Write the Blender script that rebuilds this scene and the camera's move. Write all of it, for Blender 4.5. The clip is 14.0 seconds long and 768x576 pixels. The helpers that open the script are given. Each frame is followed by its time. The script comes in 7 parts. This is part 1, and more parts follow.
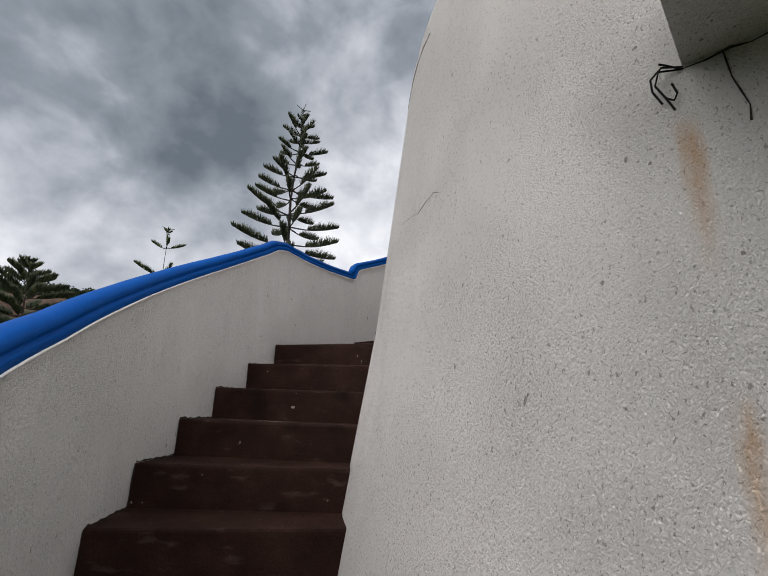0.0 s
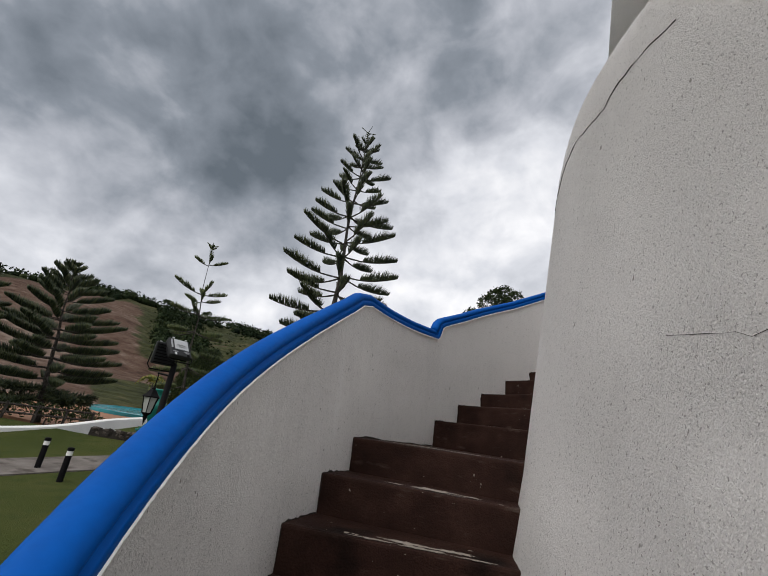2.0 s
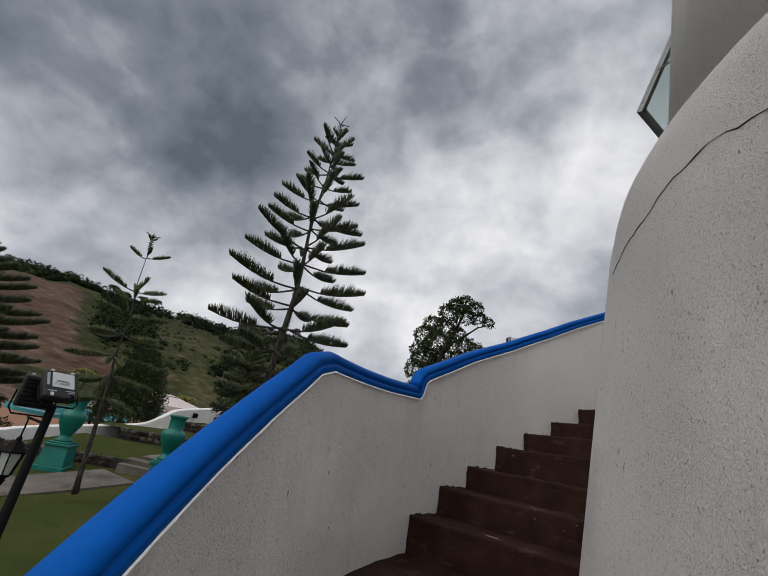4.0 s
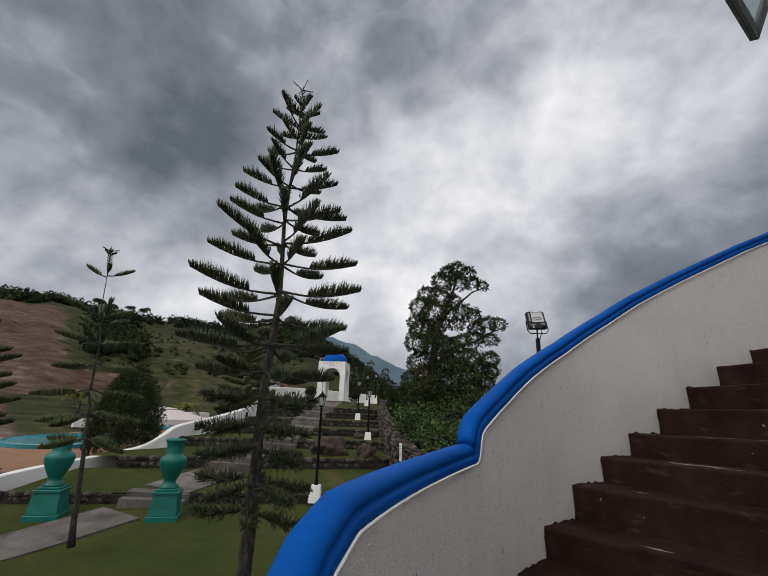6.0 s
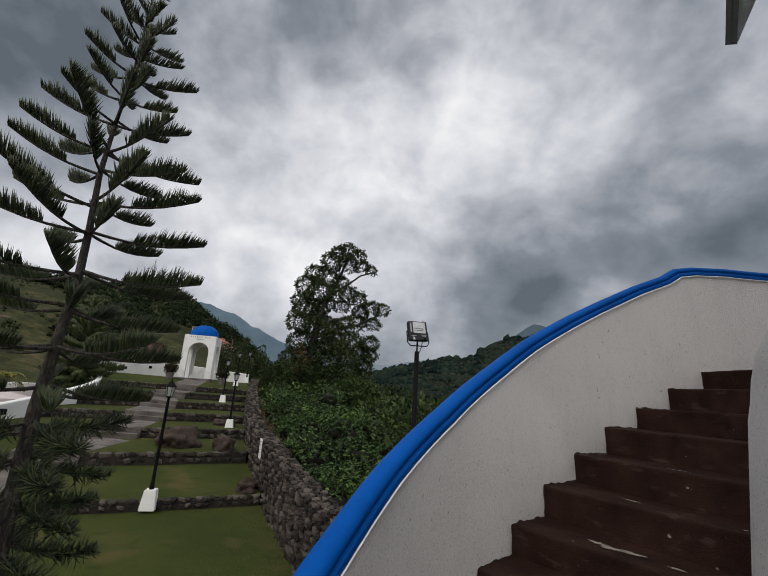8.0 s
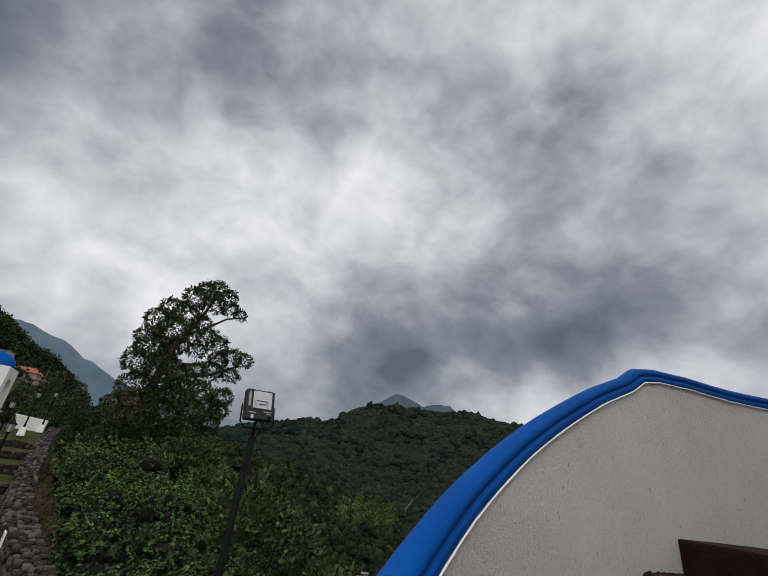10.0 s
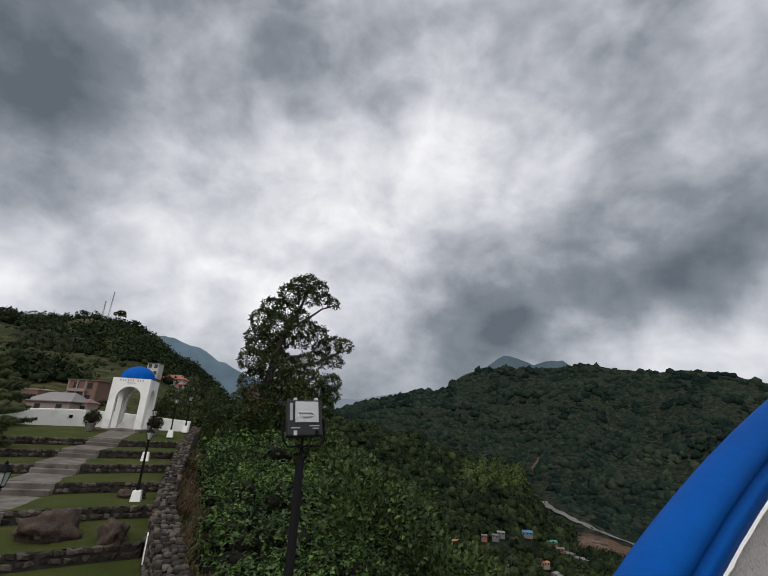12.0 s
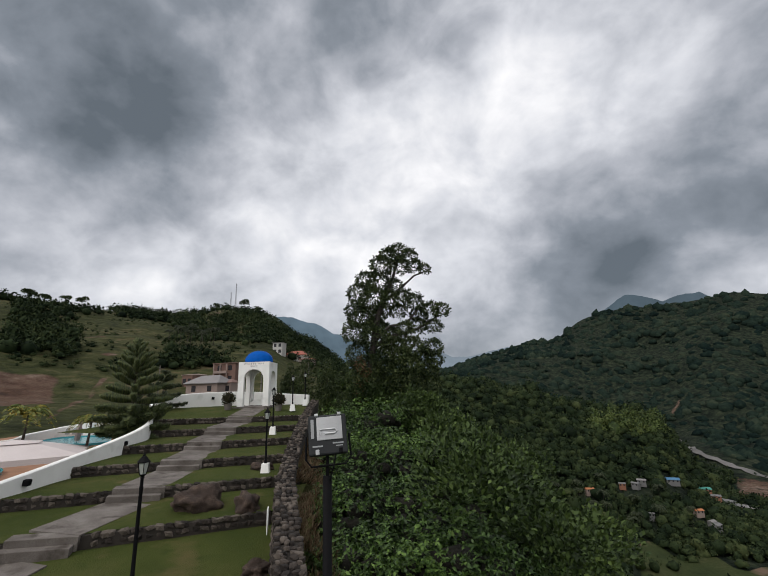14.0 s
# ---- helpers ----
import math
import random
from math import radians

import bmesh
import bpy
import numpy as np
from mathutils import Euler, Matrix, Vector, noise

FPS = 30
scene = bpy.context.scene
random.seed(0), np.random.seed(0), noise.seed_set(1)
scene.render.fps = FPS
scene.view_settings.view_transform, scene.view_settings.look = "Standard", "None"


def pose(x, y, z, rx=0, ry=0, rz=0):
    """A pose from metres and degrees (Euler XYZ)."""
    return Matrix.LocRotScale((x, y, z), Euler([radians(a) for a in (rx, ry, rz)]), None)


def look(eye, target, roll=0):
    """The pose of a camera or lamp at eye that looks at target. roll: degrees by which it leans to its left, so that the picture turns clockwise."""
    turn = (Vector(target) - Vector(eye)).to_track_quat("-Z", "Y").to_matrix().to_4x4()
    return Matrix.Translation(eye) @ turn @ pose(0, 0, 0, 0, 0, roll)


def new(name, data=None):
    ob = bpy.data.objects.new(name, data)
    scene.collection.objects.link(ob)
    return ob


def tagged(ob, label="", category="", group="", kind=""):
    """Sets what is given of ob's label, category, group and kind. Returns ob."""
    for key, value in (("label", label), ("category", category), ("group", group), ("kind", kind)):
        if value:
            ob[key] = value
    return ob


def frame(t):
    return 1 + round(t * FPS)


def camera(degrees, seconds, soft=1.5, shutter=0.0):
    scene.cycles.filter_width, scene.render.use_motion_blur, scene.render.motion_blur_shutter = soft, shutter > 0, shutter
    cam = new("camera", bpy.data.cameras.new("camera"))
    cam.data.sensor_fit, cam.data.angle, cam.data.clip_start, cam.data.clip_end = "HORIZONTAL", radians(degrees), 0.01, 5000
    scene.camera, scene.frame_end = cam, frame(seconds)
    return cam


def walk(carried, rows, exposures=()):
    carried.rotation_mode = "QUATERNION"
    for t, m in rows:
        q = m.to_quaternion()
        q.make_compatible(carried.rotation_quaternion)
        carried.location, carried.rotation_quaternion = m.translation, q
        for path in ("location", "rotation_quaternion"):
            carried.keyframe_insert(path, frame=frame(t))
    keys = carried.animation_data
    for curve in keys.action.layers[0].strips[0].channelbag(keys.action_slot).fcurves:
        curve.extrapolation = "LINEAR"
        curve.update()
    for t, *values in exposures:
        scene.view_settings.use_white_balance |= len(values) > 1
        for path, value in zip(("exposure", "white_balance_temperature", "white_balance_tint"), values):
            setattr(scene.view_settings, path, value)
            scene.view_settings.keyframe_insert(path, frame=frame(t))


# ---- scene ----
cam = camera(86.32, 14.0, soft=1.05)
PATH = [
    (0, (-1.983, -2.564, -0.444), (-2.235, -0.662, 0.120), 2.23),
    (0.5, (-2.190, -2.483, -0.325), (-2.616, -0.647, 0.343), 5.00),
    (1, (-2.304, -2.183, -0.257), (-2.687, -0.312, 0.337), 4.74),
    (1.5, (-2.502, -2.042, -0.124), (-2.916, -0.163, 0.422), 5.53),
    (2, (-2.699, -1.912, 0.075), (-3.088, -0.066, 0.738), 8.38),
    (2.5, (-2.791, -1.665, 0.231), (-3.128, 0.162, 0.973), 10.63),
    (3, (-2.943, -1.495, 0.396), (-3.237, 0.330, 1.159), 12.22),
    (3.2, (-2.956, -1.412, 0.421), (-3.188, 0.433, 1.157), 11.84),
    (5.3, (-3.186, -0.530, 1.012), (-3.550, 1.316, 1.690), 4.56),
    (5.5, (-3.241, -0.442, 1.023), (-3.703, 1.385, 1.693), 4.10),
    (6, (-3.209, -0.246, 1.163), (-3.350, 1.661, 1.747), 1.71),
    (6.5, (-3.087, -0.020, 1.318), (-2.912, 1.912, 1.808), 1.99),
    (7, (-3.116, 0.225, 1.415), (-2.810, 2.148, 1.869), 3.58),
    (7.5, (-3.040, 0.438, 1.548), (-2.573, 2.337, 1.968), 3.83),
    (8, (-2.960, 0.658, 1.729), (-2.564, 2.553, 2.232), 3.78),
    (8.5, (-2.931, 1.021, 1.747), (-2.370, 2.814, 2.433), 4.99),
    (9, (-2.763, 1.393, 1.803), (-1.967, 3.044, 2.605), 7.36),
    (9.2, (-2.675, 1.535, 1.893), (-1.800, 3.124, 2.734), 7.75),
    (11.3, (-1.937, 2.661, 2.403), (-1.140, 4.336, 3.150), 7.57),
    (11.5, (-1.889, 2.640, 2.439), (-1.179, 4.363, 3.165), 6.33),
    (12, (-1.621, 2.725, 2.565), (-1.111, 4.542, 3.225), 2.53),
    (12.5, (-1.476, 2.822, 2.651), (-1.149, 4.693, 3.278), 0.22),
    (13, (-1.304, 2.911, 2.727), (-1.106, 4.819, 3.294), -0.61),
    (13.5, (-1.061, 2.848, 2.888), (-0.917, 4.772, 3.413), -1.71),
    (14, (-0.872, 2.956, 2.967), (-0.821, 4.898, 3.445), -1.76),
]
walk(cam, [(t, look(eye, target, roll)) for t, eye, target, roll in PATH], [(0, 0.42), (0.5, 0.30), (1.5, 0.36), (2.5, 0.15), (3.0, 0.05), (5.5, 0.02), (6.5, 0.12), (8.0, 0.08), (9.0, 0.0), (11.5, 0.08), (12.0, 0.15), (14.0, 0.26)])

# ---- sky and light ----
world = bpy.data.worlds.new("overcast_sky")
scene.world = world
world.use_nodes = True
WN, WL = world.node_tree.nodes, world.node_tree.links
WN.clear()


def wnode(kind, **values):
    n = WN.new(kind)
    for key, value in values.items():
        n.inputs[key].default_value = value
    return n


def wmath(op, a, b=None):
    n = WN.new("ShaderNodeMath")
    n.operation = op
    for i, v in enumerate((a, b)):
        if v is None:
            continue
        if isinstance(v, (int, float)):
            n.inputs[i].default_value = v
        else:
            WL.new(v, n.inputs[i])
    return n.outputs[0]


def toward(az, el):
    """Unit direction: azimuth from +y to +x, elevation up, in degrees."""
    a, e = radians(az), radians(el)
    return (math.sin(a) * math.cos(e), math.cos(a) * math.cos(e), math.sin(e))


sky = WN.new("ShaderNodeTexSky")
sky.sky_type = "NISHITA"
sky.sun_disc = False
sky.sun_elevation, sky.sun_rotation = radians(48), radians(222)
coord = WN.new("ShaderNodeTexCoord").outputs["Generated"]
# thick cloud deck: broad brightness by direction, broken by billows at three sizes
LOBES = [  # azimuth, elevation, sharpness, strength
    (-40, 40, 16, -0.50), (4, 24, 16, 0.24), (44, 20, 70, -0.35), (24, 36, 70, 0.28), (-24, 8, 16, 0.31), (32, 12, 70, -0.40), (-64, 32, 70, -0.37), (-32, 32, 70, -0.33), (-4, 48, 34, -0.17), (56, 20, 70, -0.43), (40, 36, 70, 0.19), (56, 44, 70, -0.25),
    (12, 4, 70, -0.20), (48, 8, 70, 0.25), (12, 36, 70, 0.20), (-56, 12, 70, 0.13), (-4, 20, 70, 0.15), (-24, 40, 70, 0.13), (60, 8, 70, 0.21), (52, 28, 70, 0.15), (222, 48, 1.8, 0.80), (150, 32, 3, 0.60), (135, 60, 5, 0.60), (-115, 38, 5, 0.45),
]


def stirred(source, scale, amount, detail):
    """Directions pushed about by noise, which frays the clouds' edges."""
    n = wnode("ShaderNodeTexNoise", Scale=scale, Detail=detail, Roughness=0.55)
    WL.new(source, n.inputs["Vector"])
    push = WN.new("ShaderNodeVectorMath")
    push.operation = "MULTIPLY_ADD"
    WL.new(n.outputs["Color"], push.inputs[0])
    push.inputs[1].default_value = (amount,) * 3
    away = WN.new("ShaderNodeVectorMath")
    away.operation = "ADD"
    WL.new(source, away.inputs[0])
    away.inputs[1].default_value = (-amount / 2,) * 3
    WL.new(away.outputs[0], push.inputs[2])
    return push.outputs[0]


frayed = stirred(stirred(coord, 2.6, 0.22, 2), 8.0, 0.07, 5)
unit = WN.new("ShaderNodeVectorMath")
unit.operation = "NORMALIZE"
WL.new(frayed, unit.inputs[0])
tone = None
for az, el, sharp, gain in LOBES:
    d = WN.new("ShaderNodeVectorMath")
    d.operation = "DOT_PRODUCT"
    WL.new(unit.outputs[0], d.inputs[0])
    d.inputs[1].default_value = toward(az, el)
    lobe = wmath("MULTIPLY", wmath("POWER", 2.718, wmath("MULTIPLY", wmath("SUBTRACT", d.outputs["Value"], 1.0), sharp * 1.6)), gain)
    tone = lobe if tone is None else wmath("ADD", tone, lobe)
squash = WN.new("ShaderNodeMapping")
squash.inputs["Scale"].default_value = (1.0, 1.0, 1.25)
squash.inputs["Rotation"].default_value = (radians(20), radians(-14), radians(20))
WL.new(coord, squash.inputs[0])


def billow(scale, detail, rough, distort, shift):
    m = WN.new("ShaderNodeMapping")
    m.inputs["Location"].default_value = shift
    WL.new(squash.outputs[0], m.inputs[0])
    n = wnode("ShaderNodeTexNoise", Scale=scale, Detail=detail, Roughness=rough, Distortion=distort)
    WL.new(m.outputs[0], n.inputs["Vector"])
    return n.outputs["Fac"]


big = wmath("MULTIPLY", wmath("SUBTRACT", billow(2.6, 4, 0.5, 0.25, (3.1, 1.7, 0.3)), 0.5), 0.40)
mid = wmath("MULTIPLY", wmath("SUBTRACT", billow(6.0, 6, 0.52, 0.35, (0.4, 5.2, 2.0)), 0.5), 0.78)
fine = wmath("MULTIPLY", wmath("SUBTRACT", billow(15.0, 5, 0.5, 0.2, (7.4, 2.2, 1.0)), 0.5), 0.34)
tone = wmath("ADD", wmath("ADD", tone, wmath("ADD", big, wmath("ADD", mid, fine))), 0.465)
ramp = WN.new("ShaderNodeValToRGB")
WL.new(tone, ramp.inputs[0])
stops = [(0.0, (0.110, 0.130, 0.152)), (0.3, (0.222, 0.246, 0.282)), (0.52, (0.405, 0.422, 0.465)), (0.75, (0.635, 0.648, 0.690)), (1.0, (0.90, 0.895, 0.91))]
ramp.color_ramp.elements[0].position, ramp.color_ramp.elements[1].position = 0.0, 1.0
for pos, col in stops:
    el = ramp.color_ramp.elements[0] if pos == 0 else ramp.color_ramp.elements[-1] if pos == 1 else ramp.color_ramp.elements.new(pos)
    el.color = (*col, 1)
clouds = WN.new("ShaderNodeBackground")
clouds.inputs["Strength"].default_value = 1.0
WL.new(ramp.outputs[0], clouds.inputs["Color"])
blue = WN.new("ShaderNodeBackground")
blue.inputs["Strength"].default_value = 0.05
WL.new(sky.outputs[0], blue.inputs["Color"])
both = WN.new("ShaderNodeMixShader")
both.inputs[0].default_value = 0.93
WL.new(blue.outputs[0], both.inputs[1])
WL.new(clouds.outputs[0], both.inputs[2])
out = WN.new("ShaderNodeOutputWorld")
WL.new(both.outputs[0], out.inputs["Surface"])

sun = new("sun", bpy.data.lights.new("sun", "SUN"))
sun.data.energy, sun.data.angle, sun.data.color = 1.3, radians(60), (1.0, 0.95, 0.90)
sun.matrix_world = look(Vector(toward(222, 48)) * 50, (0, 0, 0))


# ---- materials ----
def material(name, colours, rough=0.8, scale=6.0, fine=60.0, bump=0.2, bump_size=0.01, metal=0.0, spec=0.4, stain=None, island=0.0, object_random=0.0, stretch=(1, 1, 1)):
    """Two-scale noise between the colours, with bump; stain: (colour, scale, low, high) patches."""
    m = bpy.data.materials.new(name)
    m.use_nodes = True
    N, L = m.node_tree.nodes, m.node_tree.links
    b = N["Principled BSDF"]
    b.inputs["Roughness"].default_value, b.inputs["Metallic"].default_value = rough, metal
    b.inputs["Specular IOR Level"].default_value = spec
    pos = N.new("ShaderNodeNewGeometry").outputs["Position"]
    mp = N.new("ShaderNodeMapping")
    mp.inputs["Scale"].default_value = stretch
    L.new(pos, mp.inputs[0])

    def noise_at(s, detail=4.0, dist=0.0):
        n = N.new("ShaderNodeTexNoise")
        n.inputs["Scale"].default_value, n.inputs["Detail"].default_value, n.inputs["Distortion"].default_value = s, detail, dist
        L.new(mp.outputs[0], n.inputs["Vector"])
        return n.outputs["Fac"]

    coarse, grain = noise_at(scale), noise_at(fine, 3.0)
    r = N.new("ShaderNodeValToRGB")
    r.color_ramp.elements[0].position, r.color_ramp.elements[1].position = 0.28, 0.72
    for e, c in zip(r.color_ramp.elements, (colours[0], colours[-1])):
        e.color = (*c, 1)
    for i, c in enumerate(colours[1:-1]):
        e = r.color_ramp.elements.new(0.28 + 0.44 * (i + 1) / (len(colours) - 1))
        e.color = (*c, 1)
    mix = N.new("ShaderNodeMath")
    mix.operation = "MULTIPLY_ADD"
    L.new(grain, mix.inputs[0])
    mix.inputs[1].default_value = 0.35
    add = N.new("ShaderNodeMath")
    add.operation = "MULTIPLY_ADD"
    L.new(coarse, add.inputs[0])
    add.inputs[1].default_value, add.inputs[2].default_value = 0.65, 0.0
    L.new(add.outputs[0], mix.inputs[2])
    fac = mix.outputs[0]
    if island or object_random:
        src = N.new("ShaderNodeNewGeometry").outputs["Random Per Island"] if island else N.new("ShaderNodeObjectInfo").outputs["Random"]
        k = N.new("ShaderNodeMath")
        k.operation = "MULTIPLY_ADD"
        L.new(src, k.inputs[0])
        amount = island or object_random
        k.inputs[1].default_value = amount
        L.new(fac, k.inputs[2])
        k2 = N.new("ShaderNodeMath")
        k2.operation = "SUBTRACT"
        L.new(k.outputs[0], k2.inputs[0])
        k2.inputs[1].default_value = amount / 2
        fac = k2.outputs[0]
    L.new(fac, r.inputs[0])
    colour = r.outputs[0]
    if stain:
        for col, s, lo, hi, *sq in stain:
            n = N.new("ShaderNodeTexNoise")
            n.inputs["Scale"].default_value, n.inputs["Detail"].default_value = s, 6.0
            mp2 = N.new("ShaderNodeMapping")
            mp2.inputs["Scale"].default_value = sq[0] if sq else (1, 1, 1)
            mp2.inputs["Location"].default_value = (s, 2 * s, 0)
            L.new(pos, mp2.inputs[0])
            L.new(mp2.outputs[0], n.inputs["Vector"])
            rr = N.new("ShaderNodeMapRange")
            rr.inputs[1].default_value, rr.inputs[2].default_value = lo, hi
            L.new(n.outputs["Fac"], rr.inputs[0])
            mx = N.new("ShaderNodeMix")
            mx.data_type = "RGBA"
            L.new(rr.outputs[0], mx.inputs["Factor"])
            L.new(colour, mx.inputs["A"])
            mx.inputs["B"].default_value = (*col, 1)
            colour = mx.outputs["Result"]
    L.new(colour, b.inputs["Base Color"])
    if bump:
        bn = N.new("ShaderNodeBump")
        bn.inputs["Strength"].default_value, bn.inputs["Distance"].default_value = bump, bump_size
        s = N.new("ShaderNodeMath")
        s.operation = "ADD"
        L.new(grain, s.inputs[0])
        L.new(noise_at(fine * 0.35, 4.0), s.inputs[1])
        L.new(s.outputs[0], bn.inputs["Height"])
        L.new(bn.outputs[0], b.inputs["Normal"])
    return m


def plain(name, colour, rough=0.5, metal=0.0, spec=0.5):
    return material(name, [tuple(c * 0.9 for c in colour), tuple(min(1, c * 1.08) for c in colour)], rough, 9, 70, 0.05, 0.003, metal, spec)


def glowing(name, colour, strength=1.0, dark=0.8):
    """A far backdrop that glows in its own tone."""
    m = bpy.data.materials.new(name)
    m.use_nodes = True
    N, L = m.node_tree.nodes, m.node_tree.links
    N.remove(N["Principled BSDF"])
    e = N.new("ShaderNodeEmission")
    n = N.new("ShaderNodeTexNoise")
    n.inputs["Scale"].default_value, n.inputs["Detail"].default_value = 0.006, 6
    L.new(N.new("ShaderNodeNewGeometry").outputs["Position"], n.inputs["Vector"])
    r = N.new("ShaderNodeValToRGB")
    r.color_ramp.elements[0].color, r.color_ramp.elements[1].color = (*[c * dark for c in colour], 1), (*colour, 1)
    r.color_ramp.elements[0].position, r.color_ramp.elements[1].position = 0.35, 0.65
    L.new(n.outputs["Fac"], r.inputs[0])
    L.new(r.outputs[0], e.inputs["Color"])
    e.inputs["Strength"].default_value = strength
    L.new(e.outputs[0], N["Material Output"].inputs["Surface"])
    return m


def stucco(name, rust=(), dirt_and_shade=1.0, relief=0.012, dragged=0.5, white=0.80):
    """Hand-thrown white stucco: rough spatter in patches, trowel drags, pits, drips, and rust runs at (angle, top,
    bottom, width); its hollows are coloured darker in place of shade.
    """
    m = bpy.data.materials.new(name)
    m.use_nodes = True
    N, L = m.node_tree.nodes, m.node_tree.links
    b = N["Principled BSDF"]
    b.inputs["Roughness"].default_value, b.inputs["Specular IOR Level"].default_value = 0.88, 0.2
    pos = N.new("ShaderNodeNewGeometry").outputs["Position"]

    def tex(scale, detail=4.0, rough=0.5, stretch=(1, 1, 1), dist=0.0, shift=0.0):
        mp = N.new("ShaderNodeMapping")
        mp.inputs["Scale"].default_value, mp.inputs["Location"].default_value = stretch, (shift, shift * 0.7, shift * 1.3)
        L.new(pos, mp.inputs[0])
        n = N.new("ShaderNodeTexNoise")
        n.inputs["Scale"].default_value, n.inputs["Detail"].default_value, n.inputs["Roughness"].default_value, n.inputs["Distortion"].default_value = scale, detail, rough, dist
        L.new(mp.outputs[0], n.inputs["Vector"])
        return n.outputs["Fac"]

    def fit_range(v, lo, hi, a=0.0, c=1.0):
        r = N.new("ShaderNodeMapRange")
        r.inputs[1].default_value, r.inputs[2].default_value, r.inputs[3].default_value, r.inputs[4].default_value = lo, hi, a, c
        L.new(v, r.inputs[0])
        return r.outputs[0]

    def op(kind, a, c):
        n = N.new("ShaderNodeMath")
        n.operation = kind
        for i, v in enumerate((a, c)):
            if isinstance(v, (int, float)):
                n.inputs[i].default_value = v
            else:
                L.new(v, n.inputs[i])
        return n.outputs[0]

    def blend(f, a, colour):
        mx = N.new("ShaderNodeMix")
        mx.data_type = "RGBA"
        L.new(f, mx.inputs["Factor"])
        if isinstance(a, tuple):
            mx.inputs["A"].default_value = (*a, 1)
        else:
            L.new(a, mx.inputs["A"])
        mx.inputs["B"].default_value = (*colour, 1)
        return mx.outputs["Result"]

    patchy = fit_range(tex(2.2, 3, 0.55), 0.38, 0.64, 0.65, 1.0)
    spatter = fit_range(tex(170, 5, 0.7, (1, 1, 0.75), 0.4), 0.40, 0.64)
    lumps = tex(80, 4, 0.6, (1, 1, 0.75), 0.2, 3.0)
    drag = tex(14, 5, 0.6, (1, 1, 0.3), 0.3, 7.0)
    height = op("ADD", op("MULTIPLY", op("ADD", op("MULTIPLY", spatter, 0.50), op("MULTIPLY", lumps, 0.75)), patchy), op("MULTIPLY", drag, dragged))
    bn = N.new("ShaderNodeBump")
    bn.inputs["Strength"].default_value, bn.inputs["Distance"].default_value = 1.0, relief
    L.new(height, bn.inputs["Height"])
    L.new(bn.outputs[0], b.inputs["Normal"])
    colour = blend(fit_range(tex(0.9, 4, 0.6, shift=5.0), 0.35, 0.7), tuple(white * c for c in (1.0, 0.972, 0.949)), tuple(white * c for c in (0.955, 0.926, 0.903)))
    colour = blend(fit_range(tex(5, 6, 0.65, (1, 1, 0.16), 0.3, 2.0), 0.50, 0.80, 0.0, 0.45 * dirt_and_shade), colour, (0.56, 0.545, 0.53))
    colour = blend(fit_range(tex(2.2, 5, 0.6, (1, 1, 0.5), 0.6, 9.0), 0.56, 0.72, 0.0, 0.3), colour, tuple(white * c for c in (1.02, 1.0, 0.98)))
    # the spatter's crevices get a darker colour that stands in for their shade
    colour = blend(op("MULTIPLY", fit_range(spatter, 0.42, 0.10, 0.0, 0.26), patchy), colour, (0.40, 0.385, 0.37))
    pits = op("MULTIPLY", fit_range(tex(150, 2, 0.5, (1, 1, 0.7), 0.4, 4.0), 0.635, 0.665, 0.0, 0.85 * dirt_and_shade), patchy)
    # low spots between the lumps are darkened likewise, as painted shade
    colour = blend(op("MULTIPLY", fit_range(lumps, 0.44, 0.32, 0.0, 0.30 * dirt_and_shade), patchy), colour, (0.42, 0.405, 0.39))
    colour = blend(fit_range(tex(9, 4, 0.6, (1, 1, 0.10), 0.2, 11.0), 0.60, 0.70, 0.0, 0.35), colour, tuple(white * c for c in (1.05, 1.03, 1.02)))
    colour = blend(pits, colour, (0.19, 0.18, 0.17))
    colour = blend(fit_range(tex(38, 2, 0.5, (1, 1, 0.5), 0.0, 6.0), 0.73, 0.76, 0.0, 0.8), colour, (0.20, 0.185, 0.17))
    for a, top, low, width in rust:
        sep = N.new("ShaderNodeSeparateXYZ")
        L.new(pos, sep.inputs[0])
        along = op("ADD", op("MULTIPLY", sep.outputs[0], -math.sin(radians(a))), op("MULTIPLY", sep.outputs[1], math.cos(radians(a))))
        front = op("ADD", op("MULTIPLY", sep.outputs[0], math.cos(radians(a))), op("MULTIPLY", sep.outputs[1], math.sin(radians(a))))
        wob = op("ADD", along, op("MULTIPLY", op("SUBTRACT", tex(14, 3, 0.6, (1, 1, 0.5)), 0.5), width * 1.4))
        mask = fit_range(op("ABSOLUTE", wob, 0.0), width, width * 0.1)
        mask = op("MULTIPLY", mask, op("MULTIPLY", fit_range(sep.outputs[2], top + 0.03, top - 0.05), fit_range(sep.outputs[2], low, top, 0.0, 1.0)))
        mask = op("MULTIPLY", mask, op("MULTIPLY", op("GREATER_THAN", front, 1.5), fit_range(tex(22, 4, 0.6, (1, 1, 0.4), 0, 1.0), 0.3, 0.6, 0.25, 0.95)))
        colour = blend(mask, colour, (0.50, 0.27, 0.09))
    L.new(colour, b.inputs["Base Color"])
    return m


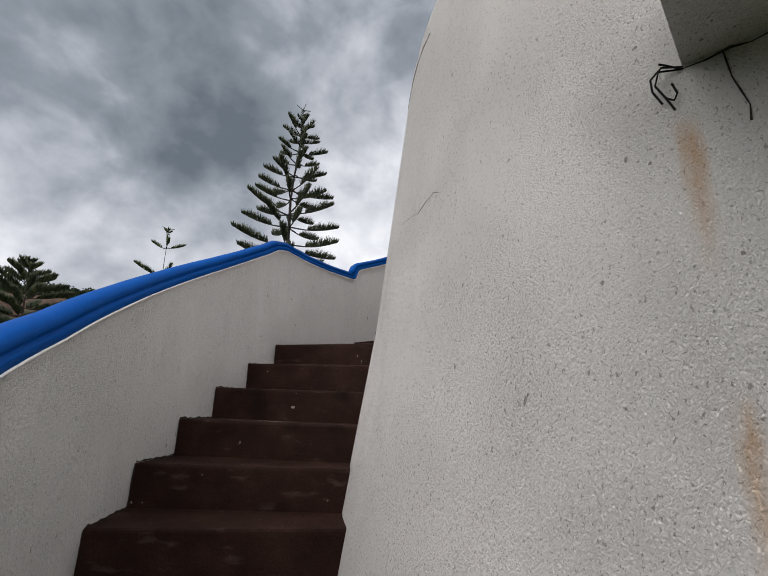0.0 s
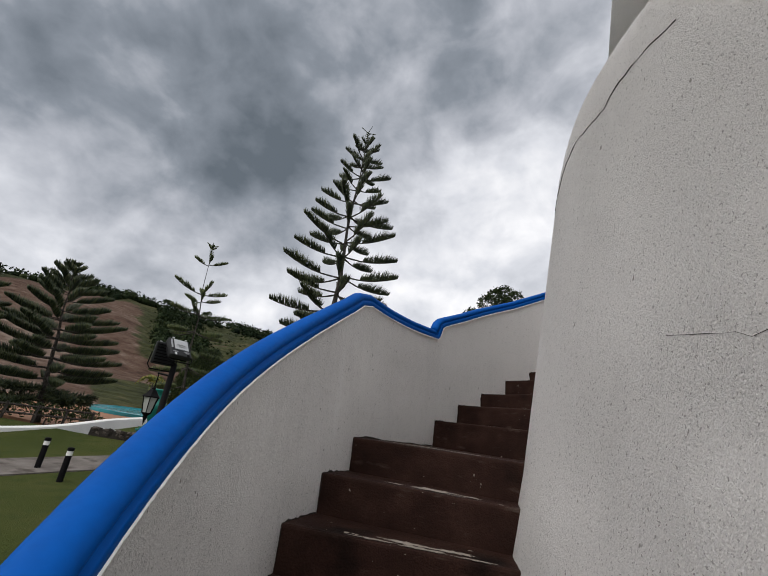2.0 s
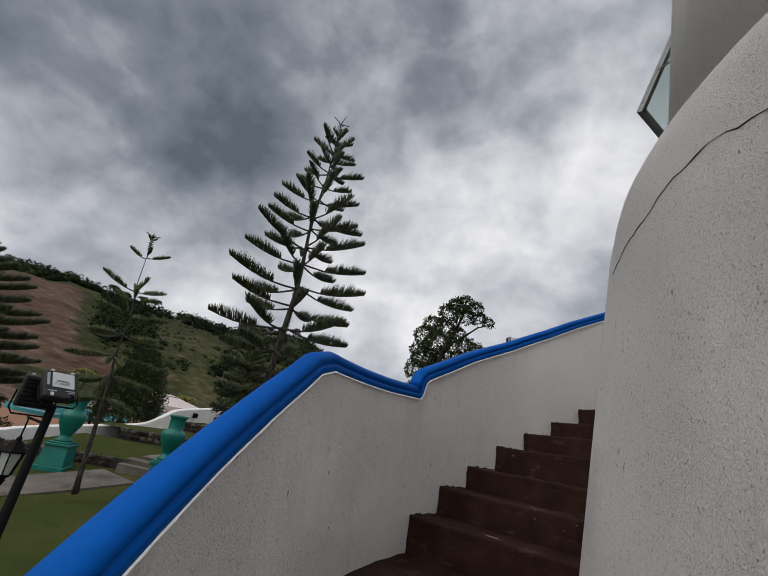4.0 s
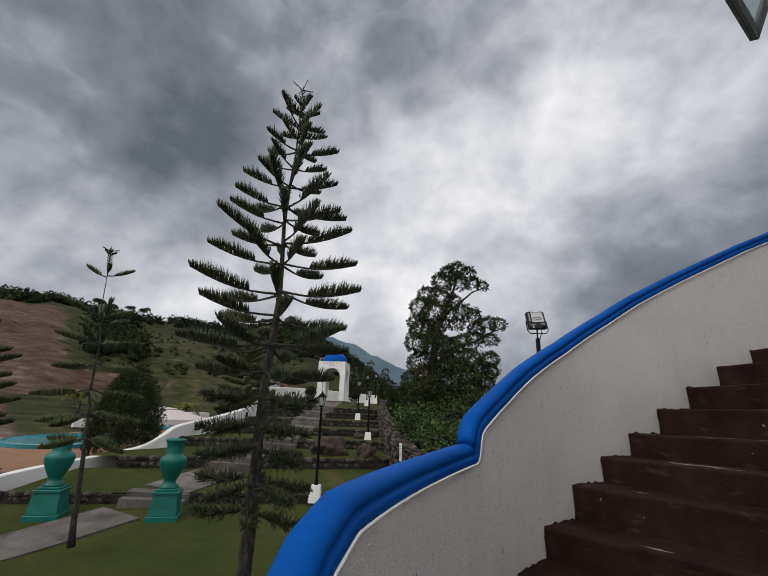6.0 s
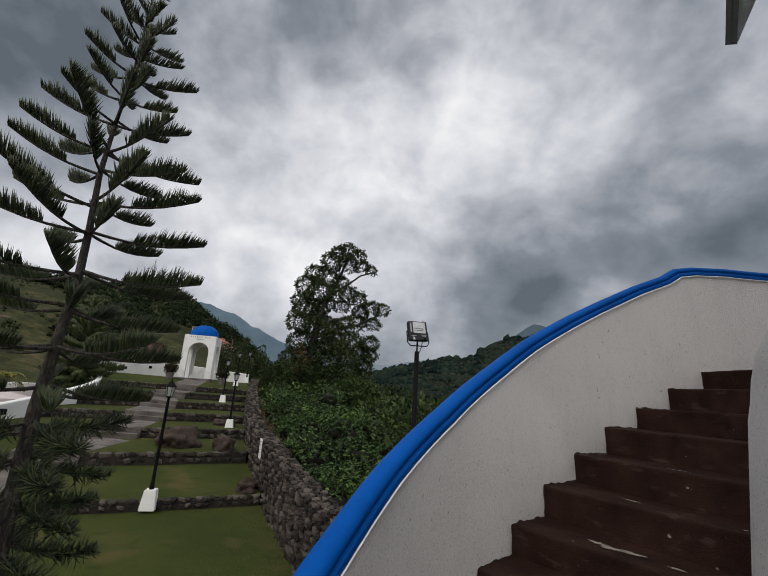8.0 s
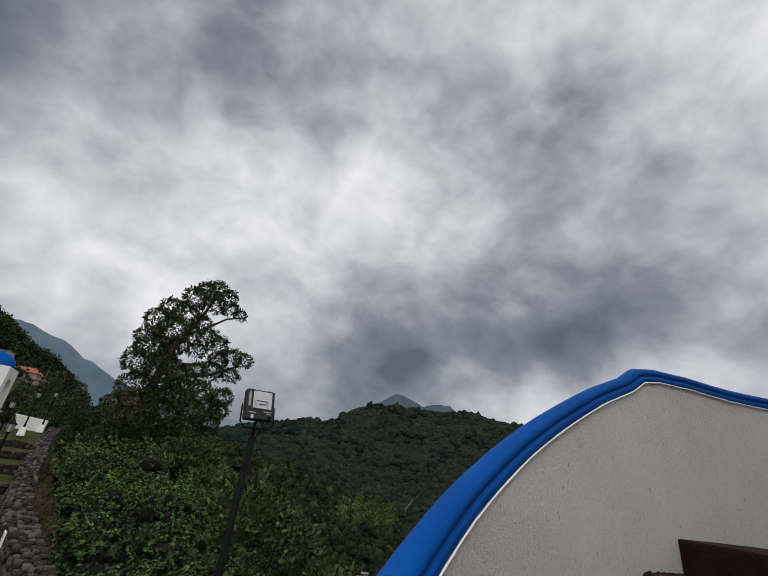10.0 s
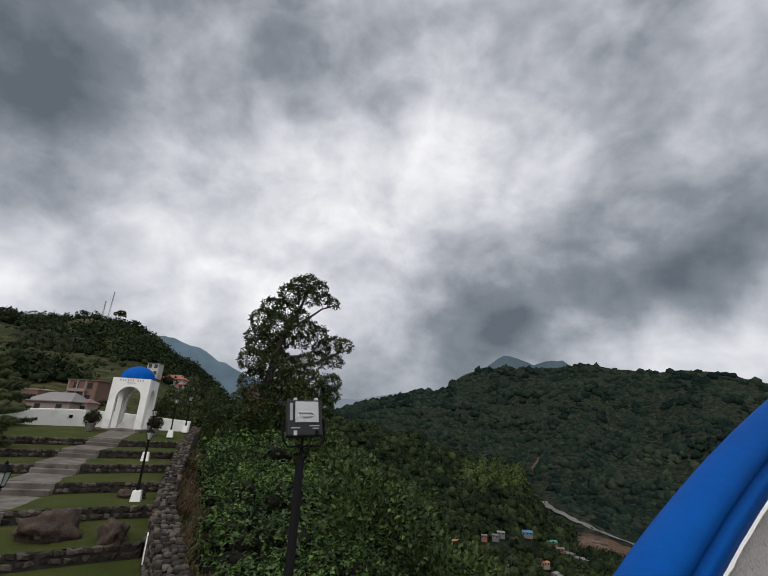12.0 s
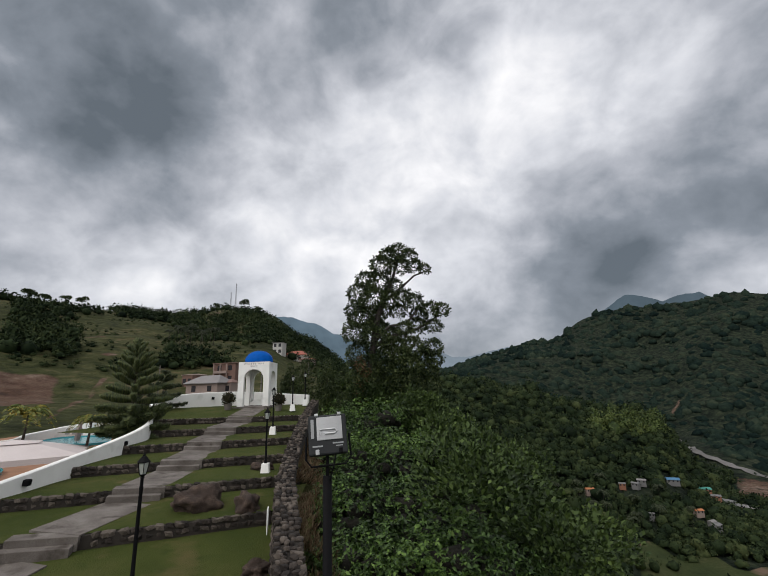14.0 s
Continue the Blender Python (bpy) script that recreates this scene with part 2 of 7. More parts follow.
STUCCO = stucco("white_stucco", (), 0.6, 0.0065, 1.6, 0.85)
TOWER_STUCCO = stucco("tower_stucco", [(230.2, 0.20, -0.20, 0.032), (230.4, -0.42, -0.80, 0.026)], 0.8, 0.0090, 0.9, 0.73)
WHITEWALL = material("white_wall_paint", [(0.72, 0.72, 0.70), (0.82, 0.82, 0.80)], 0.8, 1.5, 30, 0.15, 0.01, stain=[((0.5, 0.5, 0.47), 0.9, 0.6, 0.8)])
BLUE = material("blue_paint", [(0.0003, 0.058, 0.27), (0.0004, 0.074, 0.34), (0.0006, 0.088, 0.39)], 0.58, 3.0, 40, 0.12, 0.004, spec=0.06)
BROWN = material("brown_step_paint", [(0.012, 0.0052, 0.0037), (0.025, 0.0112, 0.0080), (0.044, 0.0222, 0.0165)], 0.72, 6.0, 140, 0.6, 0.006, spec=0.10,
                 stain=[((0.070, 0.050, 0.040), 7.0, 0.62, 0.80, (1, 1, 3)), ((0.006, 0.003, 0.002), 3.0, 0.60, 0.75), ((0.30, 0.26, 0.22), 16.0, 0.72, 0.74), ((0.34, 0.30, 0.26), 55.0, 0.75, 0.77)])
GRASS = material("lawn_grass", [(0.030, 0.044, 0.010), (0.050, 0.063, 0.015), (0.080, 0.081, 0.027)], 0.95, 0.5, 60, 1.0, 0.03, spec=0.1,
                 stain=[((0.036, 0.052, 0.012), 2.4, 0.52, 0.72), ((0.10, 0.085, 0.035), 0.7, 0.60, 0.75)])
STONE = material("field_stone", [(0.012, 0.0092, 0.0075), (0.034, 0.0265, 0.0215), (0.100, 0.083, 0.069)], 0.95, 2.5, 40, 0.7, 0.03, object_random=0.5)
MORTAR = material("wall_mortar", [(0.014, 0.012, 0.010), (0.034, 0.028, 0.023)], 0.95, 3, 40, 0.5, 0.02)
PAVING = material("worn_concrete", [(0.060, 0.051, 0.044), (0.120, 0.105, 0.094), (0.200, 0.182, 0.168)], 0.9, 1.6, 40, 0.4, 0.012, stain=[((0.045, 0.036, 0.029), 2.2, 0.55, 0.70)])
ROCK = material("brown_boulder", [(0.012, 0.008, 0.006), (0.034, 0.022, 0.016), (0.095, 0.066, 0.050)], 0.9, 3.0, 25, 0.7, 0.03)
BARK = material("pine_bark", [(0.010, 0.009, 0.008), (0.042, 0.036, 0.031), (0.125, 0.108, 0.092)], 0.95, 20, 80, 1.0, 0.03, stretch=(1, 1, 0.3))
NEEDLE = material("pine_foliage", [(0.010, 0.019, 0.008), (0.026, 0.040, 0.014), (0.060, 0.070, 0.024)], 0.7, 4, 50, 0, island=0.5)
# brighter copy of the pine foliage, its sunny tone put into the colours
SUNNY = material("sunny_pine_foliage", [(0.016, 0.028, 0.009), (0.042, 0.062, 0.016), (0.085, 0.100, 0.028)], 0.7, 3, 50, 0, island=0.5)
BLACK = plain("black_metal", (0.005, 0.005, 0.006), 0.7, 0.0, 0.10)
TEAL = material("teal_glaze", [(0.0, 0.085, 0.07), (0.002, 0.13, 0.105), (0.004, 0.16, 0.13)], 0.45, 3, 30, 0.1, 0.004)


# ---- mesh helpers ----
def part(name, bm, mat, parent=None, label="", smooth=False):
    me = bpy.data.meshes.new(name)
    bm.normal_update()
    bm.to_mesh(me)
    bm.free()
    me.materials.append(mat)
    if smooth:
        me.polygons.foreach_set("use_smooth", [True] * len(me.polygons))
    ob = new(name, me)
    if parent:
        ob.parent = parent
    if label:
        ob["label"] = label
    return ob


def from_arrays(name, verts, faces, mat, parent=None, smooth=False):
    """verts (n,3), faces (m,k) as arrays."""
    verts, faces = np.asarray(verts, np.float32), np.asarray(faces, np.int32)
    me = bpy.data.meshes.new(name)
    me.vertices.add(len(verts))
    me.vertices.foreach_set("co", verts.ravel())
    k = faces.shape[1]
    me.loops.add(faces.size)
    me.loops.foreach_set("vertex_index", faces.ravel())
    me.polygons.add(len(faces))
    me.polygons.foreach_set("loop_start", np.arange(len(faces), dtype=np.int32) * k)
    me.update(calc_edges=True)
    if smooth:
        me.polygons.foreach_set("use_smooth", [True] * len(me.polygons))
    me.materials.append(mat)
    ob = new(name, me)
    if parent:
        ob.parent = parent
    return ob


def empty(name, m=None, **tags):
    ob = new(name)
    if m is not None:
        ob.matrix_world = m
    return tagged(ob, **tags)


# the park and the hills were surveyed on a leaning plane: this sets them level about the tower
LEVEL = Matrix.Translation((0.05, 0.04, -0.10)) @ Matrix.Rotation(radians(2.45), 4, "Z") @ Matrix.Rotation(radians(3.7), 4, "Y")
UPRIGHT = {"street_lamp", "flood_light", "house", "radio_mast", "power_pole", "bollard", "garden_urn", "shade_canopy", "wall_sign", "potted_bush", "domed_gate"}
SETTLED = []


def box(bm, lo, hi, bevel=0.0):
    r = bmesh.ops.create_cube(bm, size=1.0)
    for v in r["verts"]:
        v.co = Vector([lo[i] + (v.co[i] + 0.5) * (hi[i] - lo[i]) for i in range(3)])
    if bevel:
        es = {e for v in r["verts"] for e in v.link_edges}
        bmesh.ops.bevel(bm, geom=list(es), offset=bevel, segments=2, affect="EDGES", profile=0.5)
    return bm


def lathe(bm, profile, n=32, a0=0.0, a1=360.0):
    """profile: (r, z) from bottom to top."""
    closed = abs(a1 - a0) >= 360
    m = n if closed else n + 1
    rings = []
    for r, z in profile:
        rings.append([bm.verts.new((r * math.cos(radians(a0 + (a1 - a0) * i / n)), r * math.sin(radians(a0 + (a1 - a0) * i / n)), z)) for i in range(m)])
    for a, b in zip(rings, rings[1:]):
        for i in range(n):
            j = (i + 1) % m
            bm.faces.new((a[i], a[j], b[j], b[i]))
    if closed:
        for ring, flip in ((rings[0], True), (rings[-1], False)):
            if profile[0 if flip else -1][0] > 1e-4:
                bm.faces.new(ring[::-1] if flip else ring)
    return bm


def tube(bm, pts, radii, n=8, caps=True):
    """A round tube along points."""
    pts = [Vector(p) for p in pts]
    rings, side = [], None
    for i, p in enumerate(pts):
        d = (pts[min(i + 1, len(pts) - 1)] - pts[max(i - 1, 0)]).normalized()
        if side is None:
            side = d.cross(Vector((0, 0, 1)) if abs(d.z) < 0.9 else Vector((1, 0, 0))).normalized()
        side = (side - d * side.dot(d)).normalized()
        up = d.cross(side)
        r = radii[i] if hasattr(radii, "__len__") else radii
        rings.append([bm.verts.new(p + (side * math.cos(2 * math.pi * k / n) + up * math.sin(2 * math.pi * k / n)) * r) for k in range(n)])
    for a, b in zip(rings, rings[1:]):
        for k in range(n):
            bm.faces.new((a[k], a[(k + 1) % n], b[(k + 1) % n], b[k]))
    if caps:
        bm.faces.new(rings[0][::-1])
        bm.faces.new(rings[-1])
    return bm


def arc(r, a, z):
    return Vector((r * math.cos(radians(a)), r * math.sin(radians(a)), z))


def lerp_table(table, a):
    xs, ys = [p[0] for p in table], [p[1] for p in table]
    return float(np.interp(a, xs, ys))


# ---- round tower with its winding stair ----
R_OUT, WALL = 3.44, 0.078
AXIS = (0.0, 0.15, 0.0)  # the tower stands a little off the stair's centre


def tower_radius(z):
    return 2.357 - (0.10 if z > 0 else 0.15) * z


tower = empty("round_tower", label="white stuccoed round tower with cracked rounded shoulder", category="tower", kind="structure")
tower.location = AXIS
bm = bmesh.new()
SHOULDER = [(1.78, 2.172), (1.87, 2.158), (1.95, 2.138), (2.02, 2.105), (2.085, 2.062), (2.15, 2.005), (2.21, 1.945), (2.265, 1.898), (2.29, 1.880)]
prof = [(tower_radius(z), z) for z in np.linspace(-3.0, 1.72, 20)] + [(r, z) for z, r in SHOULDER]
lathe(bm, prof + [(0.0, 2.30)], 160)
part("drum", bm, TOWER_STUCCO, tower, smooth=True)
bm = bmesh.new()
lathe(bm, [(1.886, 2.26), (1.737, 4.1), (1.47, 7.5), (1.57, 7.55), (1.57, 7.75), (0.0, 7.9)], 128)
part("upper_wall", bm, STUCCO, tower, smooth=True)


TREADS = [0.029, 0.243, 0.422, 0.579, 0.768, 0.922, 1.072, 1.250, 1.425, 1.604, 1.752, 1.915, 2.071]  # hand-built risers of the upper flight


def stair_angle(k):
    return 168.24 - 5.66 * k if k <= 0 else 147.06 - 5.61 * (k - 1)


def tread(k):
    return TREADS[k] if k >= 0 else 0.029 + 0.190 * k


stair = empty("winding_stair", label="brown painted winding stair with worn treads", category="stairs", kind="structure")


def make_step(k):
    a0, z = stair_angle(k), tread(k)
    a1 = stair_angle(k + 1) - 0.6 if k < 12 else 28.0
    bottom = z - 0.40
    bm = bmesh.new()
    n = max(2, int((a0 - a1) / 2))
    lip = 0.25
    # front edge rounded over 18 mm
    cols = [(a0 + 0.0, bottom), (a0 + 0.0, z - 0.05), (a0 + 0.02, z - 0.03), (a0 + 0.03, z - 0.014), (a0 - 0.02, z - 0.004), (a0 - 0.15, z)]
    cols += [(a0 + (a1 - a0) * i / n, z) for i in range(1, n + 1)] + [(a1, bottom)]
    rs = (2.20, 2.62, 2.9, 3.15, R_OUT + 0.03)
    rows = []
    for a, h in cols:
        row = []
        for r in rs:
            wob = 0.004 * noise.noise(Vector((r * 3, a * 0.7, k * 1.7))) if h > bottom else 0
            row.append(bm.verts.new(arc(r, a + wob * 20, h + wob)))
        rows.append(row)
    for p, q in zip(rows, rows[1:]):
        for i in range(len(rs) - 1):
            bm.faces.new((p[i], p[i + 1], q[i + 1], q[i]))
    bmesh.ops.recalc_face_normals(bm, faces=bm.faces)
    return part("landing" if k in (0, 12) else "step", bm, BROWN, stair)


for k in range(-12, 13):
    make_step(k)

PARAPET = [(20, 2.88), (59, 2.88), (73, 2.896), (79, 2.915), (83.5, 2.905), (86, 2.877), (88, 2.80), (93, 2.673), (100, 2.47), (105, 2.325), (113, 2.084), (118.9, 1.889), (128, 1.61), (136.2, 1.389), (141, 1.246), (145, 1.138), (146.4, 1.10), (146.9, 1.075),
           (147.25, 1.03), (147.55, 0.976), (148, 0.955), (149.1, 0.950), (154.8, 0.928), (160, 0.915), (166.5, 0.903), (168.8, 0.863), (171, 0.774), (176, 0.594), (181, 0.425), (185, 0.297), (190, 0.137), (196.2, -0.048), (204, -0.271), (210, -0.412), (222, -0.731), (236, -1.066)]
HEAD_R = [(20, 3.445), (75, 3.445), (100, 3.455), (125, 3.46), (150, 3.436), (170, 3.433), (190, 3.473), (210, 3.456), (236, 3.456)]
FOOT_R = [(20, 3.40), (91, 3.40), (102, 3.40), (124, 3.41), (136, 3.436), (147, 3.424), (160, 3.38), (168, 3.365), (174, 3.375), (179.5, 3.402), (185, 3.419), (191, 3.438), (236, 3.44)]


def inner_r(a, drop=0.0):
    """Inner face of the stair wall, which leans out a little towards its head."""
    top, foot = lerp_table(HEAD_R, a), lerp_table(FOOT_R, a)
    return top + (foot - top) * min(1.0, drop / 0.85)


parapet = empty("parapet", label="curved white stucco stair parapet with blue rounded coping", category="parapet", kind="structure")
angs = sorted(set([round(a, 2) for a in np.arange(20, 236.01, 1.5)] + [p[0] for p in PARAPET]))
bm = bmesh.new()
cols = []
for a in angs:
    zt = lerp_table(PARAPET, a)
    zs = [-3.0] + [zt - d for d in (1.3, 1.0, 0.7, 0.45, 0.2, 0.05, 0.0)]
    inner = [bm.verts.new(arc(inner_r(a, zt - z), a, z)) for z in zs]
    outer = [bm.verts.new(arc(inner_r(a) + WALL, a, z)) for z in zs]
    cols.append(inner + outer[::-1])
for p, q in zip(cols, cols[1:]):
    for i in range(len(p)):
        j = (i + 1) % len(p)
        bm.faces.new((p[i], p[j], q[j], q[i]))
bm.faces.new(cols[0])
bm.faces.new(cols[-1][::-1])
bmesh.ops.recalc_face_normals(bm, faces=bm.faces)
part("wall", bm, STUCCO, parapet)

# coping: a band on the wall's head with a round roll above it
COPING = [(-0.004, -0.004), (-0.012, 0.0), (-0.013, 0.024), (-0.010, 0.030), (0.000, 0.034), (0.002, 0.038), (-0.004, 0.044), (-0.008, 0.055), (-0.004, 0.069), (0.008, 0.080), (0.022, 0.085), (0.039, 0.087)]
COPING = COPING + [(WALL - u, h) for u, h in COPING[-2::-1]]


def sweep(bm, profile, closed_ends=True):
    rings = []
    line = [(a, lerp_table(PARAPET, a)) for a in angs]
    for i, (a, z) in enumerate(line):
        p0, p1 = line[max(i - 1, 0)], line[min(i + 1, len(line) - 1)]
        run = radians(p1[0] - p0[0]) * R_OUT
        slope = math.atan2(p1[1] - p0[1], run)
        slope = max(-1.0, min(1.0, slope))
        ring = []
        for u, h in profile:
            r = inner_r(a) + u
            ring.append(bm.verts.new(arc(r, a - math.degrees(h * math.sin(slope) / r), z + h * math.cos(slope))))
        rings.append(ring)
    n = len(profile)
    for p, q in zip(rings, rings[1:]):
        for i in range(n):
            bm.faces.new((p[i], p[(i + 1) % n], q[(i + 1) % n], q[i]))
    bm.faces.new(rings[0])
    bm.faces.new(rings[-1][::-1])
    bmesh.ops.recalc_face_normals(bm, faces=bm.faces)
    return bm


part("coping", sweep(bmesh.new(), COPING), BLUE, parapet, "glossy blue painted roll coping", smooth=True)
# ragged white line where the wall paint meets the blue
bm = bmesh.new()
prev = None
for k in range(int((236 - 20) / 0.3) + 1):
    a = 20 + 0.3 * k
    z = lerp_table(PARAPET, a)
    drop = 0.002 + 0.008 * abs(noise.noise(Vector((a * 1.9, 0, 4)))) + 0.004 * abs(noise.noise(Vector((a * 6.0, 2, 0))))
    out = 0.016 + 0.002 * noise.noise(Vector((a * 4.0, 7, 0)))
    row = [bm.verts.new(arc(r, a, z + h)) for r, h in ((inner_r(a) - 0.011, 0.003), (inner_r(a) - out, -0.004), (inner_r(a) - out, -drop * 0.8), (inner_r(a) + 0.002, -drop - 0.006))]
    if prev:
        for q in range(3):
            bm.faces.new((prev[q], prev[q + 1], row[q + 1], row[q]))
    prev = row
part("paint_edge", bm, plain("bright_white_paint", (0.93, 0.93, 0.93), 0.5), parapet, "bright white paint line")

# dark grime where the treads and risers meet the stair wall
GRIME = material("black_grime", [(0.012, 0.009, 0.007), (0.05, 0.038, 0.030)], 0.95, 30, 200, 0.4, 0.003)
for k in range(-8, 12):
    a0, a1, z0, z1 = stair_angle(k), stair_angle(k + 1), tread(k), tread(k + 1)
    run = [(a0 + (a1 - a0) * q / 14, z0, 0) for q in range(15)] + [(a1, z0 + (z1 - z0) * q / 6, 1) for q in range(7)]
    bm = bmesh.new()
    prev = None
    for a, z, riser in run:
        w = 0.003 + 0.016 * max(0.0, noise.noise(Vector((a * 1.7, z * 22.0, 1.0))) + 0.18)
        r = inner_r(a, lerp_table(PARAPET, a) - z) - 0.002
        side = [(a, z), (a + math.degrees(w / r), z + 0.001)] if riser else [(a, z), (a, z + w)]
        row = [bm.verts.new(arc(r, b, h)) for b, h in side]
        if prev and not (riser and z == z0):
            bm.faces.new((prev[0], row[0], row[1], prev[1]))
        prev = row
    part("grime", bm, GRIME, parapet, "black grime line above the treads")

# ---- ground sheet, valley and hills ----
RINGS = [  # distance, then height by coarse azimuth
    (0.5, [-2.6] * 12),
    (8, [-2.6, -2.6, -2.6, -2.5, -2.5, -2.5, -2.7, -3, -3.6, -4.2, -4, -2.6]),
    (15, [-2.9, -3, -2.6, -2.2, -1.4, -1.4, -1.9, -3.2, -6, -8, -7, -3]),
    (25, [-2.9, -3, -2.2, -1.2, -0.2, -0.6, -2.2, -5.5, -12, -15, -12, -4]),
    (40, [-2.9, -3, -1.2, 0.2, 0.4, -0.2, -3.5, -13, -24, -27, -20, -6]),
    (60, [-2.9, -2.3, 0.6, 0.4, 0.4, -2.5, -10, -26, -40, -45, -35, -8]),
    (100, [5, -0.3, 0.8, 1.0, 1, -12, -35, -55, -68, -70, -60, -10]),
    (200, [22, 23, 23, 14, 6, -25, -60, -80, -90, -92, -85, -12]),
    (350, None),
    (600, "spur"),
    (700, [40, 52, 52, 34, 12, -8, -35, -62, -90, -84, -70, 0]),
    (1100, [60, 60, 60, 40, 26, 25, 22, 6, -66, -30, -30, 20]),
    (1500, [70, 70, 70, 50, 40, 50, 60, 110, 150, 160, 90, 30]),
    (1900, None),
    (2800, [90, 90, 90, 80, 70, 80, 90, 180, 250, 250, 150, 60]),
    (4700, [60] * 12),
]
COARSE = [-180, -26, -12, -6, 2, 7, 12, 20, 35, 60, 100, 180]
NEAR_RIDGE = [(-180, 3), (-110, 4), (-70, 5.0), (-55, 5.6), (-47, 6.8), (-40, 7.2), (-35, 7.9), (-27, 8.2), (-21, 8.8), (-17, 9.9), (-13, 8.7), (-7.5, 6.2), (-2.7, 3.2), (2, 0.8), (7, -5), (12, -9), (20, -12.5), (35, -14), (60, -14), (100, -12), (180, 0)]
FAR_RIDGE = [(-180, 4), (-12, 4), (2, 2.6), (7, 2.8), (11, 3.0), (17, 4.8), (20, 6.2), (24.3, 7.2), (26, 7.4), (29.5, 10.2), (34.3, 11.2), (37, 11.5), (40, 11.2), (44, 11.8), (53, 11.3), (58, 10.9), (61, 9.9), (75, 8), (110, 5), (180, 4)]
SPUR = [(-180, 35), (-26, 46), (-12, 46), (-6, 28), (2, 10), (7, 14), (9.5, 20), (18.5, 11), (26, -6), (31.6, -15), (35.8, -17), (37.2, -39), (39, -71), (41.7, -92), (46, -92), (60, -90), (100, -75), (180, -5)]


def terrain(x, y):
    """Height of the ground sheet."""
    dx, dy = x, y
    r = math.hypot(dx, dy)
    az = math.degrees(math.atan2(dx, dy))
    rs, hs = [], []
    for d, row in RINGS:
        rs.append(math.log(d))
        if row == "spur":
            hs.append(lerp_table(SPUR, az))
        elif row is None:
            table = NEAR_RIDGE if d < 1000 else FAR_RIDGE
            hs.append(3 + d * math.tan(radians(lerp_table(table, az))))
        else:
            hs.append(float(np.interp(az, COARSE, row)))
    h = float(np.interp(math.log(max(r, 0.5)), rs, hs))
    if r > 30:
        amp = min(1.0, (r - 30) / 150)
        h += amp * 0.010 * r * noise.fractal(Vector((x, y, 0)) * (6.0 / r), 1.0, 2.0, 5)
        h += amp * 0.0035 * r * noise.fractal(Vector((x, y, 5)) * (22.0 / r), 1.0, 2.0, 3)
    if 640 < r < 1800 and az > -5:
        swell = min(1.0, (r - 640) / 200, (1800 - r) / 300)
        h += swell * (46 * noise.noise(Vector((x, y, 9)) * 0.0042) + 22 * noise.noise(Vector((x, y, 3)) * 0.011))
    elif r > 90 and az < 0 and r < 330:
        h += min(1.0, (r - 90) / 60, (330 - r) / 60) * (3.2 * noise.noise(Vector((x, y, 6)) * 0.022) + 1.2 * noise.noise(Vector((x, y, 1)) * 0.07))
    return h


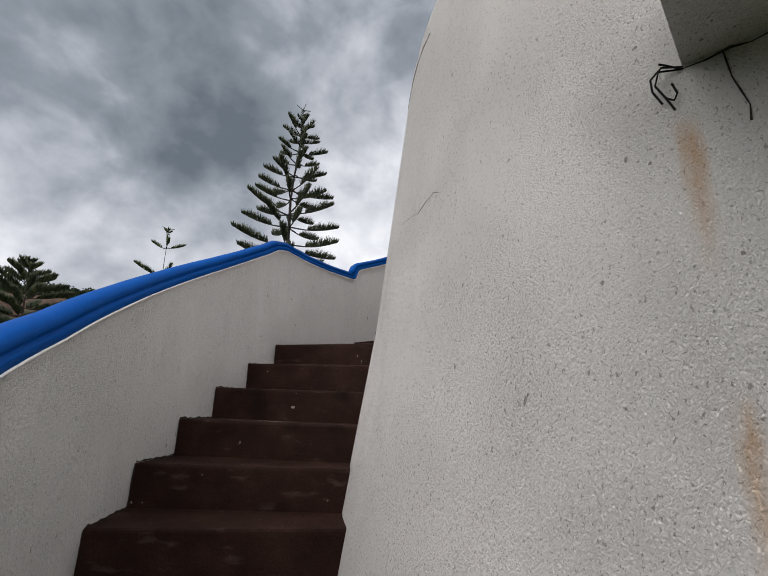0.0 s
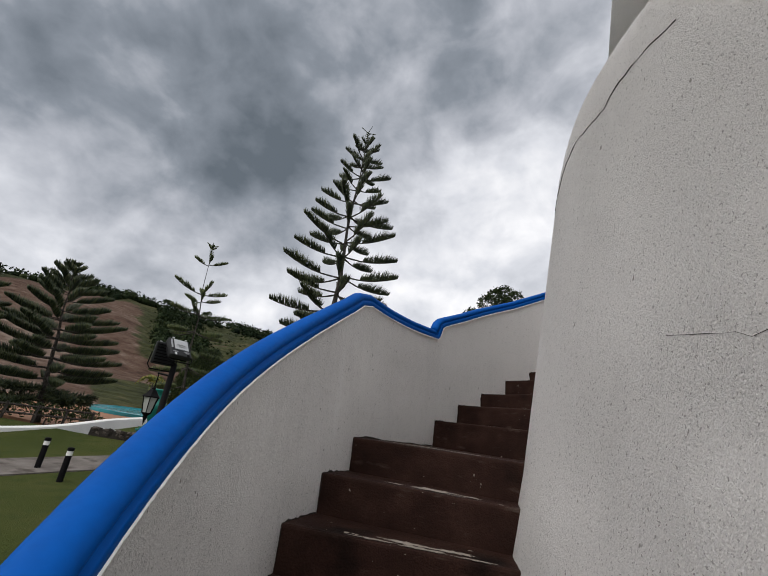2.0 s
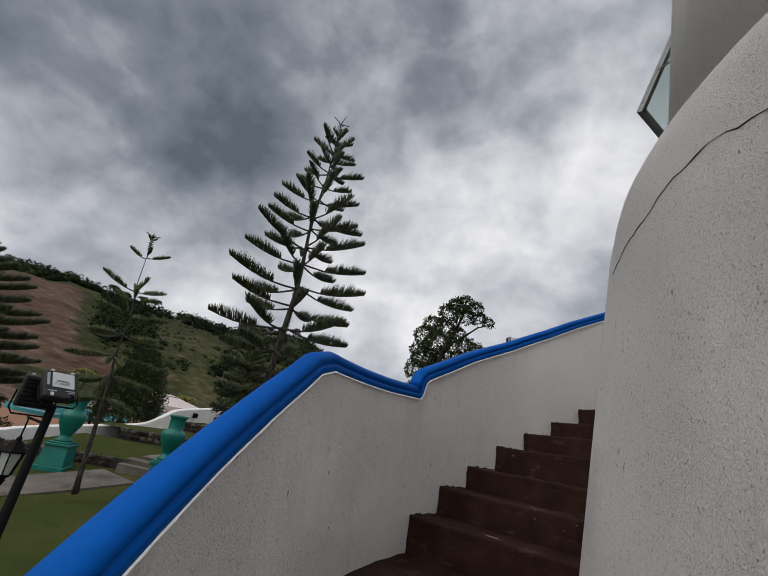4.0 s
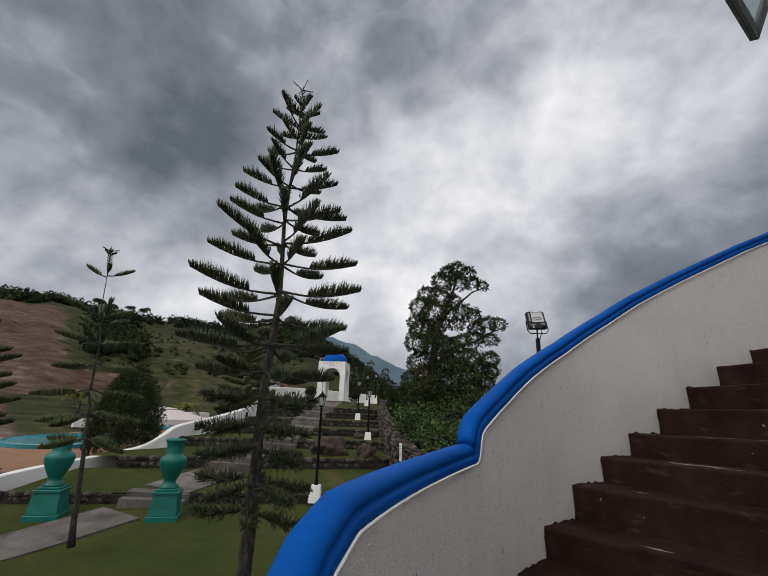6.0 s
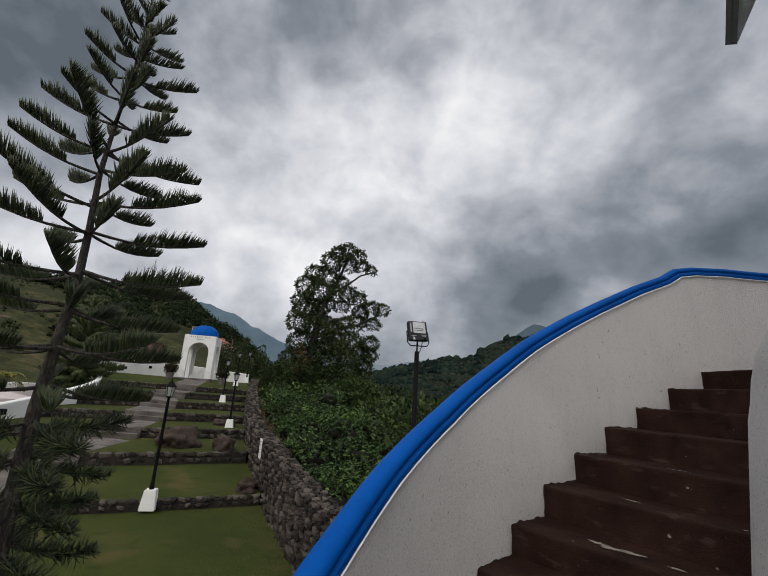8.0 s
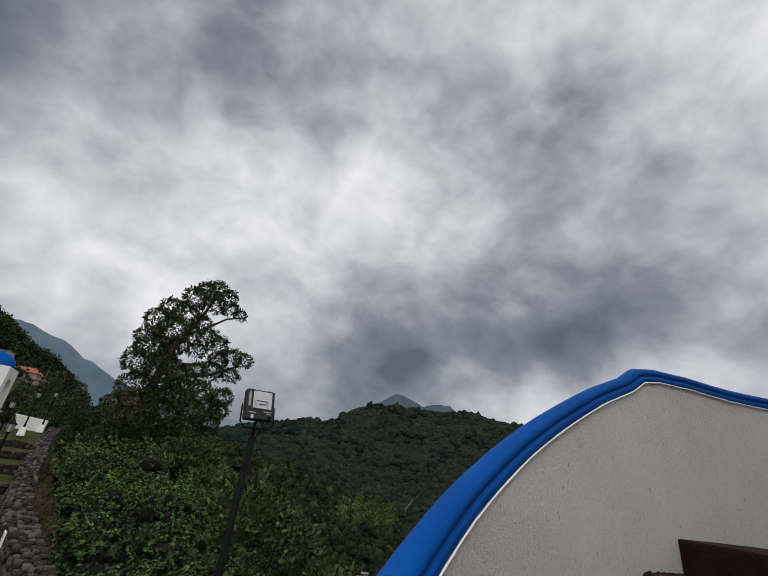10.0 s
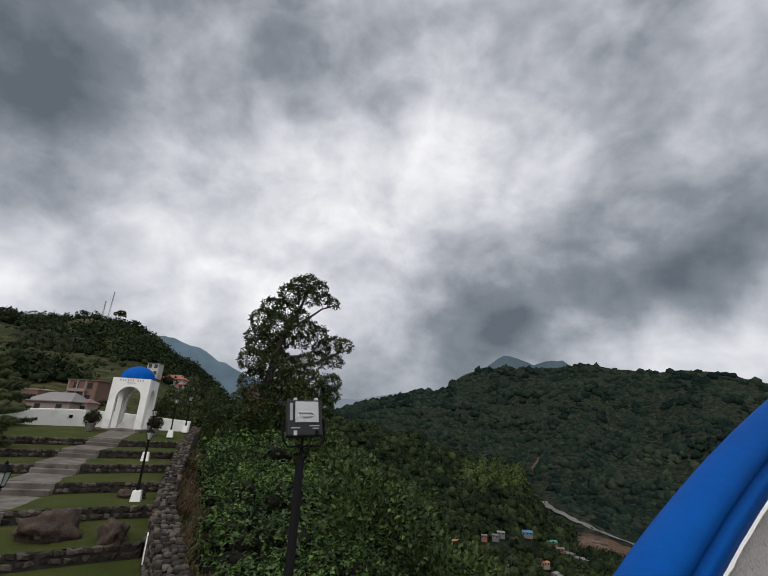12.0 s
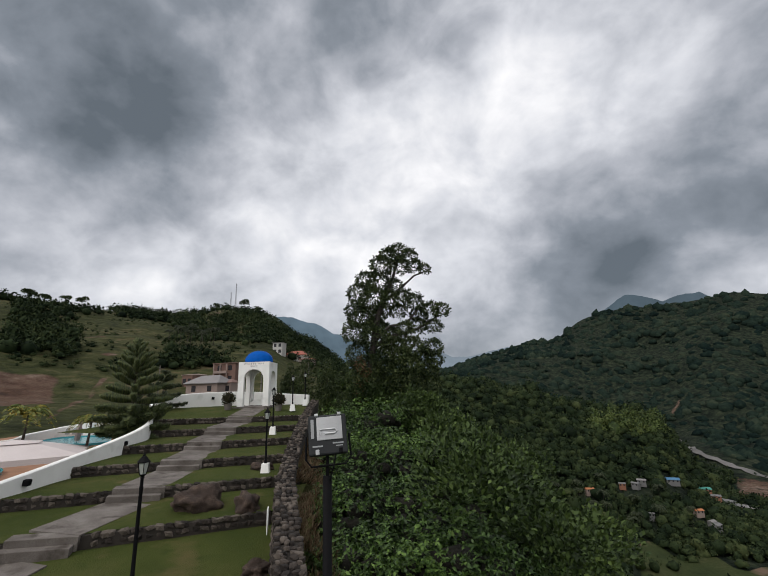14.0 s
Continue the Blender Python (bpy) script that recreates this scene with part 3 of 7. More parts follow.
azs = np.concatenate([np.arange(-180, -75, 5.0), np.arange(-75, 90, 0.75), np.arange(90, 180, 5.0)])
rads = [0.5, 3, 6] + list(np.geomspace(8, 4700, 110))
gv, gf = [], []
for r in rads:
    for a in azs:
        x, y = r * math.sin(radians(a)), r * math.cos(radians(a))
        gv.append((x, y, terrain(x, y)))
na = len(azs)
for i in range(len(rads) - 1):
    for j in range(na):
        k = (j + 1) % na
        gf.append((i * na + j, (i + 1) * na + j, (i + 1) * na + k, i * na + k))
def ground_material():
    """Scrub, bare earth and forest floor, by two smooth masks broken up by noise."""
    m = bpy.data.materials.new("hill_ground")
    m.use_nodes = True
    N, L = m.node_tree.nodes, m.node_tree.links
    b = N["Principled BSDF"]
    b.inputs["Roughness"].default_value, b.inputs["Specular IOR Level"].default_value = 0.95, 0.08
    pos = N.new("ShaderNodeNewGeometry").outputs["Position"]

    def tex(scale, detail=5.0):
        n = N.new("ShaderNodeTexNoise")
        n.inputs["Scale"].default_value, n.inputs["Detail"].default_value, n.inputs["Roughness"].default_value = scale, detail, 0.6
        L.new(pos, n.inputs["Vector"])
        return n.outputs["Fac"]

    def ramp(fac, cols):
        r = N.new("ShaderNodeValToRGB")
        el = r.color_ramp.elements
        el[0].position, el[1].position = 0.36, 0.66
        for k in range(1, len(cols) - 1):
            el.new(0.36 + 0.30 * k / (len(cols) - 1))
        for e, c in zip(el, cols):
            e.color = (*c, 1)
        L.new(fac, r.inputs[0])
        return r.outputs[0]

    def masked(name, a, c):
        at = N.new("ShaderNodeAttribute")
        at.attribute_name = name
        n = N.new("ShaderNodeMath")
        n.operation = "ADD"
        L.new(at.outputs["Fac"], n.inputs[0])
        L.new(tex(0.07, 6), n.inputs[1])
        r = N.new("ShaderNodeMapRange")
        r.inputs[1].default_value, r.inputs[2].default_value = 0.94, 1.06
        L.new(n.outputs[0], r.inputs[0])
        mx = N.new("ShaderNodeMix")
        mx.data_type = "RGBA"
        L.new(r.outputs[0], mx.inputs["Factor"])
        L.new(a, mx.inputs["A"])
        L.new(c, mx.inputs["B"])
        return mx.outputs["Result"]

    fac = N.new("ShaderNodeMath")
    fac.operation = "MULTIPLY_ADD"
    L.new(tex(0.35), fac.inputs[0])
    fac.inputs[1].default_value = 0.55
    half = N.new("ShaderNodeMath")
    half.operation = "MULTIPLY"
    L.new(tex(0.028), half.inputs[0])
    half.inputs[1].default_value = 0.5
    L.new(half.outputs[0], fac.inputs[2])
    scrub = ramp(fac.outputs[0], [(0.010, 0.013, 0.005), (0.026, 0.031, 0.012), (0.046, 0.050, 0.020), (0.095, 0.076, 0.042)])
    earth = ramp(fac.outputs[0], [(0.034, 0.021, 0.015), (0.072, 0.043, 0.031), (0.100, 0.066, 0.049), (0.17, 0.13, 0.105)])
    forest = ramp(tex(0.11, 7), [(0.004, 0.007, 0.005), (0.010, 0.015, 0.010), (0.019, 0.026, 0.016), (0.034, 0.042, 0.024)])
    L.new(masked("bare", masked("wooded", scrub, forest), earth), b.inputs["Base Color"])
    bn = N.new("ShaderNodeBump")
    bn.inputs["Strength"].default_value, bn.inputs["Distance"].default_value = 0.9, 3.0
    L.new(tex(0.16, 6), bn.inputs["Height"])
    L.new(bn.outputs[0], b.inputs["Normal"])
    return m


def bare_earth(a, r):
    """Cut slope on the left hill, tracks on it, and the gravel flats in the valley."""
    cut = min((-38.5 - a) / 5, (a + 64) / 4, (r - 75) / 25, (265 + (a + 42) * 5 - r) / 30)
    foot = min((-32.5 - a) / 3, (a + 64) / 4, (r - 66 - (a + 50)) / 6, (118 - r) / 12)
    yard = min((-43 - a) / 4, (a + 64) / 4, (r - 36) / 4, (80 - r) / 8)
    track = 0.75 - abs(a + 32.7 - (r - 80) * 0.092) / 1.1 if 66 < r < 116 else -1
    terrace = 0.70 - abs(r - 157 - 1.0 * (a + 32)) / 9 - max(0, abs(a + 33) - 2.6) if -40 < a < -22 else -1
    field = 0.68 - abs(r - 131 - 1.4 * (a + 31)) / 6 - max(0, abs(a + 31) - 2.0) if -36 < a < -24 else -1
    knoll = 0.72 - abs(a + 19.5) / 3 - abs(r - 300) / 60
    bed = min(0.62, (a - 41.2) / 1.6, (64 - a) / 3, (r - 555) / 30, (700 - r) / 30)
    scar = 0.80 - abs(a - 36.6 - 0.015 * (r - 1106) - 0.25 * math.sin(r * 0.05)) / (0.35 + 0.6 * max(0.0, (r - 1150) / 90)) if 1040 < r < 1240 else -1
    return max(-0.5, min(1.0, max(cut, foot, yard, track, terrace, field, knoll, bed, scar)))


ground = from_arrays("ground", gv, gf, ground_material(), smooth=True)
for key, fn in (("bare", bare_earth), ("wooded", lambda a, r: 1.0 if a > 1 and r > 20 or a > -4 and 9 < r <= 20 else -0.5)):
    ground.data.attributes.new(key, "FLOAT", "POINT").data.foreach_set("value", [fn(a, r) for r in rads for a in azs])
tagged(ground, "green scrub and forest ground of hills and valley", "ground", kind="structure")

# the haze of distance is put into these glowing mountain colours
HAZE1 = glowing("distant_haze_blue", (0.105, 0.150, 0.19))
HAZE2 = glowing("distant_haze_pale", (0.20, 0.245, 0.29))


def far_range(name, table, dist, mat, seed):
    vs, fs = [], []
    a0, a1 = table[0][0], table[-1][0]
    n = int((a1 - a0) * 4)
    for i in range(n + 1):
        a = a0 + (a1 - a0) * i / n
        el = lerp_table(table, a) + 0.22 * noise.fractal(Vector((a * 0.6, seed, 0)), 1.0, 2.0, 5)
        s, c = math.sin(radians(a)), math.cos(radians(a))
        for d, h in ((dist - 400, -60), (dist - 150, (3 + dist * math.tan(radians(el))) * 0.55), (dist, 3 + dist * math.tan(radians(el))), (dist + 200, -60)):
            vs.append((d * s, d * c, h))
    for i in range(n):
        for k in range(3):
            fs.append((4 * i + k, 4 * i + 4 + k, 4 * i + 5 + k, 4 * i + 1 + k))
    ob = from_arrays(name, vs, fs, mat, smooth=True)
    return tagged(ob, "hazy blue distant mountain range", "mountains", kind="structure")


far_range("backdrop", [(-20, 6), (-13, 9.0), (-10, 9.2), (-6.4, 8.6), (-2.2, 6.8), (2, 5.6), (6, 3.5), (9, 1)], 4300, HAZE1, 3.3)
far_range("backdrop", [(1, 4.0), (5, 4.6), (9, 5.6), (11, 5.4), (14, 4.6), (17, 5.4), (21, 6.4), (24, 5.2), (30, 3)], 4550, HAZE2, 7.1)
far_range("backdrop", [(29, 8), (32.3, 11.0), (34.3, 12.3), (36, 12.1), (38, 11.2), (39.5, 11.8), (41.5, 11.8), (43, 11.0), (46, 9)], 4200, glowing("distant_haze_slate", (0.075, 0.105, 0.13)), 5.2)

# ---- terraced park ----
TILT_X = 0.05


def lean(x):
    return TILT_X * (max(-14.0, min(-2.0, x)) + 4.5)


# stone-edged terraces: left end, right end, height of grass below and above the edging
WALLS = [
    ((-13.6, 10.9), (-2.6, 13.6), -1.58, -1.34), ((-12.0, 13.9), (-3.0, 17.0), -1.05, -0.70), ((-12.0, 17.2), (-3.5, 19.8), -0.62, -0.27), ((-12.0, 20.4), (-3.8, 22.8), -0.25, 0.10),
    ((-12.0, 23.4), (-4.1, 25.9), 0.12, 0.47), ((-12.5, 26.6), (-4.3, 29.0), 0.50, 0.85), ((-14.0, 30.0), (-4.5, 32.2), 0.87, 1.22),
]
BOUND = [(-1.25, 7.5), (-2.1, 10.5), (-2.78, 14.0), (-3.4, 17.3), (-3.9, 22.0), (-4.4, 30.0), (-4.6, 37.2)]


def bound_x(y):
    return float(np.interp(y, [p[1] for p in BOUND], [p[0] for p in BOUND]))


def wall_y(w, x):
    (x0, y0), (x1, y1) = w[0], w[1]
    return y0 + (y1 - y0) * (x - x0) / (x1 - x0)


def lawn_z(x, y):
    """Grass height in the park."""
    level = None
    for w in WALLS:
        if y > wall_y(w, x):
            level = w
    if level is None:
        z = float(np.interp(y, [3, 6, 9, wall_y(WALLS[0], x)], [-2.16, -2.08, -1.88, WALLS[0][2]]))
    else:
        i = WALLS.index(level)
        y0 = wall_y(level, x)
        y1, z1 = (wall_y(WALLS[i + 1], x), WALLS[i + 1][2]) if i + 1 < len(WALLS) else (y0 + 4.0, 1.72)
        z = level[3] + (z1 - level[3]) * max(0, min(1, (y - y0) / (y1 - y0)))
    return z + lean(x)


def lawn_patch(corners_fn, nx, ny, mat=GRASS, name="lawn"):
    vs, fs = [], []
    for j in range(ny + 1):
        for i in range(nx + 1):
            x, y = corners_fn(i / nx, j / ny)
            vs.append((x, y, lawn_z(x, y) + 0.02 * noise.noise(Vector((x * 0.8, y * 0.8, 0)))))
    for j in range(ny):
        for i in range(nx):
            a = j * (nx + 1) + i
            fs.append((a, a + 1, a + nx + 2, a + nx + 1))
    return tagged(from_arrays(name, vs, fs, mat, smooth=True), "mown green lawn terrace with dry patches", "lawn", group="lawn terraces", kind="structure")


XL = -26.0
for i in range(len(WALLS) + 1):
    lo = WALLS[i - 1] if i else None
    hi = WALLS[i] if i < len(WALLS) else None

    def patch(u, v, lo=lo, hi=hi, i=i):
        left = XL if i == 0 else -13.0 if i < 6 else -16.0
        yb = wall_y(lo, -8) if lo else -8.0
        x = left + (bound_x(max(yb, 7.5)) + 0.25 - left) * u if lo else XL + (2.4 - XL) * u
        y0 = wall_y(lo, x) + 0.005 if lo else -9.0
        y1 = wall_y(hi, x) - 0.005 if hi else 38.5
        return x, y0 + (y1 - y0) * v

    lawn_patch(patch, 40 if i == 0 else 16, 50 if i == 0 else 10)

rng = random.Random(5)


def path_mid(y):
    return float(np.interp(y, [11, 15, 18, 22, 27, 30, 35], [-9.75, -8.75, -8.15, -8.1, -8.55, -8.6, -8.35]))



def pebble(seed, n=8):
    """A lumpy stone about 1 across, cheap."""
    r = random.Random(seed)
    bm = bmesh.new()
    bmesh.ops.create_icosphere(bm, subdivisions=1, radius=0.5)
    o = Vector((r.uniform(-9, 9), r.uniform(-9, 9), r.uniform(-9, 9)))
    for v in bm.verts:
        k = 1 + 0.35 * noise.noise(v.co * 2.2 + o)
        v.co = Vector((max(-0.34, min(0.34, v.co.x)), max(-0.36, min(0.36, v.co.y)), max(-0.32, min(0.32, v.co.z)))) * k * 1.22
    me = bpy.data.meshes.new("stone")
    bm.to_mesh(me)
    bm.free()
    me.materials.append(STONE)
    return me


PEBBLES = [pebble(s) for s in range(10)]


def lay_stone(parent, p, size, turn, name="stone"):
    ob = new(name, PEBBLES[rng.randrange(len(PEBBLES))])
    ob.parent = parent
    ob.matrix_basis = Matrix.Translation(p) @ Euler((rng.uniform(-0.3, 0.3), rng.uniform(-0.3, 0.3), turn + rng.uniform(-0.3, 0.3))).to_matrix().to_4x4() @ Matrix.Diagonal((*size, 1))
    return ob


# low dry-stone edgings of the terraces
for n, w in enumerate(WALLS):
    (x0, y0), (x1, y1), zb, zt = w
    x1 = bound_x(y1) - 0.1
    y1 = wall_y(w, x1)
    edging = empty("terrace_edging", label="low rubble stone edging of a lawn terrace", category="edging", group="terrace edgings", kind="structure")
    d = Vector((x1 - x0, y1 - y0, 0))
    length, turn = d.length, math.atan2(y1 - y0, x1 - x0)
    side = Vector((-d.y, d.x, 0)).normalized()
    bm = bmesh.new()
    steps = 24
    rows = []
    for i in range(steps + 1):
        p = Vector((x0, y0, 0)) + d * (i / steps)
        b, t = zb + lean(p.x) - 0.15, zt + lean(p.x) + 0.0
        rows.append([bm.verts.new(p + side * s + Vector((0, 0, h))) for s, h in ((-0.10, b), (-0.08, t - 0.03), (0.16, t - 0.03), (0.16, b))])
    for a, b in zip(rows, rows[1:]):
        for k in range(3):
            bm.faces.new((a[k], b[k], b[k + 1], a[k + 1]))
    part("core", bm, MORTAR, edging)
    if n == 0:
        count, size = 60, 0.22
    else:
        count, size = int(length / 0.22), 0.27
    for i in range(count):
        s = (i + rng.uniform(0.2, 0.8)) / count
        p = Vector((x0, y0, 0)) + d * s
        if -11 < p.x < -7.4 and abs(p.x - path_mid(p.y)) < 0.85:
            continue
        h = zt - zb
        courses = 1 if h < 0.2 else 2
        for c in range(courses):
            z = zb + lean(p.x) + (c + 0.5) * h / courses + 0.03
            lay_stone(edging, p + side * rng.uniform(-0.06, 0.0) + Vector((0, 0, z)), (size * rng.uniform(0.8, 1.3), 0.22, h / courses * rng.uniform(0.95, 1.25)), turn)

# paved walk up to the gate, a slab per terrace and two steps at each edging
walk_path = empty("garden_path", label="worn concrete garden path with low steps", category="path", kind="structure")


def path_strip(pts, half, name="slab"):
    bm = bmesh.new()
    rows = []
    for i, (x, y) in enumerate(pts):
        nx, ny = pts[min(i + 1, len(pts) - 1)], pts[max(i - 1, 0)]
        d = Vector((nx[0] - ny[0], nx[1] - ny[1], 0)).normalized()
        s = Vector((-d.y, d.x, 0)) * half
        z = lawn_z(x, y) + 0.035
        rows.append([bm.verts.new(Vector((x, y, 0)) + s * k + Vector((0, 0, z - e))) for k, e in ((1, 0.2), (1, 0), (0, 0), (-1, 0), (-1, 0.2))])
    for a, b in zip(rows, rows[1:]):
        for k in range(4):
            bm.faces.new((a[k], b[k], b[k + 1], a[k + 1]))
    for r, f in ((rows[0], 1), (rows[-1], -1)):
        bm.faces.new(r[::f])
    bmesh.ops.recalc_face_normals(bm, faces=bm.faces)
    return part(name, bm, PAVING, walk_path)


for i in range(len(WALLS)):
    w = WALLS[i]
    xa = path_mid(wall_y(w, -8.7))
    ya = wall_y(w, xa) + 0.3
    yb = (wall_y(WALLS[i + 1], path_mid(ya + 3)) - 0.45) if i + 1 < len(WALLS) else 34.6
    n = 6
    path_strip([(path_mid(ya + (yb - ya) * k / n), ya + (yb - ya) * k / n) for k in range(n + 1)], 0.75)
    # two steps through the edging
    h = w[3] - w[2]
    for s in range(2):
        bm = bmesh.new()
        z = w[2] + lean(xa) + h * (s + 1) / 2 + 0.03
        box(bm, (-0.78, -0.2, -0.35), (0.78, 0.28, 0.0), 0.012)
        ob = part("path_step", bm, PAVING, walk_path)
        ob.matrix_basis = pose(xa, wall_y(w, xa) - 0.22 + 0.3 * s, z, 0, 0, 16)
path_strip([(-16.0, -6.0), (-14.2, -1.5), (-13.1, 2.2), (-12.2, 5.4), (-11.4, 7.6), (-10.6, 9.3), (-9.85, 11.0)], 0.70)

# ---- tall rubble boundary wall ----
def bound_top(y):
    return float(np.interp(y, [7.5, 12, 15, 17.3, 22, 30, 37.2], [-0.62, -0.25, 0.02, 0.14, 0.6, 1.4, 2.1]))


rubble = empty("rubble_wall", label="tall dark rubble stone boundary wall", category="wall", kind="structure")
bm = bmesh.new()
rows = []
ys = np.linspace(6.5, 37.5, 60)
for y in ys:
    x = bound_x(y)
    t = bound_top(y)
    rows.append([bm.verts.new((x + s, y, h)) for s, h in ((0.0, -3.0), (0.0, t - 0.05), (0.50, t - 0.05), (0.50, -3.0))])
for a, b in zip(rows, rows[1:]):
    for k in range(3):
        bm.faces.new((a[k], a[k + 1], b[k + 1], b[k]))
bm.faces.new(rows[0])
bm.faces.new(rows[-1][::-1])
bmesh.ops.recalc_face_normals(bm, faces=bm.faces)
part("core", bm, MORTAR, rubble)
y = 7.6


def wall_course(y):
    """Stones of one slice of the wall: x, height, and three sizes."""
    x, t = bound_x(y), bound_top(y)
    found = [(x + 0.02 + 0.15 * k + rng.uniform(-0.04, 0.04), t - 0.03 + rng.uniform(-0.03, 0.03), rng.uniform(0.13, 0.22), rng.uniform(0.14, 0.27), rng.uniform(0.10, 0.17)) for k in range(4)]
    z = t - 0.17
    while z > lawn_z(x - 0.1, y) - 0.05:
        s = rng.uniform(0.13, 0.27)
        found.append((x + rng.uniform(-0.03, 0.03), z, 0.17, rng.uniform(0.18, 0.34), s))
        z -= s * 0.85
    return found


while y < 12.6:
    for sx, sz, wx, wy, hz in wall_course(y):
        lay_stone(rubble, (sx, y + rng.uniform(-0.07, 0.07), sz), (wx, wy, hz), 0)
    y += 0.19
# the far stretch in one piece
vs, fs, n0 = [], [], 0
bases = [np.array([v.co for v in m.vertices]) for m in PEBBLES]
tri = np.array([p.vertices[:] for p in PEBBLES[0].polygons])
while y < 37.3:
    for sx, sz, wx, wy, hz in wall_course(y):
        vs.append(rng.choice(bases) * (wx, wy, hz) + (sx, y + rng.uniform(-0.07, 0.07), sz))
        fs.append(tri + n0)
        n0 += len(vs[-1])
    y += 0.2
STONE_FAR = material("field_stone_far", [(0.012, 0.0092, 0.0075), (0.034, 0.0265, 0.0215), (0.100, 0.083, 0.069)], 0.95, 2.5, 40, 0.6, 0.03, island=0.6)
tagged(from_arrays("stones", np.concatenate(vs), np.concatenate(fs), STONE_FAR, rubble), kind="stuff")

# ---- domed gate ----
gate = empty("domed_gate", pose(-9.98, 34.55, 2.01), label="white arched gate pavilion with a blue dome", category="gate")
SETTLED.append(gate)
GW, GD, GH, GT = 2.28, 2.28, 3.22, 0.31


def arch_face(width, height, open_w, spring, thick, sill=0.0):
    """A wall plate with an arched opening, in x-z, thickness along y."""
    bm = bmesh.new()
    pts = []
    hw = open_w / 2
    outline = [(-hw, sill), (-hw, spring)] + [(-hw * math.cos(math.pi * k / 16), spring + hw * math.sin(math.pi * k / 16)) for k in range(1, 16)] + [(hw, spring), (hw, sill)]
    W = width / 2
    outer = [(-W, 0.0), (-W, spring)] + [(-W + 2 * W * k / 16, height) for k in range(1, 16)] + [(W, spring), (W, 0.0)]
    outer[2], outer[-3] = (-W, height), (W, height)
    for yy in (-thick / 2, thick / 2):
        pts.append(([bm.verts.new((x, yy, z)) for x, z in outline], [bm.verts.new((x, yy, z)) for x, z in outer]))
    (i0, o0), (i1, o1) = pts
    n = len(outline)
    for k in range(n - 1):
        bm.faces.new((i0[k], i0[k + 1], o0[k + 1], o0[k]))
        bm.faces.new((i1[k + 1], i1[k], o1[k], o1[k + 1]))
        bm.faces.new((i0[k + 1], i0[k], i1[k], i1[k + 1]))
        bm.faces.new((o0[k], o0[k + 1], o1[k + 1], o1[k]))
    for k in (0, n - 1):
        bm.faces.new((i0[k], o0[k], o1[k], i1[k]) if k == 0 else (o0[k], i0[k], i1[k], o1[k]))
    if sill:
        box(bm, (-hw, -thick / 2, 0), (hw, thick / 2, sill))
    bmesh.ops.remove_doubles(bm, verts=bm.verts, dist=1e-4)
    bmesh.ops.recalc_face_normals(bm, faces=bm.faces)
    return bm


for name, m, ow, sill in (("front_wall", pose(0, 0, 0), 1.45, 0.0), ("rear_wall", pose(0, GD, 0), 1.35, 0.42), ("side_wall", pose(-GW / 2 + GT / 2, GD / 2, 0, 0, 0, 90), 1.3, 0.0), ("side_wall", pose(GW / 2 - GT / 2, GD / 2, 0, 0, 0, 90), 1.3, 0.0)):
    side = name == "side_wall"
    ob = part(name, arch_face(GD - GT - 0.004 if side else GW, GH - (0.003 if side else 0), ow, 1.95, GT, sill), WHITEWALL, gate)
    ob.matrix_basis = m
bm = bmesh.new()
box(bm, (-GW / 2 + 0.05, -GT / 2 + 0.05, GH - 0.25), (GW / 2 - 0.05, GD + GT / 2 - 0.05, GH - 0.006))
part("roof_slab", bm, WHITEWALL, gate)
bm = bmesh.new()
lathe(bm, [(1.06, 0), (1.06, 0.12)] + [(1.06 * math.cos(radians(a)), 0.12 + 0.82 * math.sin(radians(a))) for a in range(8, 90, 8)] + [(0.0, 0.945)], 40)
ob = part("dome", bm, BLUE, gate, "bright blue painted dome", smooth=True)
ob.matrix_basis = pose(0, GD / 2, GH)
bm = bmesh.new()
box(bm, (-GW / 2 - 0.2, -0.6, -0.35), (GW / 2 + 0.2, GD + 0.5, 0.0), 0.02)
part("plinth", bm, PAVING, gate)

# ---- foliage builders ----
LEAF = material("bush_leaf", [(0.006, 0.012, 0.004), (0.018, 0.038, 0.009), (0.056, 0.105, 0.021), (0.120, 0.195, 0.040)], 0.5, 0.28, 5, 0, island=0.24, spec=0.25)
# near-black colour of the bush cores, standing in for the shade inside
SHADE = material("painted_bush_shade", [(0.004, 0.004, 0.002), (0.010, 0.009, 0.005)], 0.95, 2, 20, 0.5, 0.05)
VINE = material("tangled_vine_leaf", [(0.006, 0.012, 0.004), (0.020, 0.036, 0.010), (0.046, 0.075, 0.018), (0.085, 0.125, 0.030)], 0.6, 0.22, 5, 0, island=0.26, spec=0.2)
STRAW = material("dry_grass_blade", [(0.055, 0.036, 0.020), (0.10, 0.068, 0.040), (0.15, 0.115, 0.070)], 0.9, 1.0, 12, 0, island=0.5, spec=0.1)
OAKLEAF = material("dark_tree_leaf", [(0.012, 0.022, 0.008), (0.030, 0.048, 0.015), (0.065, 0.085, 0.026)], 0.6, 0.3, 6, 0, island=0.5, spec=0.25)
DRYLEAF = material("dry_creeper_leaf", [(0.055, 0.030, 0.012), (0.10, 0.062, 0.024)], 0.8, 0.5, 6, 0, island=0.5)
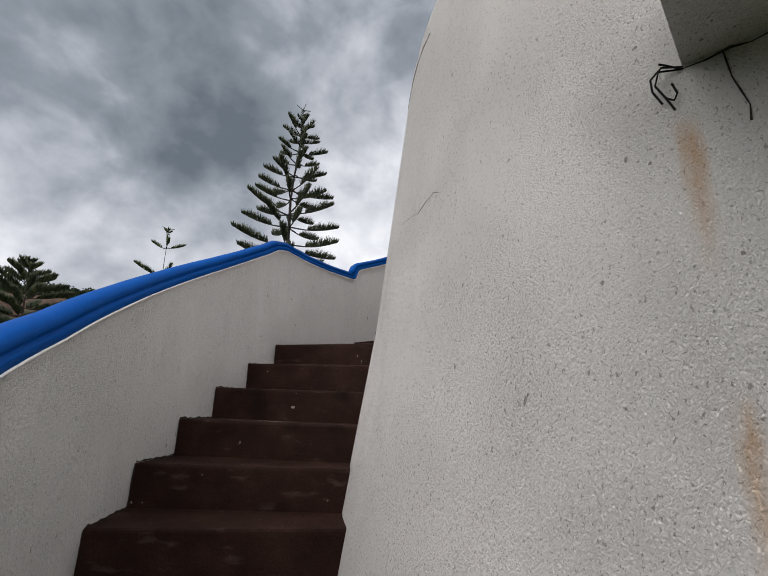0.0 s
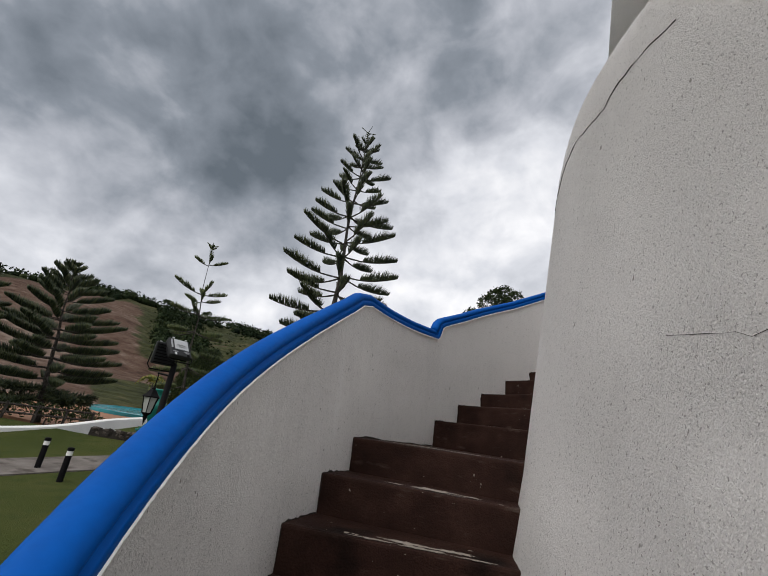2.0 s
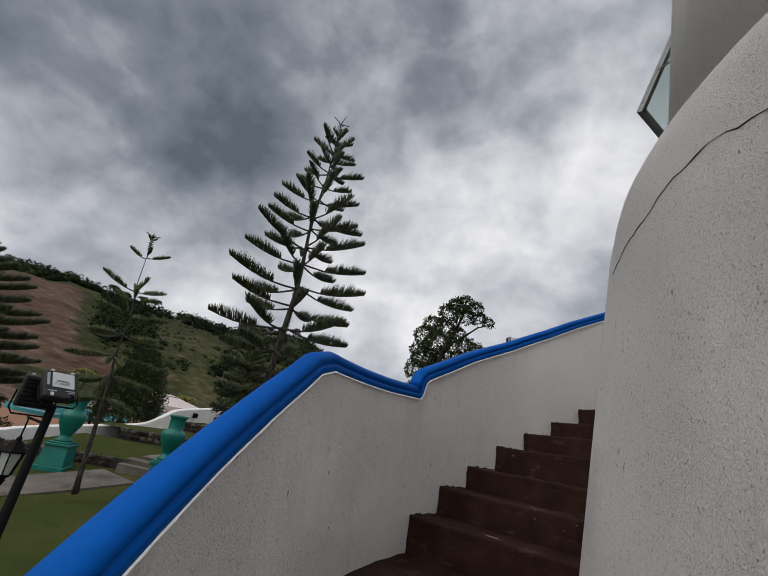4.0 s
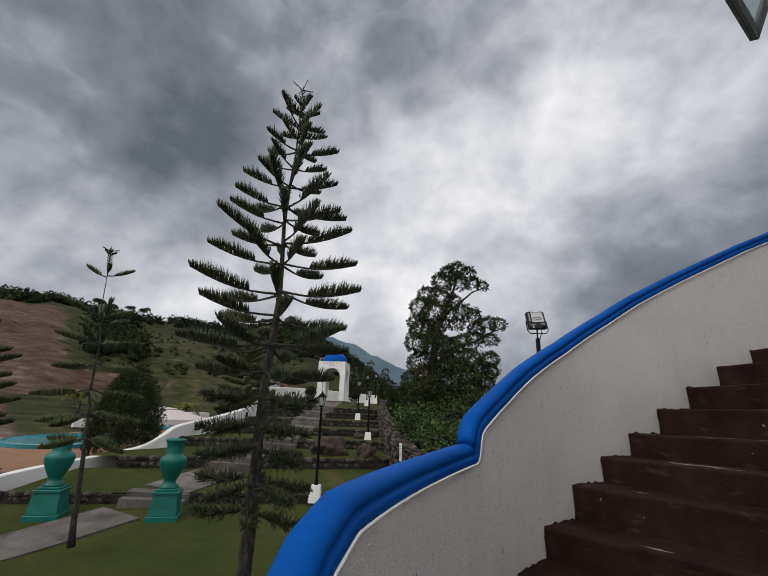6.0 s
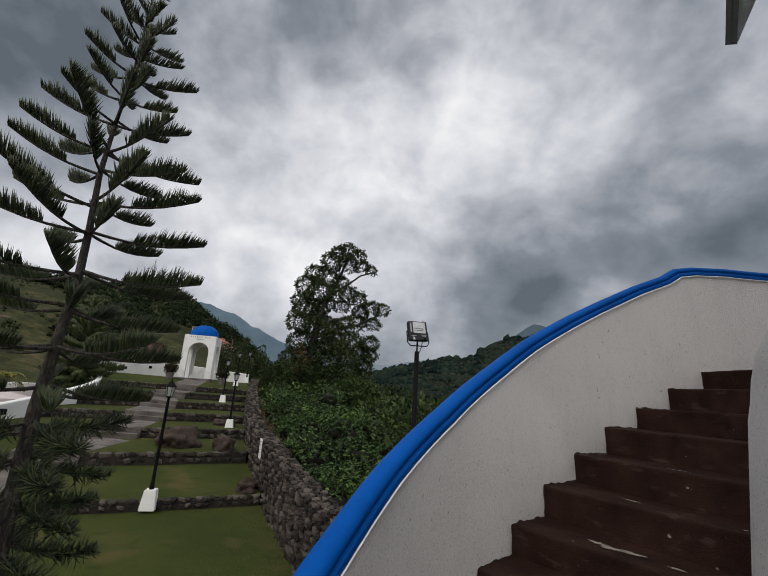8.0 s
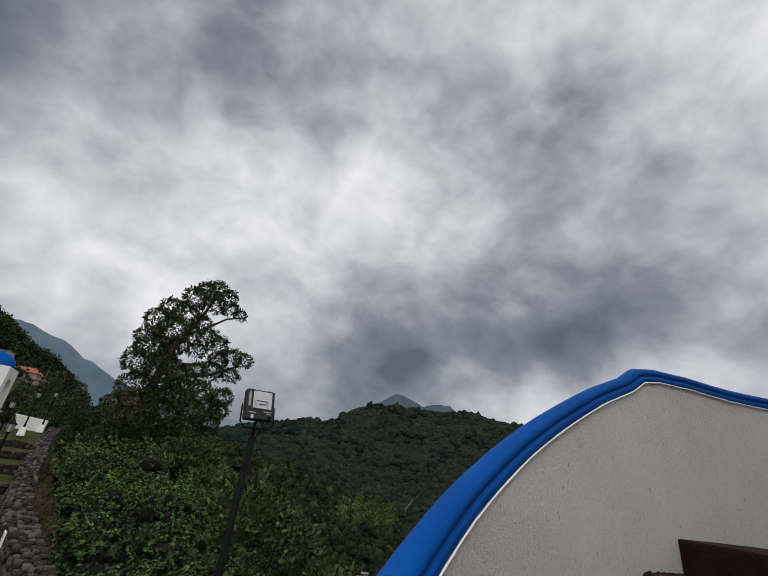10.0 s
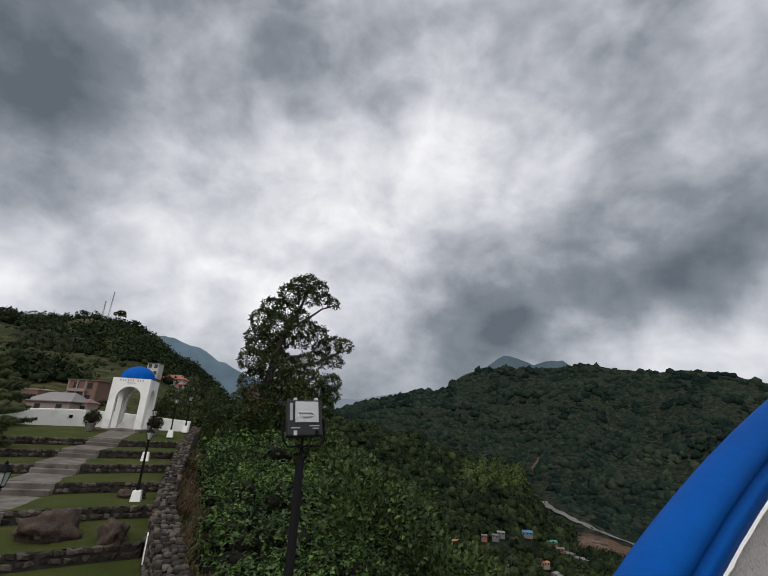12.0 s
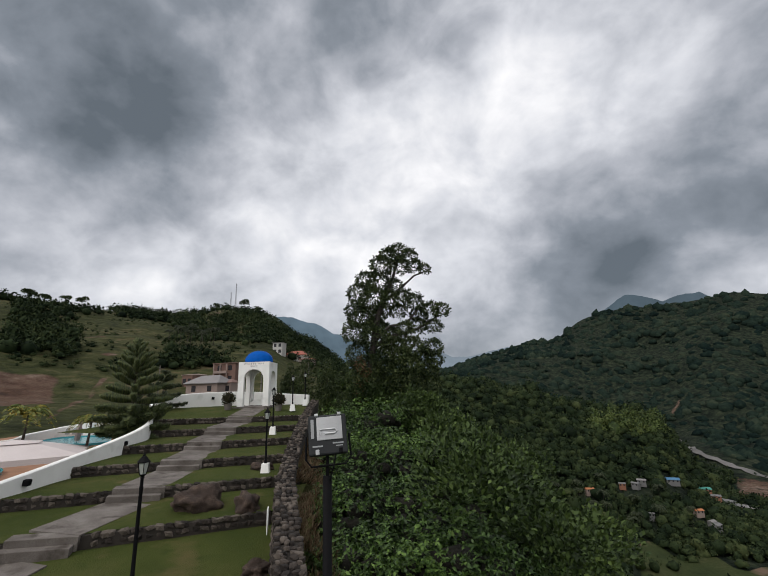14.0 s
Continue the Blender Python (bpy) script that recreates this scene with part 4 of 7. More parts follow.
CANOPY = material("forest_canopy", [(0.004, 0.008, 0.005), (0.011, 0.019, 0.009), (0.025, 0.037, 0.015), (0.056, 0.068, 0.027)], 0.8, 0.05, 0.9, 0, island=0.22, spec=0.05)
# opposite mountain's forest: a mild blue distance haze is mixed into its colours
HAZED_CANOPY = material("hazed_far_canopy", [(0.005, 0.010, 0.010), (0.010, 0.018, 0.015), (0.019, 0.030, 0.022), (0.040, 0.050, 0.032)], 0.95, 0.008, 0.16, 1.0, 3.0, island=0.20, spec=0.0)


def leaf_arrays(pts, dirs, size, seed=1, aspect=0.45, fold=0.18, level=0.0):
    """One folded leaf at each point, its tip along its direction; size may vary by point; level: how far blades face the sky."""
    g = np.random.default_rng(seed)
    pts, dirs = np.asarray(pts, float), np.asarray(dirs, float)
    n = len(pts)
    dirs = dirs / (np.linalg.norm(dirs, axis=1, keepdims=True) + 1e-9)
    other = g.normal(size=(n, 3)) + np.array((0.0, 0.0, level))
    side = np.cross(dirs, other)
    side /= np.linalg.norm(side, axis=1, keepdims=True) + 1e-9
    up = np.cross(side, dirs)
    up *= np.where(up[:, 2:] < 0, -1, 1) if level else 1
    L = (np.full(n, size) if np.isscalar(size) else np.asarray(size))[:, None] * g.uniform(0.7, 1.3, (n, 1))
    v = np.stack([pts, pts + dirs * L * 0.5 + side * L * aspect / 2 + up * L * fold, pts + dirs * L, pts + dirs * L * 0.5 - side * L * aspect / 2 + up * L * fold], 1).reshape(-1, 3)
    base = np.arange(n)[:, None] * 4
    return v, np.concatenate([base + (0, 1, 2), base + (0, 2, 3)], 1).reshape(-1, 3)


def leaves(name, pts, dirs, size, mat, parent=None, seed=1, aspect=0.45, fold=0.18):
    return from_arrays(name, *leaf_arrays(pts, dirs, size, seed, aspect, fold), mat, parent)


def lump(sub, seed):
    """A rough ball for dark bush cores and tree crowns, about 1 in radius, as arrays."""
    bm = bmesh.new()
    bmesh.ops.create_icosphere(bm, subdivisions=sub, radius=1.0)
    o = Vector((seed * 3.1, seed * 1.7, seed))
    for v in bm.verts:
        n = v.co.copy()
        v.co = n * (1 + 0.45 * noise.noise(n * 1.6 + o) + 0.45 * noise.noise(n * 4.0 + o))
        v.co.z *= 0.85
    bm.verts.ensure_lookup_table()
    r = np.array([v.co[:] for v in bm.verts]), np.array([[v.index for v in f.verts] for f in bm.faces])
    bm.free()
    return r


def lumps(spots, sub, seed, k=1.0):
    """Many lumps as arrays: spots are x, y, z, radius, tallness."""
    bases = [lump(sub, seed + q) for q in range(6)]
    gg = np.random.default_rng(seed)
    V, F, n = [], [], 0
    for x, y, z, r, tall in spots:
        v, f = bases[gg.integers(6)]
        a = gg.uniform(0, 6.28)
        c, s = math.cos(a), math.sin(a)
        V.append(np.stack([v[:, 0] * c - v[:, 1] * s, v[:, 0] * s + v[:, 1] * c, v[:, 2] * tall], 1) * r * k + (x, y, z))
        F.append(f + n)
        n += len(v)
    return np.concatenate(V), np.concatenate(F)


def joined(name, pieces, mat, label, category, smooth=False):
    V, F, n = [], [], 0
    for v, f in pieces:
        V.append(v)
        F.append(f + n)
        n += len(v)
    return tagged(from_arrays(name, np.concatenate(V), np.concatenate(F), mat, smooth=smooth), label, category, kind="stuff")


def shell(centres, radii, per, seed, flat=0.8, low=-0.3):
    """Points and directions on the upper shells of lumps."""
    g = np.random.default_rng(seed)
    P, D = [], []
    for q, (c, r) in enumerate(zip(centres, radii)):
        n = int((per if np.isscalar(per) else per[q]) * r * r)
        d = g.normal(size=(n, 3))
        d /= np.linalg.norm(d, axis=1, keepdims=True)
        d[:, 2] = np.where(d[:, 2] < low, -d[:, 2], d[:, 2])
        k = g.uniform(0.55, 1.0, (n, 1)) ** 0.5
        wob = 1 + 0.25 * np.sin(d[:, :1] * 7 + c[0]) * np.cos(d[:, 1:2] * 6 + c[1])
        P.append(np.asarray(c) + d * k * r * wob * (1, 1, flat))
        D.append(d + g.normal(size=(n, 3)) * 0.7 + (0, 0, 0.25))
    return np.concatenate(P), np.concatenate(D)


def spikes(name, P, D, L, rad, mat, parent=None, sides=3):
    """Tapered twigs: roots P, ways D, lengths L, thickness rad."""
    P, D, L = np.asarray(P), np.asarray(D), np.asarray(L)[:, None]
    n = len(P)
    D = D / np.linalg.norm(D, axis=1, keepdims=True)
    a = np.cross(D, np.where(np.abs(D[:, 2:3]) < 0.9, (0.0, 0, 1), (1.0, 0, 0)))
    a /= np.linalg.norm(a, axis=1, keepdims=True)
    b = np.cross(D, a)
    rings = []
    for t, k in ((0.0, 0.8), (0.55, 1.0)):
        bend = P + D * L * t
        for s in range(sides):
            w = 2 * math.pi * s / sides
            rings.append(bend + (a * math.cos(w) + b * math.sin(w)) * rad * k)
    tip = P + D * L + np.array((0, 0, 0.06)) * L
    v = np.stack(rings + [tip], 1).reshape(-1, 3)
    m = 2 * sides + 1
    tris = []
    for s in range(sides):
        q = (s + 1) % sides
        tris += [(s, q, sides + q), (s, sides + q, sides + s), (sides + s, sides + q, 2 * sides)]
    f = (np.arange(n)[:, None, None] * m + np.array(tris)[None]).reshape(-1, 3)
    return from_arrays(name, v, f, mat, parent)


def pine(base, tip, whorls, label, seed, twig=0.15, per=46, bare=0.35, thick=0.075, twig_r=0.009, bush_below=0.0, needle=NEEDLE):
    """Norfolk pine: whorls are (height share, limb length, limbs, rise in degrees)."""
    g = np.random.default_rng(seed)
    base, tip = Vector(base), Vector(tip)
    tree = empty("pine_tree", Matrix.Translation(base), label=label, category="tree", group="norfolk pines")
    axis = tip - base
    H = axis.length
    bm = bmesh.new()
    sway = [Vector((0.04 * math.sin(k * 1.3 + seed), 0.04 * math.cos(k * 1.7 + seed), 0)) * (k / 14) * (1 - k / 14) * 3 for k in range(15)]
    line = [axis * (k / 14) + sway[k] for k in range(15)]
    tube(bm, line, [thick * (0.06 + 0.94 * (1 - k / 14) ** 1.35) * (1.25 if k == 0 else 1) for k in range(15)], 9)
    part("trunk", bm, BARK, tree, smooth=True)
    P, D, L = [], [], []

    def at(s):
        x = max(0, min(13.999, s * 14))
        i = int(x)
        return line[i].lerp(line[i + 1], x - i)

    for s, length, count, rise in whorls:
        o = at(s)
        bushy = s < bush_below
        phase = g.uniform(0, 360)
        for c in range(count):
            az = radians(phase + 360 * c / count + g.uniform(-12, 12))
            ln = length * g.uniform(0.82, 1.12)
            up = radians(rise + g.uniform(-5, 5))
            out = Vector((math.cos(az), math.sin(az), 0))
            side = Vector((-out.y, out.x, 0))
            dz = g.uniform(-0.04, 0.04) * H / 7
            pts = []
            for k in range(7):
                t = k / 6
                pts.append(o + Vector((0, 0, dz)) + out * ln * t * math.cos(up) + Vector((0, 0, ln * (math.sin(up) * t - 0.05 * math.sin(math.pi * t) + 0.05 * t ** 3))))
            bm = bmesh.new()
            tube(bm, pts, [0.016 * (1 - 0.7 * k / 6) * (0.6 + length * 0.5) for k in range(7)], 5)
            part("limb", bm, BARK, tree)
            n = int(per * ((1.7 if bush_below < 0.7 else 1.6) if bushy else 1.0) * ln / 0.9) + 6
            b0 = (0.5 * bare if bushy else bare) if ln > 0.45 else 0.08
            for j in range(n):
                t = b0 + (1 - b0) * (j + g.uniform(0, 1)) / n
                x = min(5.999, t * 6)
                p = pts[int(x)].lerp(pts[int(x) + 1], x - int(x))
                shape = min(1.0, 0.6 + 1.8 * (t - b0)) * (1.0 - 0.55 * max(0, (t - 0.78) / 0.22))
                for sgn in (-1, 1):
                    if bushy:
                        way = out * g.uniform(-0.2, 0.9) + side * g.uniform(-1, 1) + Vector((0, 0, g.uniform(-0.5, 0.9)))
                    else:
                        way = out * g.uniform(0.12, 0.42) + side * sgn * g.uniform(0.10, 0.55) + Vector((0, 0, g.uniform(0.75, 1.0)))
                    P.append(p)
                    D.append(way)
                    L.append(twig * (0.95 if bushy else 1.0) * shape * g.uniform(0.75, 1.2) * min(1.0, 0.5 + ln * 0.55))
    # leader shoots
    for j in range(46):
        t = 0.93 + 0.07 * j / 46
        p = at(t)
        az = j * 2.4
        P.append(p)
        D.append(Vector((math.cos(az), math.sin(az), 0.9)))
        L.append(twig * 0.55)
    for c in range(4):
        az = 0.6 + c * math.pi / 2
        for j in range(10):
            P.append(line[-1] + Vector((math.cos(az), math.sin(az), 0.35)) * 0.016 * j)
            D.append(Vector((math.cos(az), math.sin(az), 1.2)))
            L.append(0.04)
    spikes("foliage", np.array([tuple(p) for p in P]), np.array([tuple(d) for d in D]), L, twig_r, needle, tree)
    return tree


main_whorls = [(0.968, 0.14, 3, 34), (0.945, 0.30, 5, 24), (0.92, 0.44, 5, 20), (0.89, 0.40, 5, 16), (0.862, 0.56, 5, 14), (0.828, 0.50, 5, 12), (0.79, 0.64, 6, 10), (0.748, 0.84, 6, 8), (0.715, 0.76, 5, 6), (0.675, 0.92, 6, 4), (0.635, 0.98, 6, 3),
               (0.585, 1.06, 6, 1), (0.545, 1.02, 5, 0), (0.50, 1.15, 6, -2), (0.455, 0.95, 6, -3), (0.41, 0.95, 4, -4), (0.375, 0.8, 5, -8), (0.335, 0.9, 4, -9), (0.295, 0.75, 5, -11), (0.255, 0.7, 4, -12)]
pine((-4.80, 5.08, -2.06), (-5.11, 4.87, 5.57), main_whorls, "tall slender norfolk pine with tiered comb-like limbs on the lawn", 4, 0.18, 80, 0.36, 0.105, 0.0062, 0.43)
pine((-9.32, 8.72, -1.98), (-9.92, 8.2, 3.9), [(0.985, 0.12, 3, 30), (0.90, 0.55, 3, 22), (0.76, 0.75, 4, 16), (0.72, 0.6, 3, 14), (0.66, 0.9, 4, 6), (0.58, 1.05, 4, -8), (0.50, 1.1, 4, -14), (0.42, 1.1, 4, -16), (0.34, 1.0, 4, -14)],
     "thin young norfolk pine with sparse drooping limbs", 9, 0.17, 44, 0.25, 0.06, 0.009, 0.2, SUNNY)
pine((-17.7, 12.9, -2.4), (-18.75, 12.45, 3.9), [(0.97, 0.3, 4, 35), (0.93, 0.55, 4, 30), (0.89, 0.8, 5, 25), (0.84, 1.1, 5, 22), (0.79, 1.3, 5, 18), (0.74, 1.5, 5, 15), (0.68, 1.7, 6, 12), (0.62, 1.9, 6, 9), (0.56, 2.1, 6, 7), (0.50, 2.2, 6, 5), (0.44, 2.3, 6, 3), (0.38, 2.3, 6, 2), (0.32, 2.3, 6, 0), (0.26, 2.3, 6, 0), (0.20, 2.1, 5, -3), (0.15, 1.7, 5, -5)],
     "broad dark norfolk pine at the lawn's far side", 12, 0.34, 40, 0.22, 0.13, 0.020, 0.25)
pine((-19.6, 9.2, -2.5), (-19.9, 9.0, 3.1), [(0.97, 0.3, 4, 35), (0.91, 0.8, 5, 28), (0.85, 1.2, 5, 22), (0.78, 1.6, 5, 18), (0.71, 1.9, 5, 12), (0.63, 2.1, 6, 8), (0.55, 2.3, 6, 6), (0.47, 2.4, 6, 3), (0.39, 2.5, 6, 0), (0.31, 2.5, 6, 0), (0.23, 2.3, 6, -2), (0.16, 1.8, 5, -5)],
     "broad dark norfolk pine beside the white curb", 15, 0.34, 40, 0.22, 0.13, 0.020, 0.25)
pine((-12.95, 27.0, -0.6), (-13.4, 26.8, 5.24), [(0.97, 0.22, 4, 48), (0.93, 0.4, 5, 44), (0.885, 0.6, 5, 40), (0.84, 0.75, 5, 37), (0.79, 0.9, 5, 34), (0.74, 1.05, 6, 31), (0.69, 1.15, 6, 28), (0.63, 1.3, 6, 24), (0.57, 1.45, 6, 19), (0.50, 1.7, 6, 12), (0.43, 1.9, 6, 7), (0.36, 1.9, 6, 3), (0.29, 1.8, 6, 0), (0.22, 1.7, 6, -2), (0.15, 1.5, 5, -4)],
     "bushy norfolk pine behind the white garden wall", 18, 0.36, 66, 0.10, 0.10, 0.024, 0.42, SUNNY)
pine((-14.6, 33.5, 0.2), (-14.6, 33.4, 3.8), [(0.95, 0.3, 5, 35), (0.82, 0.8, 5, 25), (0.68, 1.1, 5, 15), (0.52, 1.4, 5, 8), (0.36, 1.5, 5, 0), (0.2, 1.5, 5, -5)], "small norfolk pine beyond the white wall", 21, 0.30, 40, 0.10, 0.07, 0.028, 0.97)

# dense clipped conifer
tree = empty("round_conifer", pose(-13.9, 16.6, -1.6), label="dense dark rounded conifer beside the white wall", category="tree")
tube_bm = bmesh.new()
tube(tube_bm, [(0, 0, -0.3), (0, 0, 2.0)], [0.12, 0.05], 8)
part("trunk", tube_bm, BARK, tree)
P, D = shell([(0, 0, 0.4 + 0.4 * k) for k in range(8)], [1.2, 1.32, 1.32, 1.25, 1.12, 0.95, 0.75, 0.5], 3000, 31, 0.6)
leaves("crown", P, D + (0, 0, 0.6), 0.095, OAKLEAF, tree, 31, 0.35)


# ---- undergrowth on the bluff ----
g = np.random.default_rng(11)
cs, rr = [], []
for k in range(760):
    y = g.uniform(4.5, 46) if k % 3 else g.uniform(4.5, 16)
    x = bound_x(max(7.5, y)) + 0.9 + abs(g.normal(0, 1)) * (4 + 0.38 * y) + (2.5 if y < 7 else 0)
    r = g.uniform(0.20, 0.50) * (2.1 if g.uniform() < 0.28 else 1.0) + 0.020 * y
    z = terrain(x, y) + g.uniform(-0.1, 0.7) + 1.1 * max(0.0, noise.noise(Vector((x * 0.35, y * 0.35, 3.0))))
    if x - bound_x(max(7.5, y)) < 1.6:
        z, r = min(z, bound_top(max(7.5, y)) - 0.55), min(r, 0.5)
    if math.hypot(x + 1.4, y - 6.2) < r + 0.45 or math.hypot(x, y) < 3.9 + r:
        continue
    cs.append((x, y, z))
    rr.append(r)
sizes = [0.060 + 0.0042 * math.hypot(c[0], c[1]) for c in cs]
P, D = shell(cs, rr, [1.25 / q ** 2 for q in sizes], 12, 0.85, 0.0)
D /= np.linalg.norm(D, axis=1, keepdims=True)
# each sprig is a rosette of six leaves round its own axis
across = np.cross(D, (0.31, 0.93, 0.2))
across /= np.linalg.norm(across, axis=1, keepdims=True)
other = np.cross(D, across)
turns = g.uniform(0, 6.28, (len(P), 1)) + np.arange(6) * math.pi / 3 + g.normal(0, 0.2, (len(P), 6))
D = (D[:, None] * 0.35 + across[:, None] * np.cos(turns)[..., None] + other[:, None] * np.sin(turns)[..., None]).reshape(-1, 3)
P = np.repeat(P, 6, axis=0)
dist = np.hypot(P[:, 0], P[:, 1])
joined("undergrowth", [leaf_arrays(P, D * (1, 1, 0.7) - (0, 0, 0.12), 0.062 + 0.0042 * dist, 13, 0.55, 0.10, 2.0)], LEAF, "dense leafy green undergrowth on the bluff", "bushes")
# near-black lumps behind the leaves paint the shade in the gaps
joined("undergrowth_twigs", [lumps([(*c, r * 0.50, 0.85) for c, r in zip(cs, rr)], 1, 14)], SHADE, "near-black cores standing in for shade inside the undergrowth", "bushes")
# taller thickets
cs, rr = [], []
for k in range(260):
    y = g.uniform(14, 60)
    x = bound_x(min(y, 37)) + 3.0 + abs(g.normal(0, 1)) * 0.42 * y
    az = math.degrees(math.atan2(x, y))
    if az < 3 and y < 38 or noise.noise(Vector((x * 0.24, y * 0.20, 1.0))) < -0.16:
        continue
    h = g.uniform(0.6, 2.2) + 2.0 * max(0.0, noise.noise(Vector((x * 0.24, y * 0.20, 1.0))))
    cs.append((x, y, terrain(x, y) + h))
    rr.append(g.uniform(0.8, 1.5) + 0.012 * y)
P, D = shell(cs, rr, 320, 17, 0.9, -0.1)
dist = np.hypot(P[:, 0], P[:, 1])
joined("thicket", [leaf_arrays(P, D, 0.10 + 0.0042 * dist, 18, 0.6, 0.14, 1.6)], VINE, "dark tangled thicket falling to the valley", "bushes")
# the thicket's far mounds get the same painted dark cores
joined("thicket_twigs", [lumps([(*c, r * 0.36, 0.9) for c, r in zip(cs, rr) if c[1] > 26], 1, 19)], SHADE, "near-black cores standing in for shade inside the thicket", "bushes")
# dry grass between the rubble wall and the bushes
P, D, L = [], [], []
for k in range(5200):
    y = 7.0 + 26 * g.uniform(0, 1) ** 1.5
    x = bound_x(max(7.5, y)) + 0.35 + abs(g.normal(0, 0.55))
    if noise.noise(Vector((x * 0.9, y * 0.6, 5.0))) < -0.15:
        continue
    P.append((x, y, max(terrain(x, y), bound_top(max(7.5, y)) - 0.75 - 0.3 * (x - bound_x(max(7.5, y)))) - 0.08))
    D.append((g.normal(0, 0.5) + 0.2, g.normal(0, 0.5), 1.0))
    L.append(g.uniform(0.15, 0.42))
straw = spikes("dry_grass", np.array(P), np.array(D), L, 0.006 + 0.0004 * np.array([[p[1]] for p in P]), STRAW)
tagged(straw, "dry brown grass along the rubble wall", "grass", kind="stuff")

# ---- great creeper-clad tree ----
tree = empty("creeper_clad_tree", pose(1.6, 43.4, 0.0), label="tall dark tree overgrown with creepers above the bluff", category="tree")
bm = bmesh.new()
tube(bm, [(-1.5, 0, -2.5), (-1.2, 0, 2), (-1.4, 0.1, 6), (-1.0, 0, 10), (0.2, 0, 13.5), (1.0, 0, 16.5)], [0.55, 0.5, 0.4, 0.3, 0.2, 0.08], 10)
tube(bm, [(-1.4, 0, 7.0), (0.4, 0.2, 8.2), (1.6, 0.3, 8.6), (3.2, 0.2, 9.2), (4.6, 0, 10.2), (5.8, 0, 10.8)], [0.26, 0.22, 0.18, 0.14, 0.09, 0.04], 8)
tube(bm, [(-1.2, 0, 7.8), (0.3, -0.3, 9.2), (1.9, -0.2, 9.6), (3.0, -0.2, 11.0), (3.6, 0, 11.6)], [0.2, 0.16, 0.12, 0.08, 0.04], 8)
tube(bm, [(-0.6, 0, 11.6), (1.2, 0.3, 13.2), (2.6, 0, 14.6), (3.9, 0, 15.2), (4.6, 0.1, 15.0)], [0.17, 0.12, 0.09, 0.05, 0.02], 7)
tube(bm, [(1.6, 0.3, 8.6), (3.0, 0.6, 7.8), (4.2, 0.6, 6.6), (4.6, 0.6, 5.6)], [0.14, 0.1, 0.07, 0.03], 7)
tube(bm, [(0.9, 0.4, -1.0), (1.3, 0.4, 3.0), (2.0, 0.4, 6.5), (3.0, 0.4, 8.0)], [0.35, 0.3, 0.2, 0.1], 8)
part("trunk", bm, BARK, tree, smooth=True)
LUMPS = [(1.2, 17.2, 1.0), (0.2, 16.4, 1.0), (2.2, 16.5, 0.9), (3.1, 15.9, 0.8), (-0.6, 15.2, 1.1), (1.0, 15.2, 1.1), (3.9, 15.3, 0.6), (-2.0, 13.9, 1.0), (-0.6, 13.6, 1.3), (0.9, 13.6, 0.9), (-2.6, 12.4, 1.2), (-1.2, 11.8, 1.4), (0.3, 12.0, 0.9),
         (1.8, 12.0, 0.9), (2.8, 11.7, 1.0), (-2.9, 10.6, 1.0), (-2.2, 10.0, 1.4), (-0.8, 10.2, 0.9), (4.6, 11.1, 0.9), (5.5, 10.9, 0.8), (3.6, 10.6, 0.9), (1.4, 10.9, 0.8), (-2.7, 8.3, 1.3), (5.0, 9.4, 0.8),
         (3.4, 9.4, 0.9), (-2.2, 6.4, 1.4), (-2.9, 4.6, 1.1), (-1.8, 3.4, 1.4), (-2.4, 1.5, 1.4), (0.4, 6.6, 1.3), (1.4, 7.2, 1.1), (2.8, 7.2, 1.1), (4.0, 6.4, 1.0), (4.6, 5.4, 0.8), (0.6, 4.8, 1.6), (2.2, 5.0, 1.5),
         (1.0, 2.8, 1.7), (2.6, 2.8, 1.5), (-0.6, 1.6, 1.6), (3.4, 4.2, 1.1), (0.4, 0.4, 1.8), (2.4, 0.4, 1.7), (-2.4, -0.4, 1.6), (0.2, 8.7, 1.0), (-1.0, 7.9, 1.3), (1.1, 8.3, 0.9), (-1.5, 5.0, 1.4), (0.0, 5.8, 1.2), (-0.5, 3.6, 1.5), (-1.0, 9.2, 1.0), (2.0, 8.9, 0.8), (1.8, 6.2, 1.1), (3.0, 5.6, 1.0), (-0.2, 11.0, 0.9), (4.8, 7.2, 1.0), (5.1, 6.2, 0.9), (4.4, 3.6, 1.2), (3.8, 2.4, 1.3), (4.7, 4.7, 0.9), (3.6, 1.0, 1.3)]
P, D = shell([(x - 0.3, g.uniform(-1.0, 1.0), z) for x, z, r in LUMPS], [r * 1.02 for x, z, r in LUMPS], 600, 23, 0.85, -0.8)
leaves("crown", P, D - (0, 0, 0.3), 0.25, OAKLEAF, tree, 24, 0.5)
P, D = shell([(-2.5 + 0.25 * (k % 3), -1.4, 0.8 + 0.75 * k) for k in range(7)], [0.42] * 7, 420, 27, 1.3, -0.9)
leaves("dry_creeper", P, D - (0, 0, 0.6), 0.30, DRYLEAF, tree, 28, 0.5)


